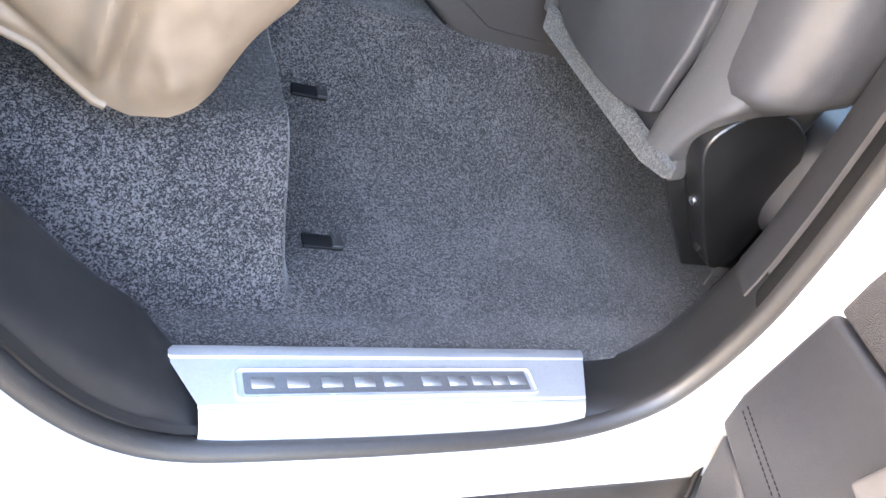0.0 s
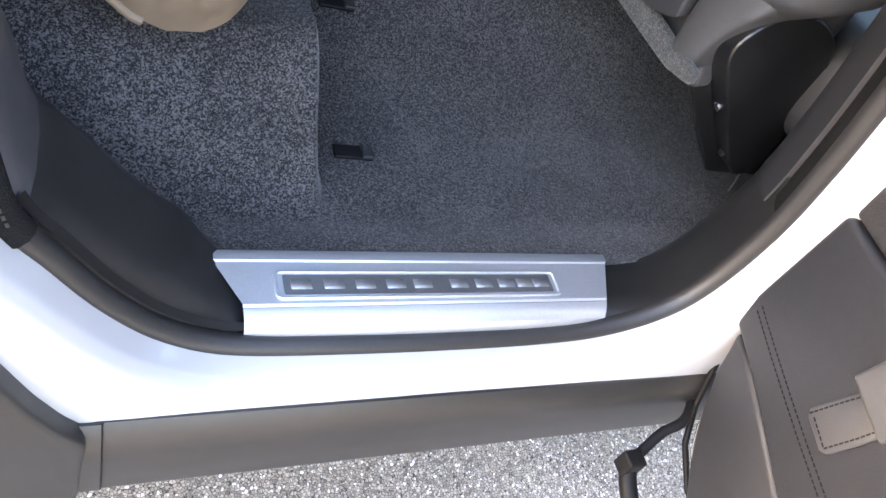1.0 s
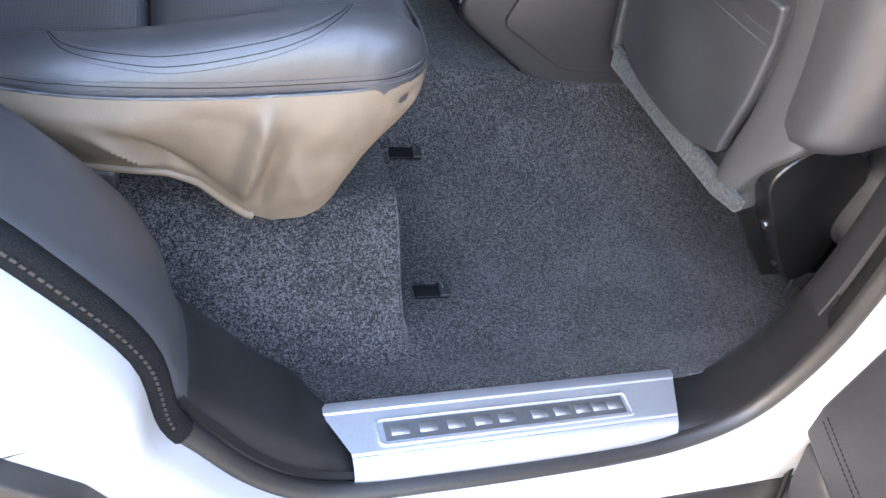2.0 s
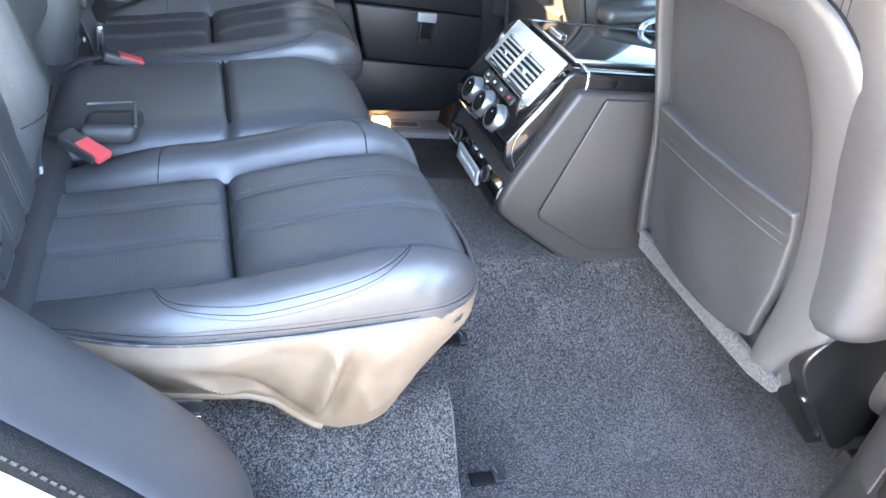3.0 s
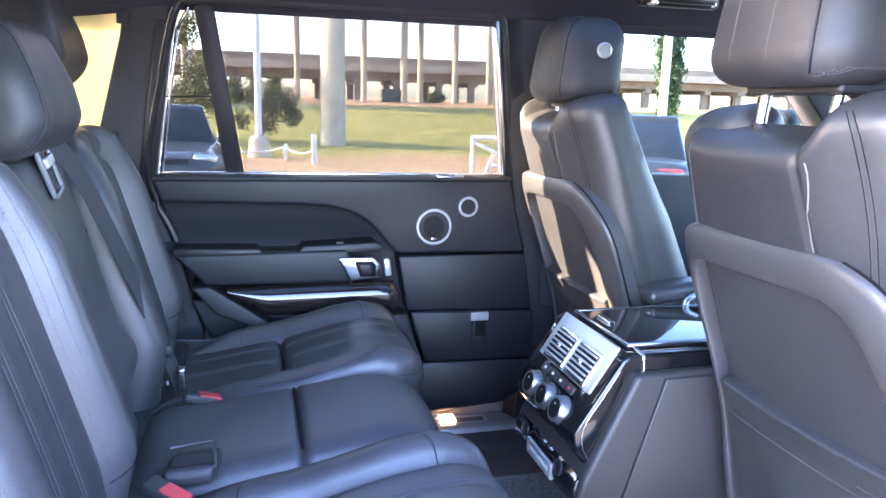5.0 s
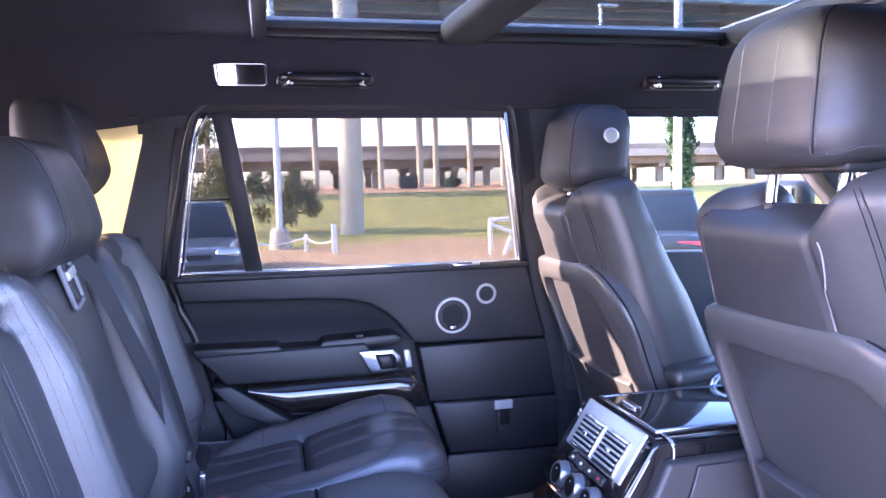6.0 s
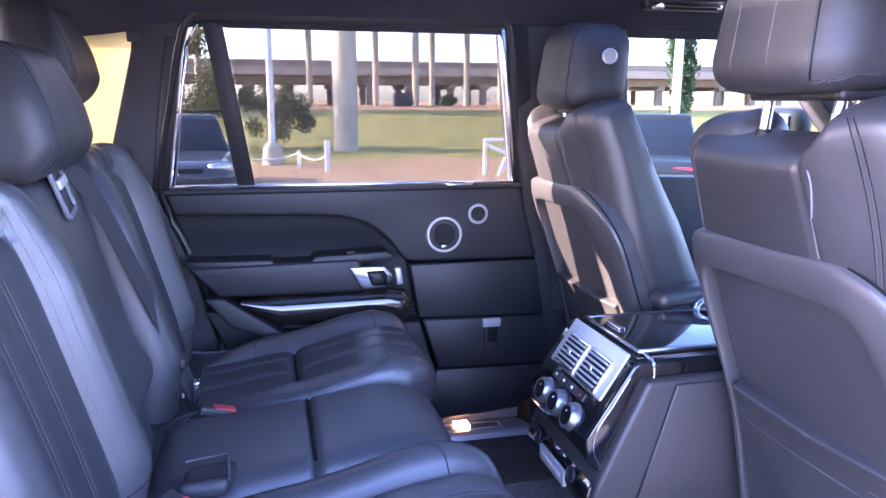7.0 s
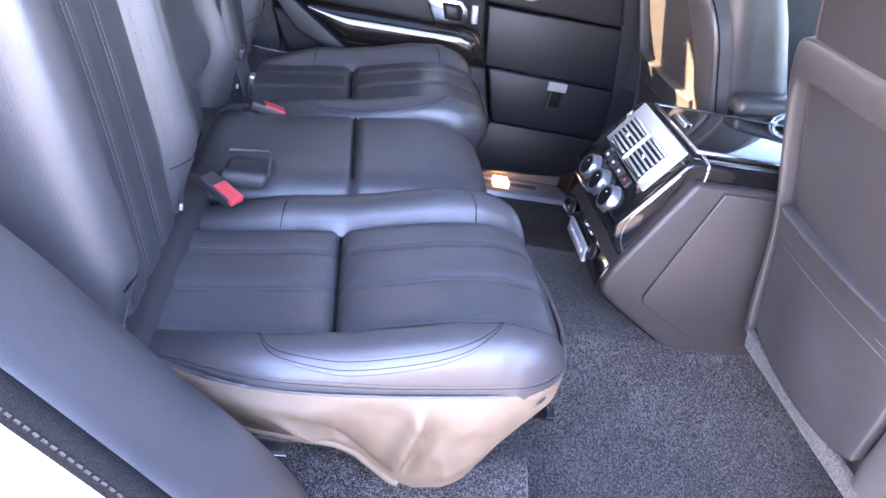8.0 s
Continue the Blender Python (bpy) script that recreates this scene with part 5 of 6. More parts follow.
# chrome frame round the lid, lid, side trim line
_z = 1.053
_lid = [(0.150, 0.705), (0.150, 2 * MID - 0.705), (0.56, 2 * MID - 0.705), (0.56, 0.705)]
tube("lid_trim", [(x, y, _z) for x, y in _lid], 0.005, CHROME, console, "chrome lid trim", closed=True, sides=8)
rbox("lid", (0.355, MID, 1.050), (0.204, 0.103, 0.006), 0.004, GLOSS, console, "mirror-black lid")
rbox("lid_latch", (0.175, MID + 0.03, 1.058), (0.007, 0.026, 0.004), 0.003, CHROME, console)
tube("edge_trim", smooth_path([(0.160, 0.700, 1.050), (0.162, 0.680, 1.046), (0.163, 0.671, 1.035), (0.163, 0.670, 1.010)], 5), 0.0032, CHROME, console, "thin chrome line")
tube("housing_line", smooth_path([(0.132, 0.674, 1.036), (0.092, 0.671, 0.975), (0.062, 0.671, 0.928), (0.060, 0.671, 0.89), (0.082, 0.671, 0.85)], 6), 0.0013, CHROME, console, "thin chrome line")
# sockets and label under the controls
rbox("label_plate", (0.0455, MID + 0.005, 0.800), (0.004, 0.060, 0.016), 0.002, SILVER, console, "silver plate with unreadable lettering")
for i in range(6):
    rbox("label_bar", (0.0410, MID - 0.035 + 0.016 * i, 0.800), (0.0006, 0.006, 0.004), 0.0004, LABEL, console)
for y in (MID - 0.078, MID + 0.085):
    lathe("socket", [(0.015, 0), (0.015, 0.004), (0.011, 0.005), (0.010, 0.001), (0.002, 0.001)], (0.047, y, 0.822), (-1, 0, 0.2), PLASTIC, console)
for y in (MID - 0.02, MID + 0.012):
    rbox("usb_port", (0.0540, y, 0.832), (0.002, 0.007, 0.003), 0.001, CHROME, console)
# driver armrest behind the lid
arm = thing("armrest", (0.40, 0.955, 1.02), "black leather fold-down armrest on a chrome hinge", "armrest")
rbox("arm_pad", (0.462, 0.955, 1.082), (0.142, 0.030, 0.019), 0.017, LEATHER, arm, n=(10, 4, 4), deform=lambda x, y, z: (x, y, z + 0.11 * x + 0.004 * np.cos(x * 9)))
rbox("arm_base", (0.365, 0.957, 1.040), (0.030, 0.024, 0.022), 0.010, PLASTIC, arm, n=(3, 3, 3))
tube("arm_hinge", smooth_path([(0.392, 0.925, 1.020), (0.392, 0.922, 1.042), (0.404, 0.922, 1.066), (0.428, 0.923, 1.078)], 6), 0.0070, CHROME, arm, "chrome hinge")


# ---- far rear door, closed ----
door = thing("door_1", (-0.2, 1.53, 0.56), "black leather-lined car door with speaker, armrest and chrome handle", "car door", kind="structure")
prism("door_core", [(-0.70, 1.262), (0.205, 1.258), (0.262, 1.03), (0.282, 0.85), (0.287, 0.64), (0.24, 0.585), (0.0, 0.565), (-0.30, 0.565), (-0.50, 0.62), (-0.60, 0.86), (-0.66, 1.09)], "y", 1.552, 1.60, SOFT, door, bevel=0.006)
# Unseen backing added to keep daylight from leaking between the door panels.
prism("outer_skin", [(-1.0, 0.46), (1.45, 0.46), (1.45, 1.16), (0.9, 1.245), (-0.70, 1.255), (-1.0, 1.25)], "y", 1.604, 1.614, PAINT, door, "white painted outer door skin", bevel=0.003)
# upper panel with the sweep that falls behind the handle
_top = [(-0.702, 1.256), (0.206, 1.254), (0.232, 1.15), (0.256, 1.053), (-0.095, 1.057)]
_sweep = [(-0.112, 1.063), (-0.130, 1.085), (-0.152, 1.115), (-0.185, 1.147), (-0.225, 1.170), (-0.28, 1.184), (-0.36, 1.190), (-0.50, 1.194), (-0.685, 1.199)]
prism("upper_panel", _top + _sweep, "y", 1.486, 1.556, DOORSKIN, door, "padded black leather upper panel", bevel=0.010, seg=4)
stitch("stitching", [(x, 1.4872, z + 0.009) for x, z in _sweep[3:]], door, lift=(0, -1, 0))
RECESS = mat("matte_black_lining", (0.018, 0.018, 0.020), 0.7, vary=0.15, scale=100, bump=0.15, bump_scale=800, spec=0.3)


def recess_at(x, t):
    """The hollow under the sweep: deep below its lip, coming forward to the grab shelf."""
    z1 = float(np.interp(x, [q[0] for q in _sweep[::-1]], [q[1] for q in _sweep[::-1]])) + 0.012
    z0 = 1.070
    deep = min(1.0, max(0.0, z1 - z0 - 0.02) / 0.09)
    return (x, 1.499 + 0.046 * deep * float(sst(1.0, 0.25, t)), z1 + (z0 - z1) * t)


grid_mesh("recess", np.linspace(-0.69, -0.112, 40), np.linspace(0, 1, 14), recess_at, RECESS, door, "recessed black lining", thick=0.004, down=(0, 1, 0))
prism("middle_panel", [(-0.100, 1.050), (0.257, 1.049), (0.284, 0.890), (-0.074, 0.900)], "y", 1.486, 1.556, DOORSKIN, door, "black leather middle panel", bevel=0.005)
prism("pocket_panel", [(-0.067, 0.897), (0.286, 0.887), (0.290, 0.745), (-0.024, 0.754)], "y", 1.478, 1.556, DOORSKIN, door, "black lower pocket panel", bevel=0.007)
prism("kick_panel", [(-0.028, 0.751), (0.290, 0.742), (0.287, 0.690), (0.262, 0.645), (0.20, 0.615), (-0.02, 0.604), (-0.06, 0.64)], "y", 1.481, 1.556, DOORSKIN, door, "black carpeted lower panel", bevel=0.007)
prism("rear_low_panel", [(-0.625, 0.955), (-0.16, 0.895), (-0.072, 0.892), (-0.030, 0.745), (-0.06, 0.62), (-0.35, 0.60), (-0.55, 0.72), (-0.58, 0.86)], "y", 1.480, 1.556, DOORSKIN, door, bevel=0.006)
# armrest and veneer


def bulge(name, poly, y0, y1, material, label, round_=0.012):
    return prism(name, poly, "y", y0, y1, material, door, label, bevel=round_, seg=4)


bulge("armrest", [(-0.655, 1.078), (-0.245, 1.084), (-0.235, 1.070), (-0.225, 1.006), (-0.24, 1.000), (-0.585, 1.003)], 1.425, 1.556, DOORSKIN, "padded leather armrest")
stitch("stitching", [(x, 1.4245, 1.066) for x in np.linspace(-0.63, -0.26, 40)], door, lift=(0, -1, 0))
prism("arm_shelf", [(-0.660, 1.094), (-0.46, 1.090), (-0.452, 1.083), (-0.36, 1.083), (-0.35, 1.094), (-0.17, 1.100), (-0.150, 1.088), (-0.16, 1.074), (-0.655, 1.074)], "y", 1.432, 1.556, PLASTIC, door, "black grab shelf", bevel=0.004)


def veneer_at(x, t):
    """A glossy bar that swells towards the cabin, slimmer at its rear end."""
    z1 = float(np.interp(x, [-0.535, -0.16, -0.118, -0.096], [0.997, 1.001, 0.992, 0.962]))
    z0 = float(np.interp(x, [-0.535, -0.44, -0.13, -0.105, -0.096], [0.975, 0.914, 0.912, 0.918, 0.938]))
    u = 2 * t - 1
    end = float(sst(-0.096, -0.125, x))
    return (x, 1.455 - 0.036 * math.sqrt(max(0.0, 1 - u * u)) * (0.35 + 0.65 * end), (z0 + z1) / 2 + (z1 - z0) / 2 * u)


grid_mesh("veneer", np.linspace(-0.535, -0.096, 40), [0.5 - 0.5 * math.cos(math.pi * k / 16) for k in range(17)], veneer_at, WOODTRIM, door, "glossy dark veneer trim", thick=0.02, down=(0, 1, 0))
bulge("lower_trim", [(-0.62, 1.002), (-0.575, 1.002), (-0.43, 0.900), (-0.12, 0.902), (-0.115, 0.885), (-0.42, 0.872), (-0.56, 0.93)], 1.415, 1.556, SOFT, "soft black lower trim", 0.006)
# handle
handle = prism("door_handle", [(-0.268, 1.066), (-0.180, 1.066), (-0.160, 1.046), (-0.155, 1.010), (-0.236, 1.006)], "y", 1.412, 1.43, CHROME, door, "satin chrome door handle", bevel=0.004)
prism("handle_recess", [(-0.226, 1.056), (-0.182, 1.056), (-0.172, 1.044), (-0.172, 1.018), (-0.212, 1.017)], "y", 1.4105, 1.4125, SEAM, handle, bevel=0.001)
prism("handle_pull", [(-0.219, 1.050), (-0.190, 1.050), (-0.184, 1.040), (-0.184, 1.024), (-0.208, 1.023)], "y", 1.406, 1.411, PLASTIC, handle, "black release lever", bevel=0.002)
prism("lock_tab", [(-0.152, 1.060), (-0.136, 1.060), (-0.130, 1.016), (-0.146, 1.014)], "y", 1.416, 1.43, SILVER, door, bevel=0.003)
rbox("lamp_button", (-0.262, 1.428, 1.103), (0.010, 0.010, 0.004), 0.002, PLASTIC, door)


def ring_speaker(x, z, r, name):
    s = lathe(name, [(r, 0), (r + 0.001, 0.003), (r - 0.001, 0.006), (r - 0.006, 0.006), (r - 0.007, 0.002), (r - 0.0075, -0.002)], (x, 1.489, z), (0, -1, 0), SILVER, door, "round speaker with a chrome ring", sides=40)
    lathe("grille", [(r - 0.0070, 0.0), (r - 0.010, 0.0022), (0.002, 0.0035)], (x, 1.4885, z), (0, -1, 0), GRILLE, s, "fine black speaker grille", sides=32)
    return s


GRILLE = mat("speaker_grille", (0.022, 0.022, 0.024), 0.5, bump=0.8, bump_scale=700, voronoi=True)
big = ring_speaker(-0.005, 1.128, 0.048, "speaker")
rbox("grille_badge", (-0.005, 1.4835, 1.096), (0.008, 0.001, 0.004), 0.001, CHROME, big)
ring_speaker(0.088, 1.181, 0.027, "tweeter")
hook = rbox("bag_hook", (0.127, 1.475, 0.878), (0.026, 0.006, 0.012), 0.003, SILVER, door, "chrome folding bag hook")
rbox("hook_body", (0.129, 1.4755, 0.838), (0.021, 0.004, 0.036), 0.004, PLASTIC, hook)
rbox("hook_slot", (0.129, 1.471, 0.845), (0.014, 0.0012, 0.022), 0.001, SEAM, hook)
sw = rbox("window_switch", (0.035, 1.490, 1.262), (0.036, 0.014, 0.004), 0.003, CHROME, door, "window switch with chrome rim")
for dx in (-0.018, 0.004):
    rbox("switch_key", (0.035 + dx, 1.486, 1.2665), (0.009, 0.007, 0.002), 0.001, PLASTIC, sw)
prism("belt_pad", [(-0.705, 1.250), (0.208, 1.248), (0.207, 1.262), (-0.705, 1.264)], "y", 1.478, 1.560, SOFT, door, bevel=0.005)
# window frame, chrome edge, glass, net blind


def tilt(ob):
    for v in ob.data.vertices:
        v.co.y -= lean_y(v.co.z)
    return ob


WIN = [(-0.690, 1.264), (0.190, 1.260), (0.118, 1.655), (-0.575, 1.655), (-0.605, 1.645), (-0.628, 1.60)]


def frame_strip(name, a, b, w, y0, y1, material, label=""):
    (x0, z0), (x1, z1) = a, b
    d = Vector((x1 - x0, z1 - z0)).normalized()
    n = Vector((-d.y, d.x)) * w
    return tilt(prism(name, [(x0, z0), (x1, z1), (x1 + n.x, z1 + n.y), (x0 + n.x, z0 + n.y)], "y", y0, y1, material, door, label, bevel=0.002, seg=1))


frame_strip("chrome_sill", (-0.686, 1.262), (0.194, 1.258), 0.011, 1.503, 1.524, CHROME, "chrome window strip")
frame_strip("chrome_side", (0.196, 1.262), (0.124, 1.660), 0.011, 1.503, 1.524, CHROME, "chrome window strip")
for a, b in (((-0.628, 1.60), (-0.686, 1.262)), ((-0.600, 1.648), (-0.628, 1.598))):
    frame_strip("chrome_rear", b, a, -0.007, 1.503, 1.524, CHROME, "chrome window strip")
frame_strip("frame_top", (-0.62, 1.652), (0.135, 1.652), 0.035, 1.498, 1.56, SOFT, "black window frame")
frame_strip("frame_front", (0.200, 1.255), (0.122, 1.665), -0.060, 1.505, 1.56, SOFT, "black window frame")
frame_strip("frame_rear", (-0.695, 1.255), (-0.632, 1.61), 0.035, 1.500, 1.56, SOFT, "black window frame")
frame_strip("divider", (-0.488, 1.264), (-0.545, 1.655), 0.042, 1.508, 1.545, SOFT, "black window divider")
pane = tilt(prism("pane", WIN, "y", 1.548, 1.552, PRIVACY, door, "tinted window glass", bevel=0))
pane.visible_shadow = False
tilt(prism("net_blind", [(-0.486, 1.272), (0.186, 1.268), (0.124, 1.642), (-0.538, 1.642)], "y", 1.530, 1.5306, BLIND, door, "fine dark net sun blind drawn up", bevel=0))
tilt(prism("net_blind", [(-0.678, 1.272), (-0.530, 1.272), (-0.580, 1.640), (-0.605, 1.632), (-0.628, 1.59)], "y", 1.530, 1.5306, BLIND, door, "fine dark net sun blind drawn up", bevel=0))
frame_strip("blind_rod", (-0.538, 1.640), (0.128, 1.640), 0.010, 1.526, 1.536, SOFT)
frame_strip("quarter_bar", (-0.665, 1.448), (-0.560, 1.450), 0.004, 1.526, 1.540, PLASTIC)

# ---- open near rear door ----
near_door = thing("car_door", (0.40, -0.10, 0.40), "open white car door with a black leather inner panel and strap", "car door")
_ax = Vector((-0.16, -0.987, 0)).normalized()
_nx = Vector((-0.987, 0.16, 0)).normalized()
DOOR = Matrix(((_ax.x, 0, _nx.x, 0.385), (_ax.y, 0, _nx.y, -0.050), (0, 1, 0, 0), (0, 0, 0, 1)))


def card(name, poly, t0, t1, material, parent, label="", bevel=0.004, seg=2):
    """A panel of the open door: polygon of (outwards, height), thickness from t0 to t1 out of the inner face."""
    ob = prism(name, poly, "z", t0, t1, material, parent, label, bevel, seg)
    for v in ob.data.vertices:
        v.co = DOOR @ v.co
    return ob


_leaf = [(-0.03, 1.25), (-0.03, 0.70), (-0.012, 0.60), (0.012, 0.52), (0.040, 0.455), (0.075, 0.41), (0.13, 0.385), (0.80, 0.385), (0.92, 0.52), (1.0, 0.75), (1.05, 1.25)]
card("leaf", _leaf, -0.11, -0.012, PAINT, near_door, "white painted door shell", bevel=0.01)
_lower = [(0.010, 0.605), (0.031, 0.546), (0.058, 0.500), (0.087, 0.464), (0.113, 0.438), (0.141, 0.415), (0.18, 0.400), (0.78, 0.400), (0.86, 0.50), (0.90, 0.59), (0.40, 0.535), (0.20, 0.560), (0.12, 0.583), (0.06, 0.598)]
card("kick_panel", _lower, -0.012, 0.022, DOORSKIN, near_door, "soft black kick panel", bevel=0.008, seg=3)
_mid = [(0.004, 0.614), (0.06, 0.603), (0.12, 0.589), (0.20, 0.566), (0.40, 0.542), (0.90, 0.597), (0.97, 0.80), (0.000, 0.806), (-0.004, 0.66)]
card("leather_panel", _mid, -0.012, 0.030, DOORSKIN, near_door, "black leather panel with double stitching", bevel=0.008, seg=3)
card("upper_panel", [(0.004, 0.81), (0.97, 0.81), (1.02, 1.24), (-0.01, 1.24)], -0.012, 0.028, GRILLE, near_door, "fine black speaker cloth", bevel=0.006)
for d in (0.0, 0.009):
    stitch("stitching", [DOOR @ Vector((a, 0.6535 + d - 0.19 * a + 0.18 * a * a, 0.0303)) for a in np.linspace(0.014, 0.5, 60)], near_door, 0.0065, 0.0045, width=0.0008, lift=_nx, material=SEAM)
strap = card("door_strap", [(0.148, 0.664), (0.155, 0.657), (0.190, 0.651), (0.197, 0.657), (0.206, 0.700), (0.216, 0.760), (0.172, 0.768), (0.160, 0.712)], 0.031, 0.039, LEATHER, near_door, "grey leather pull strap with dark stitching", bevel=0.003)
stitch("stitching", [DOOR @ Vector(p) for p in ((0.177, 0.755, 0.0392), (0.165, 0.710, 0.0392), (0.154, 0.666, 0.0392), (0.191, 0.659, 0.0392), (0.200, 0.700, 0.0392), (0.209, 0.750, 0.0392))], strap, 0.0065, 0.0045, width=0.0008, lift=_nx, material=SEAM)
card("strap_clip", [(0.152, 0.735), (0.220, 0.724), (0.228, 0.775), (0.160, 0.785)], 0.039, 0.052, SHELL, near_door, "grey plastic strap clip", bevel=0.005)
# door check arm and hinge wiring
tube("check_link", smooth_path([(0.43, -0.02, 0.455), (0.375, -0.092, 0.452), (0.335, -0.105, 0.435), (0.300, -0.122, 0.418)], 6), 0.007, SEAM, near_door, "black steel check link", flat=0.6)
rbox("check_arm", (0.285, -0.130, 0.412), (0.014, 0.012, 0.016), 0.004, SEAM, near_door)
tube("wiring_boot", smooth_path([(0.286, -0.135, 0.40), (0.283, -0.155, 0.39), (0.285, -0.19, 0.375), (0.30, -0.23, 0.36)], 6), 0.012, SEAM, near_door, "black rubber wiring boot")
tube("edge_seal", [DOOR @ Vector((a - 0.012, z, -0.014)) for a, z in _leaf[1:8]], 0.0045, SEAM, near_door, "black rubber edge seal")


# ---- belts, buckles, latches, roof fittings ----
def buckle(x, y, z, yaw, label):
    b = thing("belt_buckle", (x, y, z - 0.03), label, "seat belt buckle", "belt buckles")
    m = pose(x, y, z, 0, 18, yaw)
    rbox("housing", (0, 0, 0), (0.030, 0.0145, 0.009), 0.005, PLASTIC, b, frame_m=m, n=(3, 3, 2))
    rbox("release", (0.016, 0, 0.0045), (0.020, 0.0125, 0.0055), 0.002, RED, b, "red release button", frame_m=m, n=(3, 3, 2))
    tube("stalk", [m @ Vector((-0.028, 0, -0.004)), m @ Vector((-0.06, 0, -0.02)), m @ Vector((-0.085, 0, -0.05))], 0.007, PLASTIC, b, flat=0.5)
    return b


buckle(-0.598, 0.600, 0.922, -32, "black seat belt buckle with a red button")
buckle(-0.572, 0.935, 0.918, 14, "black seat belt buckle with a red button")
pouch = tagged(rbox("buckle_pouch", (-0.565, 0.665, 0.922), (0.036, 0.040, 0.013), 0.010, SOFT, n=(6, 6, 3), deform=lambda x, y, z: (x + 0.12 * y, y, z + 0.05 * x + 0.004 * np.sin(y * 160))), "small black leather buckle pouch on the middle seat", "pouch")
tube("pouch_piping", [(-0.600 + 0.0, 0.702, 0.938), (-0.537, 0.705, 0.943), (-0.533, 0.630, 0.940)], 0.0028, LEATHER, pouch)


def belt(path, width, facing, label):
    """A flat strap along points; facing turns its flat side."""
    b = thing("seat_belt", path[0], label, "seat belt", "seat belts")
    pts = smooth_path(path, 8)
    f = Vector(facing).normalized()
    verts, faces = [], []
    for i, p in enumerate(pts):
        d = (pts[min(i + 1, len(pts) - 1)] - pts[max(i - 1, 0)]).normalized()
        s = d.cross(f).normalized() * (width / 2)
        for o in (-s, s):
            verts.append(p + o)
            verts.append(p + o + f * 0.0016)
    for i in range(len(pts) - 1):
        a, c = i * 4, i * 4 + 4
        faces += [[a + 1, a + 3, c + 3, c + 1], [a, c, c + 2, a + 2], [a, a + 1, c + 1, c], [a + 2, c + 2, c + 3, a + 3]]
    link_mesh("webbing", verts, faces, WEBBING, b, "", True, 30)
    return b


mb = belt([(-0.778, 0.845, 1.400), (-0.738, 0.885, 1.330), (-0.705, 0.932, 1.225), (-0.673, 0.985, 1.112), (-0.645, 1.030, 1.000), (-0.620, 1.055, 0.905), (-0.614, 1.060, 0.870)], 0.047, (0.93, -0.30, 0.262), "black seat belt lying on the middle backrest")
rbox("tongue", (-0.612, 1.045, 0.915), (0.007, 0.012, 0.024), 0.004, CHROME, mb, "steel belt tongue")
rbox("belt_stop", (-0.634, 1.026, 0.985), (0.010, 0.020, 0.012), 0.006, PLASTIC, mb)
fb = belt([(-0.765, 1.38, 1.37), (-0.738, 1.375, 1.27), (-0.68, 1.36, 1.06), (-0.63, 1.355, 0.93)], 0.047, (0.93, -0.30, 0.2), "black seat belt hanging beside the far rear post")
rbox("belt_stop", (-0.700, 1.365, 1.115), (0.012, 0.022, 0.006), 0.004, PLASTIC, fb)
belt([(0.262, 1.405, 1.560), (0.285, 1.440, 1.38), (0.312, 1.465, 1.15), (0.330, 1.475, 0.90)], 0.047, (-0.75, -0.66, 0.1), "black front seat belt hanging on the far middle post")
guide = thing("belt_guide", (-0.765, 0.815, 1.33), "grey plastic belt guide with a bright latch on the backrest", "belt guide")
_gm = back_frame(0.800) @ pose(0.520, 0, 0.014, 0, 0, -9)
GUIDE = mat("grey_guide_plastic", (0.16, 0.165, 0.18), 0.35, vary=0.08, scale=200)
_rim = []
for _cx, _cy, _a0 in ((0.036, 0.020, 0), (-0.036, 0.020, 90), (-0.036, -0.020, 180), (0.036, -0.020, 270)):
    for _a in range(0, 91, 18):
        _rim.append(_gm @ Vector((_cx + 0.008 * math.cos(radians(_a0 + _a)), _cy + 0.008 * math.sin(radians(_a0 + _a)), 0.002)))
tube("guide_rim", _rim, 0.0042, GUIDE, guide, closed=True, sides=8)
rbox("guide_bed", (0, 0, 0.0), (0.040, 0.024, 0.0015), 0.001, SEAM, guide, frame_m=_gm)
rbox("guide_tongue", (-0.004, 0.0, 0.002), (0.034, 0.009, 0.002), 0.0015, PLASTIC, guide, frame_m=_gm)
rbox("guide_latch", (0.006, 0, 0.006), (0.0075, 0.023, 0.004), 0.003, SILVER, guide, "bright latch bar", frame_m=_gm)
for y in (0.245, 0.565, 1.055):
    p = back_frame(y) @ Vector((0.058, 0, 0.012 if y != 1.055 else 0.016))
    t = tagged(rbox("anchor_tag", p, (0.0022, 0.0032, 0.0045), 0.0012, SILVER), "small grey plastic anchor tag at the seat crease", "tag", "anchor tags")

for x, y in ((-0.035, 0.300), (-0.030, 0.545)):
    z = floor_z(x, y)[2]
    la = thing("floor_latch", (x, y, z), "black plastic latch cover let into the carpet", "floor latch", "floor latches")
    dz = 0.18 if y > 0.4 else 0.02
    m = pose(x, y, z + 0.002, math.degrees(math.atan(dz)), 0, -2)
    rbox("latch_plate", (0, 0, 0), (0.027, 0.012, 0.003), 0.002, SEAM, la, frame_m=m)
    rbox("latch_clip", (0.019, 0.0, 0.004), (0.008, 0.012, 0.003), 0.002, PLASTIC, la, frame_m=m)
    rbox("latch_pin", (0.017, 0.004, 0.0075), (0.001, 0.007, 0.001), 0.0005, CHROME, la, frame_m=m @ pose(0, 0, 0, 0, 0, 20))

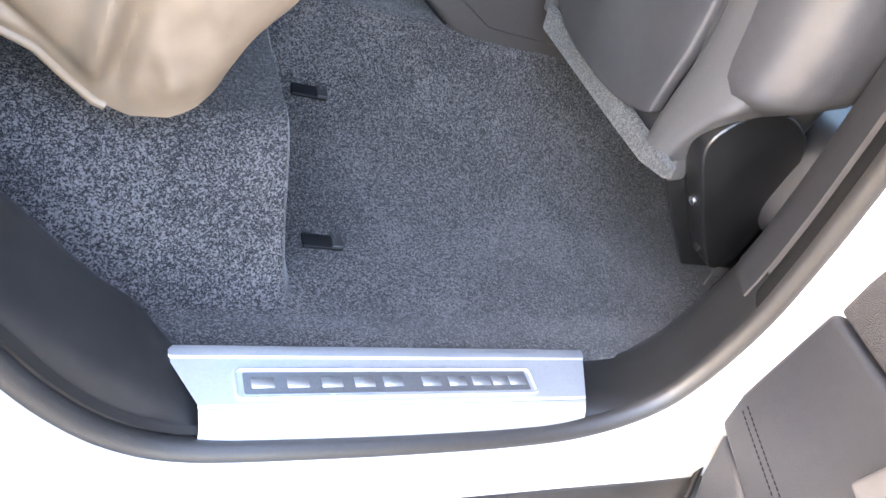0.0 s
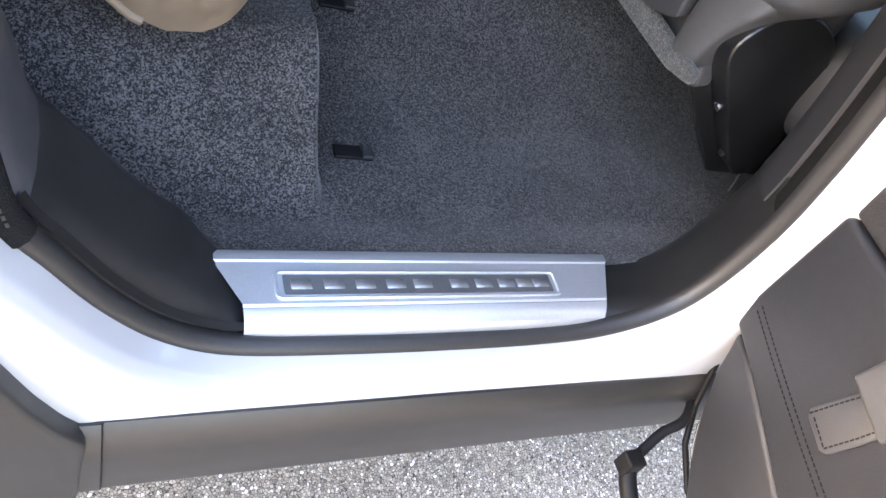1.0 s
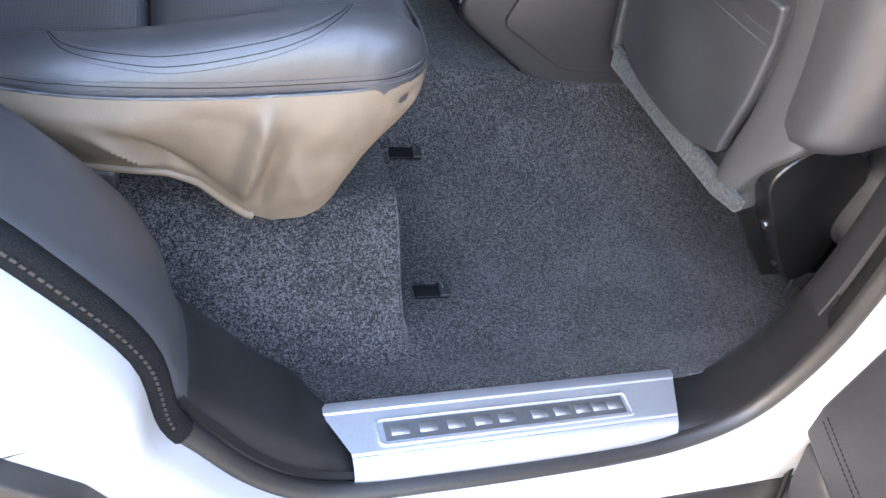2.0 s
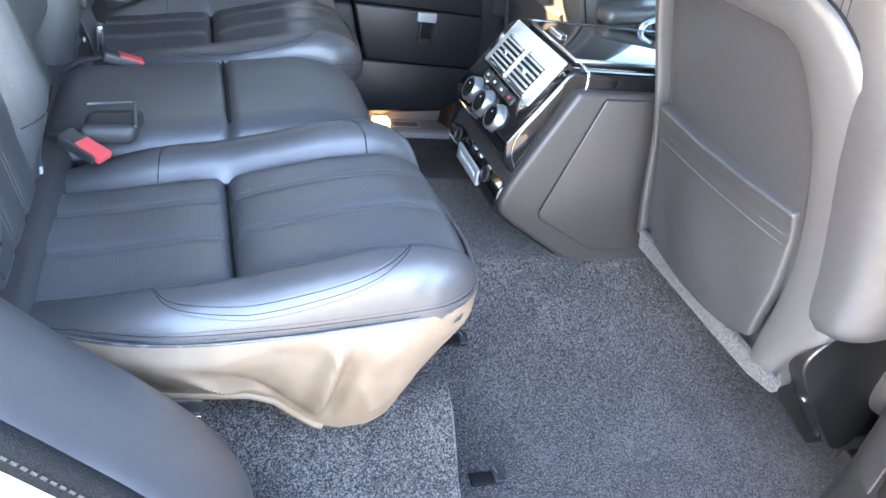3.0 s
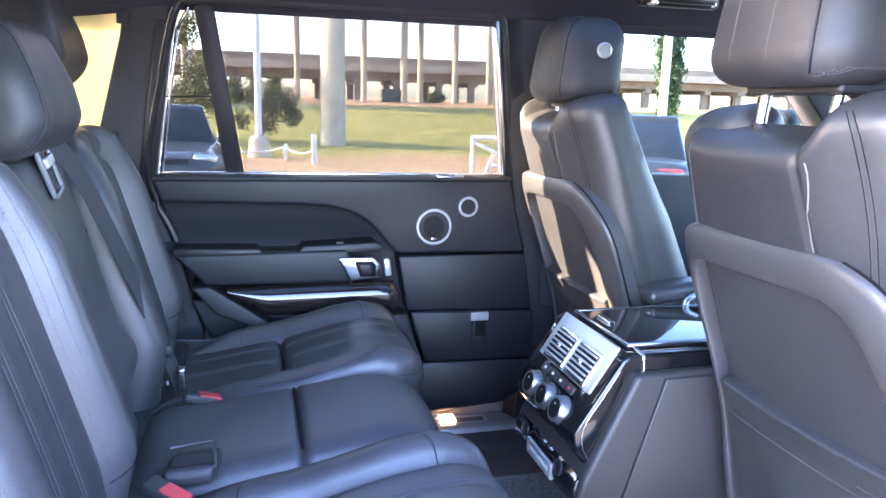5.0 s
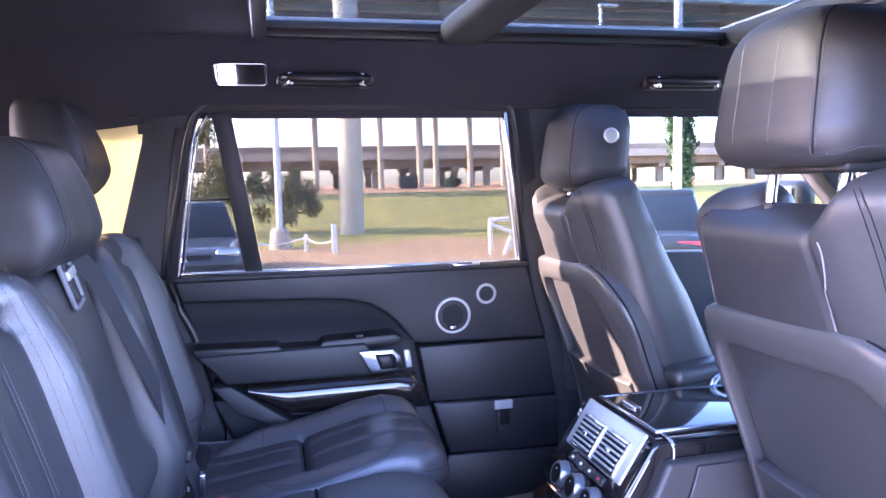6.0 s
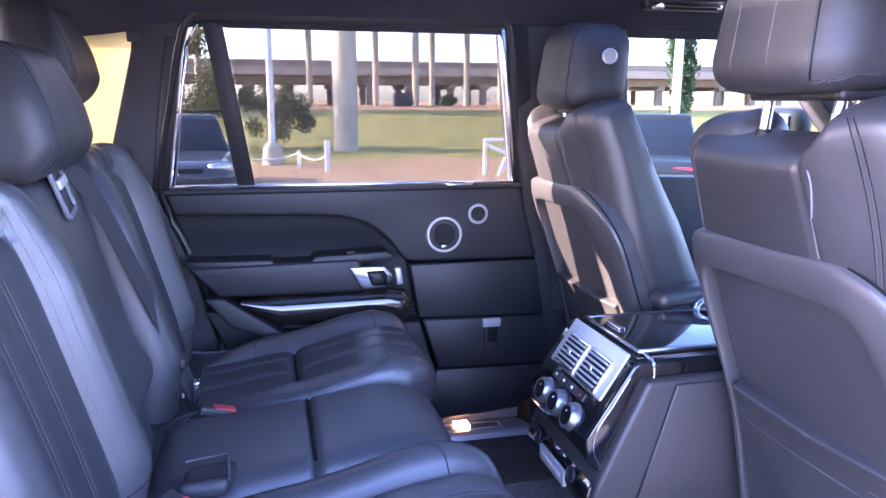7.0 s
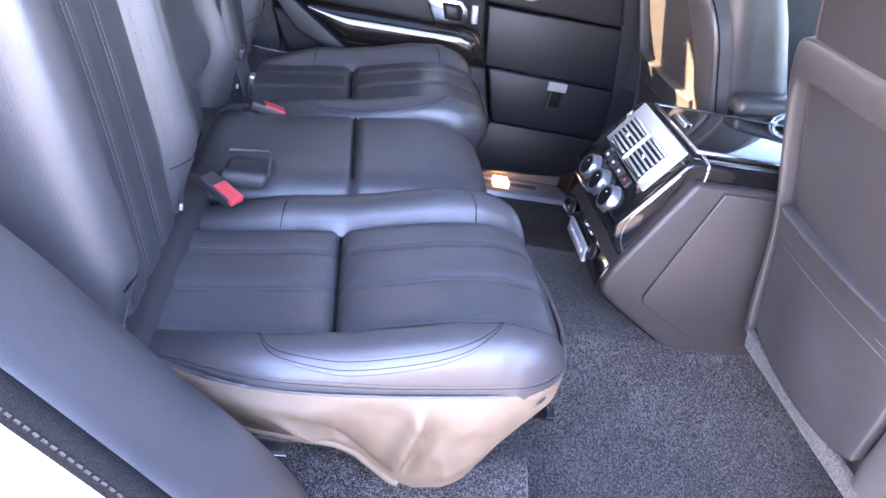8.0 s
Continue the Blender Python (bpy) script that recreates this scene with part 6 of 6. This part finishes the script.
roof_lamp = thing("reading_lamp", (-0.515, 1.288, 1.73), "rear roof reading lamp with chrome rim, one half lit", "ceiling lamp")
_a = math.atan2(1.750 - 1.710, 0.06)
_lm = pose(-0.514, 1.294, head_z(1.294) - 0.003, -math.degrees(_a), 0, 0)


def lamp_rect(hx, hy, r, z):
    pts = []
    for cx, cy, a0 in ((hx - r, hy - r, 0), (-hx + r, hy - r, 90), (-hx + r, -hy + r, 180), (hx - r, -hy + r, 270)):
        for a in range(0, 91, 18):
            pts.append(_lm @ Vector((cx + r * math.cos(radians(a0 + a)), cy + r * math.sin(radians(a0 + a)), z)))
    return pts


tube("lamp_rim", lamp_rect(0.053, 0.034, 0.008, -0.002), 0.0028, CHROME, roof_lamp, "chrome rim", closed=True)
rbox("lamp_bed", (0, 0, 0.001), (0.051, 0.032, 0.003), 0.002, PLASTIC, roof_lamp, frame_m=_lm)
rbox("lamp_lens", (-0.028, 0, -0.003), (0.017, 0.026, 0.003), 0.002, lit_material("white_reading_light", (1.0, 0.95, 0.95), 2.0), roof_lamp, "glowing white lens", frame_m=_lm)


def grab_handle(x, label):
    g = thing("grab_handle", (x, 1.33, 1.70), label, "grab handle", "grab handles")
    y, z = 1.300, head_z(1.300)
    rbox("mount", (x, y + 0.012, z - 0.004), (0.110, 0.016, 0.022), 0.012, TRIM, g, n=(4, 2, 2))
    tube("grip", smooth_path([(x - 0.094, y + 0.004, z - 0.006), (x - 0.080, y - 0.018, z - 0.008), (x - 0.045, y - 0.028, z - 0.010), (x, y - 0.031, z - 0.011), (x + 0.045, y - 0.028, z - 0.010), (x + 0.080, y - 0.018, z - 0.008), (x + 0.094, y + 0.004, z - 0.006)], 6), 0.0115, TRIM, g, "black padded grip", sides=12)
    for s in (-1, 1):
        rbox("end_cap", (0, 0, 0), (0.006, 0.0155, 0.0150), 0.004, CHROME, g, "chrome end cap", frame_m=Matrix.Translation((x + s * 0.083, y - 0.013, z - 0.010)) @ Matrix.Rotation(-s * 0.5, 4, "Z"))
    return g


grab_handle(-0.331, "black folding grab handle with chrome caps over the rear door")
grab_handle(0.557, "black folding grab handle with chrome caps over the driver door")


# ---- outside ----
def ground_material():
    m = mat("lot_ground", (0.30, 0.285, 0.27), 0.9, vary=0.25, scale=60, bump=0.6, bump_scale=140, patch=0.6)
    N, L = m.node_tree.nodes, m.node_tree.links
    b = N["Principled BSDF"]
    tc = N.new("ShaderNodeTexCoord")
    v = N.new("ShaderNodeTexVoronoi")
    v.inputs["Scale"].default_value = 190.0
    L.new(tc.outputs["Object"], v.inputs["Vector"])
    cr = N.new("ShaderNodeValToRGB")
    for p, c in ((0.0, (0.08, 0.072, 0.062, 1)), (0.25, (0.20, 0.18, 0.155, 1)), (0.50, (0.27, 0.24, 0.20, 1)), (0.80, (0.40, 0.365, 0.32, 1))):
        e = cr.color_ramp.elements.new(p)
        e.color = c
    L.new(v.outputs["Color"], cr.inputs["Fac"])
    ed = N.new("ShaderNodeTexVoronoi")
    ed.feature = "DISTANCE_TO_EDGE"
    ed.inputs["Scale"].default_value = 190.0
    L.new(tc.outputs["Object"], ed.inputs["Vector"])
    bw = N.new("ShaderNodeMapRange")
    bw.inputs["From Min"].default_value, bw.inputs["From Max"].default_value = 0.03, 0.10
    L.new(ed.outputs["Distance"], bw.inputs["Value"])
    stone = N.new("ShaderNodeMix")
    stone.data_type = "RGBA"
    stone.inputs["A"].default_value = (0.030, 0.027, 0.024, 1)
    L.new(bw.outputs[0], stone.inputs["Factor"])
    L.new(cr.outputs["Color"], stone.inputs["B"])
    # bands across: lot, dirt path, grass, bare earth
    sep = N.new("ShaderNodeSeparateXYZ")
    L.new(tc.outputs["Object"], sep.inputs[0])
    wob = N.new("ShaderNodeTexNoise")
    wob.inputs["Scale"].default_value = 0.35
    wob.inputs["Detail"].default_value = 6.0
    L.new(tc.outputs["Object"], wob.inputs["Vector"])
    add = N.new("ShaderNodeMath")
    add.operation = "MULTIPLY_ADD"
    add.inputs[1].default_value = 9.0
    L.new(wob.outputs["Fac"], add.inputs[0])
    L.new(sep.outputs["Y"], add.inputs[2])
    gn = N.new("ShaderNodeTexNoise")
    gn.inputs["Scale"].default_value = 0.9
    gn.inputs["Detail"].default_value = 12.0
    gn.inputs["Roughness"].default_value = 0.72
    L.new(tc.outputs["Object"], gn.inputs["Vector"])
    grass = N.new("ShaderNodeMix")
    grass.data_type = "RGBA"
    grass.inputs["A"].default_value, grass.inputs["B"].default_value = (0.060, 0.082, 0.010, 1), (0.34, 0.27, 0.032, 1)
    tuft = N.new("ShaderNodeMapRange")
    tuft.inputs["From Min"].default_value, tuft.inputs["From Max"].default_value = 0.36, 0.66
    L.new(gn.outputs["Fac"], tuft.inputs["Value"])
    L.new(tuft.outputs[0], grass.inputs["Factor"])
    src = stone.outputs["Result"]
    for edge, soft, col in ((15.5, 1.0, (0.31, 0.185, 0.085, 1)), (22.0, 1.2, None), (56.0, 8.0, (0.36, 0.19, 0.075, 1))):
        r = N.new("ShaderNodeMapRange")
        r.inputs["From Min"].default_value, r.inputs["From Max"].default_value = edge, edge + soft
        L.new(add.outputs[0], r.inputs["Value"])
        mx = N.new("ShaderNodeMix")
        mx.data_type = "RGBA"
        L.new(r.outputs[0], mx.inputs["Factor"])
        L.new(src, mx.inputs["A"])
        if col:
            mx.inputs["B"].default_value = col
        else:
            L.new(grass.outputs["Result"], mx.inputs["B"])
        src = mx.outputs["Result"]
    L.new(src, b.inputs["Base Color"])
    return m


def ground_z(x, y):
    far = max(0.0, y - 16)
    berm = 0.85 * float(sst(22, 50, y)) + 0.25 * float(sst(24, 40, y)) * noise.noise(Vector((x * 0.10, y * 0.10, 9)))
    return (x, y, berm + 0.012 * noise.noise(Vector((x * 0.4, y * 0.4, 0))) + 0.12 * math.sin(min(far, 40) / 40 * math.pi) * noise.noise(Vector((x * 0.08, y * 0.08, 5))))


def spread(lo, hi, n, k):
    return [math.copysign(abs(t) ** k, t) * (hi - lo) / 2 + (hi + lo) / 2 for t in np.linspace(-1, 1, n)]


tagged(grid_mesh("ground", spread(-1500, 1500, 110, 4), spread(-1500, 1500, 130, 4), ground_z, ground_material()), "speckled concrete lot running into dirt, grass and bare earth", "ground", kind="structure")

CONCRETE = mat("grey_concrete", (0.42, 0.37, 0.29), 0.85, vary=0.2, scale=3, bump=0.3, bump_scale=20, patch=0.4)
# Darker copy of the concrete: shade put into deck undersides, girders and bents.
CONCRETE_DARK = mat("darker_concrete", (0.28, 0.235, 0.18), 0.9, vary=0.25, scale=2, bump=0.3, bump_scale=15, patch=0.3)
STEEL = mat("painted_girder", (0.33, 0.40, 0.42), 0.6, vary=0.2, scale=2)
WHITEWOOD = mat("white_painted_wood", (0.75, 0.74, 0.70), 0.6, vary=0.12, scale=12)
POLE = mat("pale_metal_pole", (0.62, 0.63, 0.64), 0.45, vary=0.1, scale=5)


def pillar(x, y, w, top, label, material=None):
    p = thing("bridge_pillar", (x, y, 0), label, "bridge pillar", "bridge pillars")
    lathe("shaft", [(w * 0.53, -0.1), (w * 0.5, 0.3), (w * 0.5, top - 0.8), (w * 0.62, top - 0.3), (w * 0.62, top)], (x, y, 0), (0, 0, 1), material or CONCRETE, p, sides=20)
    return p


pillar(1.95, 22.0, 0.72, 12.9, "thick pale concrete pillar on the grass")
for x, y, w in ((-7.5, 92, 0.75), (5.25, 92, 0.75), (13.3, 92, 0.75), (17.9, 90, 0.85), (20.4, 92, 0.75), (24.9, 92, 0.75), (29.4, 92, 0.75), (-16, 92, 0.75), (36, 92, 0.75), (44, 92, 0.75), (54, 92, 0.75)):
    pillar(x, y, w, 12.9, "slim concrete pillar under the high deck")
high = thing("high_overpass", (10, 61, 13.0), "high concrete overpass deck on girders seen through the glass roof", "overpass", kind="structure")
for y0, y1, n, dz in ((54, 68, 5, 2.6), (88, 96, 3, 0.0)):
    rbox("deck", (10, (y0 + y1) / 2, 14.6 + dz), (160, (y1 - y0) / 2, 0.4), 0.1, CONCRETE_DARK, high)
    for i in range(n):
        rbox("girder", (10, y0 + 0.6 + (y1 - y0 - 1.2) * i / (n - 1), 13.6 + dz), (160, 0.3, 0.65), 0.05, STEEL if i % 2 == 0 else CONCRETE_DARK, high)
    rbox("parapet", (10, y0 + 0.1, 15.3 + dz), (160, 0.15, 0.55), 0.05, CONCRETE, high)
low = thing("overpass", (10, 120, 3.0), "long low concrete overpass across the background", "overpass", kind="structure")
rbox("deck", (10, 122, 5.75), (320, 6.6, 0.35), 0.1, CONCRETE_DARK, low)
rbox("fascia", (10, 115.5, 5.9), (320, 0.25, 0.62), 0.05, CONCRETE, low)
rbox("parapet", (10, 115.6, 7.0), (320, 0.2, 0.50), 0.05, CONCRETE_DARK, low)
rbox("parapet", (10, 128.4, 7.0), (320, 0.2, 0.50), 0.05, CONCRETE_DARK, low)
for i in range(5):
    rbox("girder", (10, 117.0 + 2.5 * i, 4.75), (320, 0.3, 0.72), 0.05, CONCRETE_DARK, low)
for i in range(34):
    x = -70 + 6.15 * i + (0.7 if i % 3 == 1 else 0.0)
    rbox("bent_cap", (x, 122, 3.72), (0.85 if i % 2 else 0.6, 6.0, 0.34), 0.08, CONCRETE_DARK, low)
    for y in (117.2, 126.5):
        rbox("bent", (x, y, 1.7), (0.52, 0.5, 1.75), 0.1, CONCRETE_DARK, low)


def lamp_pole(x, y, h, r, label):
    p = thing("light_pole", (x, y, 0), label, "light pole", "light poles")
    lathe("base", [(0.26, 0), (0.22, 0.42), (0.15, 0.5)], (x, y, 0), (0, 0, 1), CONCRETE, p, sides=16)
    tube("shaft", [(x, y, 0.4), (x, y, h)], r, POLE, p, sides=12)
    rbox("lantern", (x + 0.35, y, h), (0.45, 0.14, 0.06), 0.04, POLE, p)
    return p


lamp_pole(-0.26, 17.5, 8.5, 0.075, "pale metal light pole on a concrete base")
lamp_pole(10.2, 17.5, 9.0, 0.11, "pale metal light pole beside the lot")
lamp_pole(13.9, 30.0, 9.0, 0.07, "pale metal light pole beside the lot")

fence = thing("post_fence", (1, 15.8, 0), "low white posts linked by a sagging chain", "fence")
_posts = [(-3.0, 16.4), (-1.2, 16.2), (0.30, 16.5), (0.87, 15.75)]
for i, (x, y) in enumerate(_posts):
    rbox("post", (x, y, 0.31 if i == 3 else 0.19), (0.055 if i == 3 else 0.04, 0.05, 0.33 if i == 3 else 0.2), 0.012, WHITEWOOD, fence)
for (xa, ya), (xb, yb) in zip(_posts, _posts[1:]):
    tube("chain", [(xa + (xb - xa) * t, ya + (yb - ya) * t, 0.33 - 0.13 * 4 * t * (1 - t)) for t in np.linspace(0, 1, 12)], 0.022, WHITEWOOD, fence, sides=6)
barrier = thing("white_barrier", (4.4, 14.0, 0), "white painted pipe barrier at the lot's edge", "barrier")
for a, b in (((3.95, 14.2, 0), (3.95, 14.2, 0.72)), ((3.93, 14.2, 0.70), (5.9, 14.0, 0.70)), ((3.95, 14.2, 0.62), (4.9, 13.9, 0.18)), ((4.15, 13.9, 0), (4.3, 13.9, 0.36)), ((4.2, 13.9, 0.16), (5.9, 13.8, 0.16)), ((5.9, 14.0, 0), (5.9, 14.0, 0.72))):
    tube("rail", [a, b], 0.045, WHITEWOOD, barrier)
tagged(rbox("utility_cabinet", (15.6, 86, 1.5), (1.1, 0.5, 0.9), 0.05, CLAD), "dark utility cabinet standing under the overpass", "cabinet")



def leaf_material(name, base, second):
    """Thin leaves that let part of the light through."""
    m = mat(name, base, 0.6, vary=0.4, scale=3, patch=1.5, second=second)
    N, L = m.node_tree.nodes, m.node_tree.links
    b = N["Principled BSDF"]
    tl, mx = N.new("ShaderNodeBsdfTranslucent"), N.new("ShaderNodeMixShader")
    L.new(b.inputs["Base Color"].links[0].from_socket, tl.inputs[0])
    mx.inputs[0].default_value = 0.5
    L.new(b.outputs[0], mx.inputs[1])
    L.new(tl.outputs[0], mx.inputs[2])
    L.new(mx.outputs[0], N["Material Output"].inputs[0])
    return m


LEAF = leaf_material("olive_leaves", (0.14, 0.145, 0.05), (0.26, 0.23, 0.09))
LEAF2 = leaf_material("cypress_leaves", (0.045, 0.085, 0.038), (0.07, 0.12, 0.05))
BARK = mat("brown_bark", (0.11, 0.08, 0.06), 0.9, vary=0.3, scale=20, bump=0.6, bump_scale=60)


def foliage(name, centres, count, size, material, parent, seed):
    """Small leaf clumps scattered through blobs, with gaps."""
    rng = np.random.default_rng(seed)
    verts, faces = [], []
    w = np.array([c[3] for c in centres]) ** 2
    for _ in range(count):
        c = centres[rng.choice(len(centres), p=w / w.sum())]
        d = rng.normal(size=3)
        d /= np.linalg.norm(d)
        p = np.array(c[:3]) + d * c[3] * rng.uniform(0.35, 1.05) * np.array([1, 1, c[4] if len(c) > 4 else 1])
        if p[2] < 0.05:
            continue
        a, b = rng.normal(size=3), rng.normal(size=3)
        a = a / np.linalg.norm(a) * size * rng.uniform(0.6, 1.4)
        b = b / np.linalg.norm(b) * size * rng.uniform(0.3, 0.8)
        k = len(verts)
        verts += [p - a, p + b, p + a, p - b]
        faces.append([k, k + 1, k + 2, k + 3])
    return link_mesh(name, verts, faces, material, parent, "", False)


def tree(x, y, h, spread_, leaf, label, seed, count=5000, column=False, size=0.09):
    t = thing("tree", (x, y, 0), label, "tree")
    rng = np.random.default_rng(seed)
    top = h * (0.9 if column else 0.6)
    tube("trunk", smooth_path([(x, y, -0.05), (x + 0.06, y, h * 0.25), (x - 0.05, y, top)], 4), 0.05 * h / 2.2, BARK, t)
    cs = []
    for i in range(26):
        if column:
            z = h * (0.08 + 0.9 * i / 25)
            r = spread_ * (0.55 + 0.5 * math.sin(i / 25 * 2.6)) * rng.uniform(0.7, 1.1)
            cs.append((x + rng.normal() * 0.12 * spread_, y + rng.normal() * 0.12, z, r, 1.2))
        else:
            a, rr = rng.uniform(0, 6.28), spread_ * math.sqrt(rng.uniform(0, 1))
            z = h * rng.uniform(0.22, 0.92) * (1 - 0.25 * (rr / spread_) ** 2)
            cs.append((x + rr * math.cos(a), y + rr * math.sin(a), z, spread_ * rng.uniform(0.18, 0.36)))
            if i < 7:
                tube("limb", [(x, y, h * 0.25), (x + rr * 0.6 * math.cos(a), y + rr * 0.6 * math.sin(a), z * 0.8), cs[-1][:3]], 0.02, BARK, t, sides=5)
    foliage("crown", cs, count, size, leaf, t, seed)
    return t


tree(-0.12, 23.5, 2.45, 1.10, LEAF, "bushy olive-green tree behind the chain fence", 3, 6500, size=0.055)
tree(-3.4, 24.0, 4.6, 1.9, LEAF, "grey-green tree at the edge of the grass", 4, 9000, size=0.07)
tree(14.2, 24.0, 7.0, 0.55, LEAF2, "tall narrow dark cypress beside the lot", 5, 9000, column=True)
tree(23.8, 100.0, 2.6, 1.5, LEAF2, "distant round bush under the overpass", 6, 1500, size=0.3)


# ---- parked cars ----
TYRE = mat("tyre_rubber", (0.02, 0.02, 0.02), 0.8)
DARKGLASS = mat("dark_car_glass", (0.012, 0.014, 0.017), 0.15, spec=0.3)
TAIL = mat("red_tail_lamp", (0.5, 0.02, 0.02), 0.2, coat=0.5)


def parked_car(at, yaw, paint, length, width, height, suv, label):
    """A parked car from lofted sections: body, glasshouse, wheels, lamps, bumpers."""
    c = thing("parked_car", (at[0], at[1], 0), label, "car", "parked cars")
    M = pose(at[0], at[1], 0, 0, 0, yaw)
    hl, hw = length / 2, width / 2
    hood = 0.56 * height if not suv else 0.60 * height

    def section(x):
        t = x / hl
        top = np.interp(t, [-1, -0.93, -0.6, 0.25, 0.9, 1], [hood * 0.82, hood, hood * 1.03, hood * 1.02, hood * 0.86, hood * 0.60])
        bot = np.interp(t, [-1, -0.95, -0.8, 0.8, 0.95, 1], [0.42, 0.28, 0.22, 0.22, 0.26, 0.38])
        w = hw * np.interp(t, [-1, -0.9, -0.5, 0.5, 0.88, 1], [0.80, 0.93, 1, 1, 0.92, 0.74])
        return top, bot, w
    verts, faces = [], []
    xs = np.linspace(-hl, hl, 31)
    prof = 18
    for x in xs:
        top, bot, w = section(x)
        for k in range(prof):
            a = 2 * math.pi * k / prof
            ca, sa = math.cos(a), math.sin(a)
            y = w * math.copysign(abs(ca) ** 0.35, ca)
            z = (top + bot) / 2 + (top - bot) / 2 * math.copysign(abs(sa) ** 0.45, sa)
            verts.append(M @ Vector((x, y, z)))
    for i in range(len(xs) - 1):
        for k in range(prof):
            a, b = i * prof + k, i * prof + (k + 1) % prof
            faces.append([a, b, b + prof, a + prof])
    faces.append(list(range(prof)))
    faces.append([(len(xs) - 1) * prof + k for k in range(prof)])
    body = link_mesh("body", verts, faces, paint, c, "", True, 50)
    x0, x1 = (-0.90 * hl, 0.38 * hl) if suv else (-0.68 * hl, 0.36 * hl)
    r0, r1 = (-0.78 * hl, 0.05 * hl) if suv else (-0.30 * hl, 0.02 * hl)

    def house(name, xa, xb, ra, rb, w0, w1, z0, z1, material, label=""):
        P = [M @ Vector(p) for p in ((xa, -w0, z0), (xb, -w0, z0), (xb, w0, z0), (xa, w0, z0), (ra, -w1, z1), (rb, -w1, z1), (rb, w1, z1), (ra, w1, z1))]
        bm = bmesh.new()
        v = [bm.verts.new(p) for p in P]
        for f in ((0, 1, 5, 4), (1, 2, 6, 5), (2, 3, 7, 6), (3, 0, 4, 7), (4, 5, 6, 7), (3, 2, 1, 0)):
            bm.faces.new([v[i] for i in f])
        bmesh.ops.bevel(bm, geom=list(bm.edges), offset=0.05, segments=3, profile=0.5, affect="EDGES")
        return part(name, bm, material, c, label)
    house("glasshouse", x0, x1, r0, r1, hw * 0.86, hw * 0.68, hood * 0.95, height - 0.05, DARKGLASS, "dark car windows")
    house("roof", r0 - 0.08, r1 + 0.06, r0 + 0.02, r1 - 0.02, hw * 0.71, hw * 0.66, height - 0.10, height, paint)
    for sx in (-0.62, 0.62):
        for sy in (-1, 1):
            p = M @ Vector((sx * hl, sy * (hw - 0.10), 0.33))
            ax = M.to_3x3() @ Vector((0, sy, 0))
            w = lathe("wheel", [(0.33, -0.11), (0.345, -0.05), (0.345, 0.08), (0.32, 0.115), (0.24, 0.11)], p, ax, TYRE, c, "black tyre", sides=24)
            lathe("rim", [(0.235, 0.0), (0.23, 0.02), (0.10, 0.0), (0.06, 0.03)], p + ax * 0.10, ax, SILVER, w, sides=20)
    for sy in (-1, 1):
        rbox("head_lamp", (hl * 0.90, sy * hw * 0.66, hood * 0.74), (0.09, 0.17, 0.07), 0.05, CHROME, c, "clear head lamp", frame_m=M)
        rbox("tail_lamp", (-hl * 0.955, sy * hw * 0.52, hood * 0.80), (0.06, hw * 0.30, 0.07), 0.04, TAIL, c, "red tail lamp", frame_m=M)
        rbox("side_mirror", (0.28 * hl, sy * (hw * 0.98), hood * 1.06), (0.06, 0.10, 0.06), 0.04, paint, c, frame_m=M)
    rbox("grille", (hl * 0.965, 0, hood * 0.62), (0.03, hw * 0.42, 0.10), 0.03, SEAM, c, "dark grille", frame_m=M)
    lathe("emblem", [(0.075, 0.0), (0.075, 0.012), (0.060, 0.012), (0.060, 0.002), (0.010, 0.002)], M @ Vector((hl * 0.985, 0, hood * 0.62)), M.to_3x3() @ Vector((1, 0, 0.1)), CHROME, c, "plain chrome ring", sides=20)
    rbox("bumper", (-hl * 0.96, 0, 0.42), (0.06, hw * 0.78, 0.10), 0.05, paint, c, frame_m=M)
    return c


BLUEWHITE = mat("dark_blue_paint", (0.030, 0.034, 0.042), 0.3, coat=0.6, vary=0.04)
DARKPAINT = mat("dark_grey_paint", (0.018, 0.019, 0.021), 0.35, spec=0.4, vary=0.05)
parked_car((-1.85, 12.6), -86, BLUEWHITE, 4.2, 1.90, 1.25, False, "dark blue parked car facing the lot")
parked_car((5.5, 10.4), 58, DARKPAINT, 4.8, 1.9, 1.30, False, "dark parked saloon with red tail lamps")
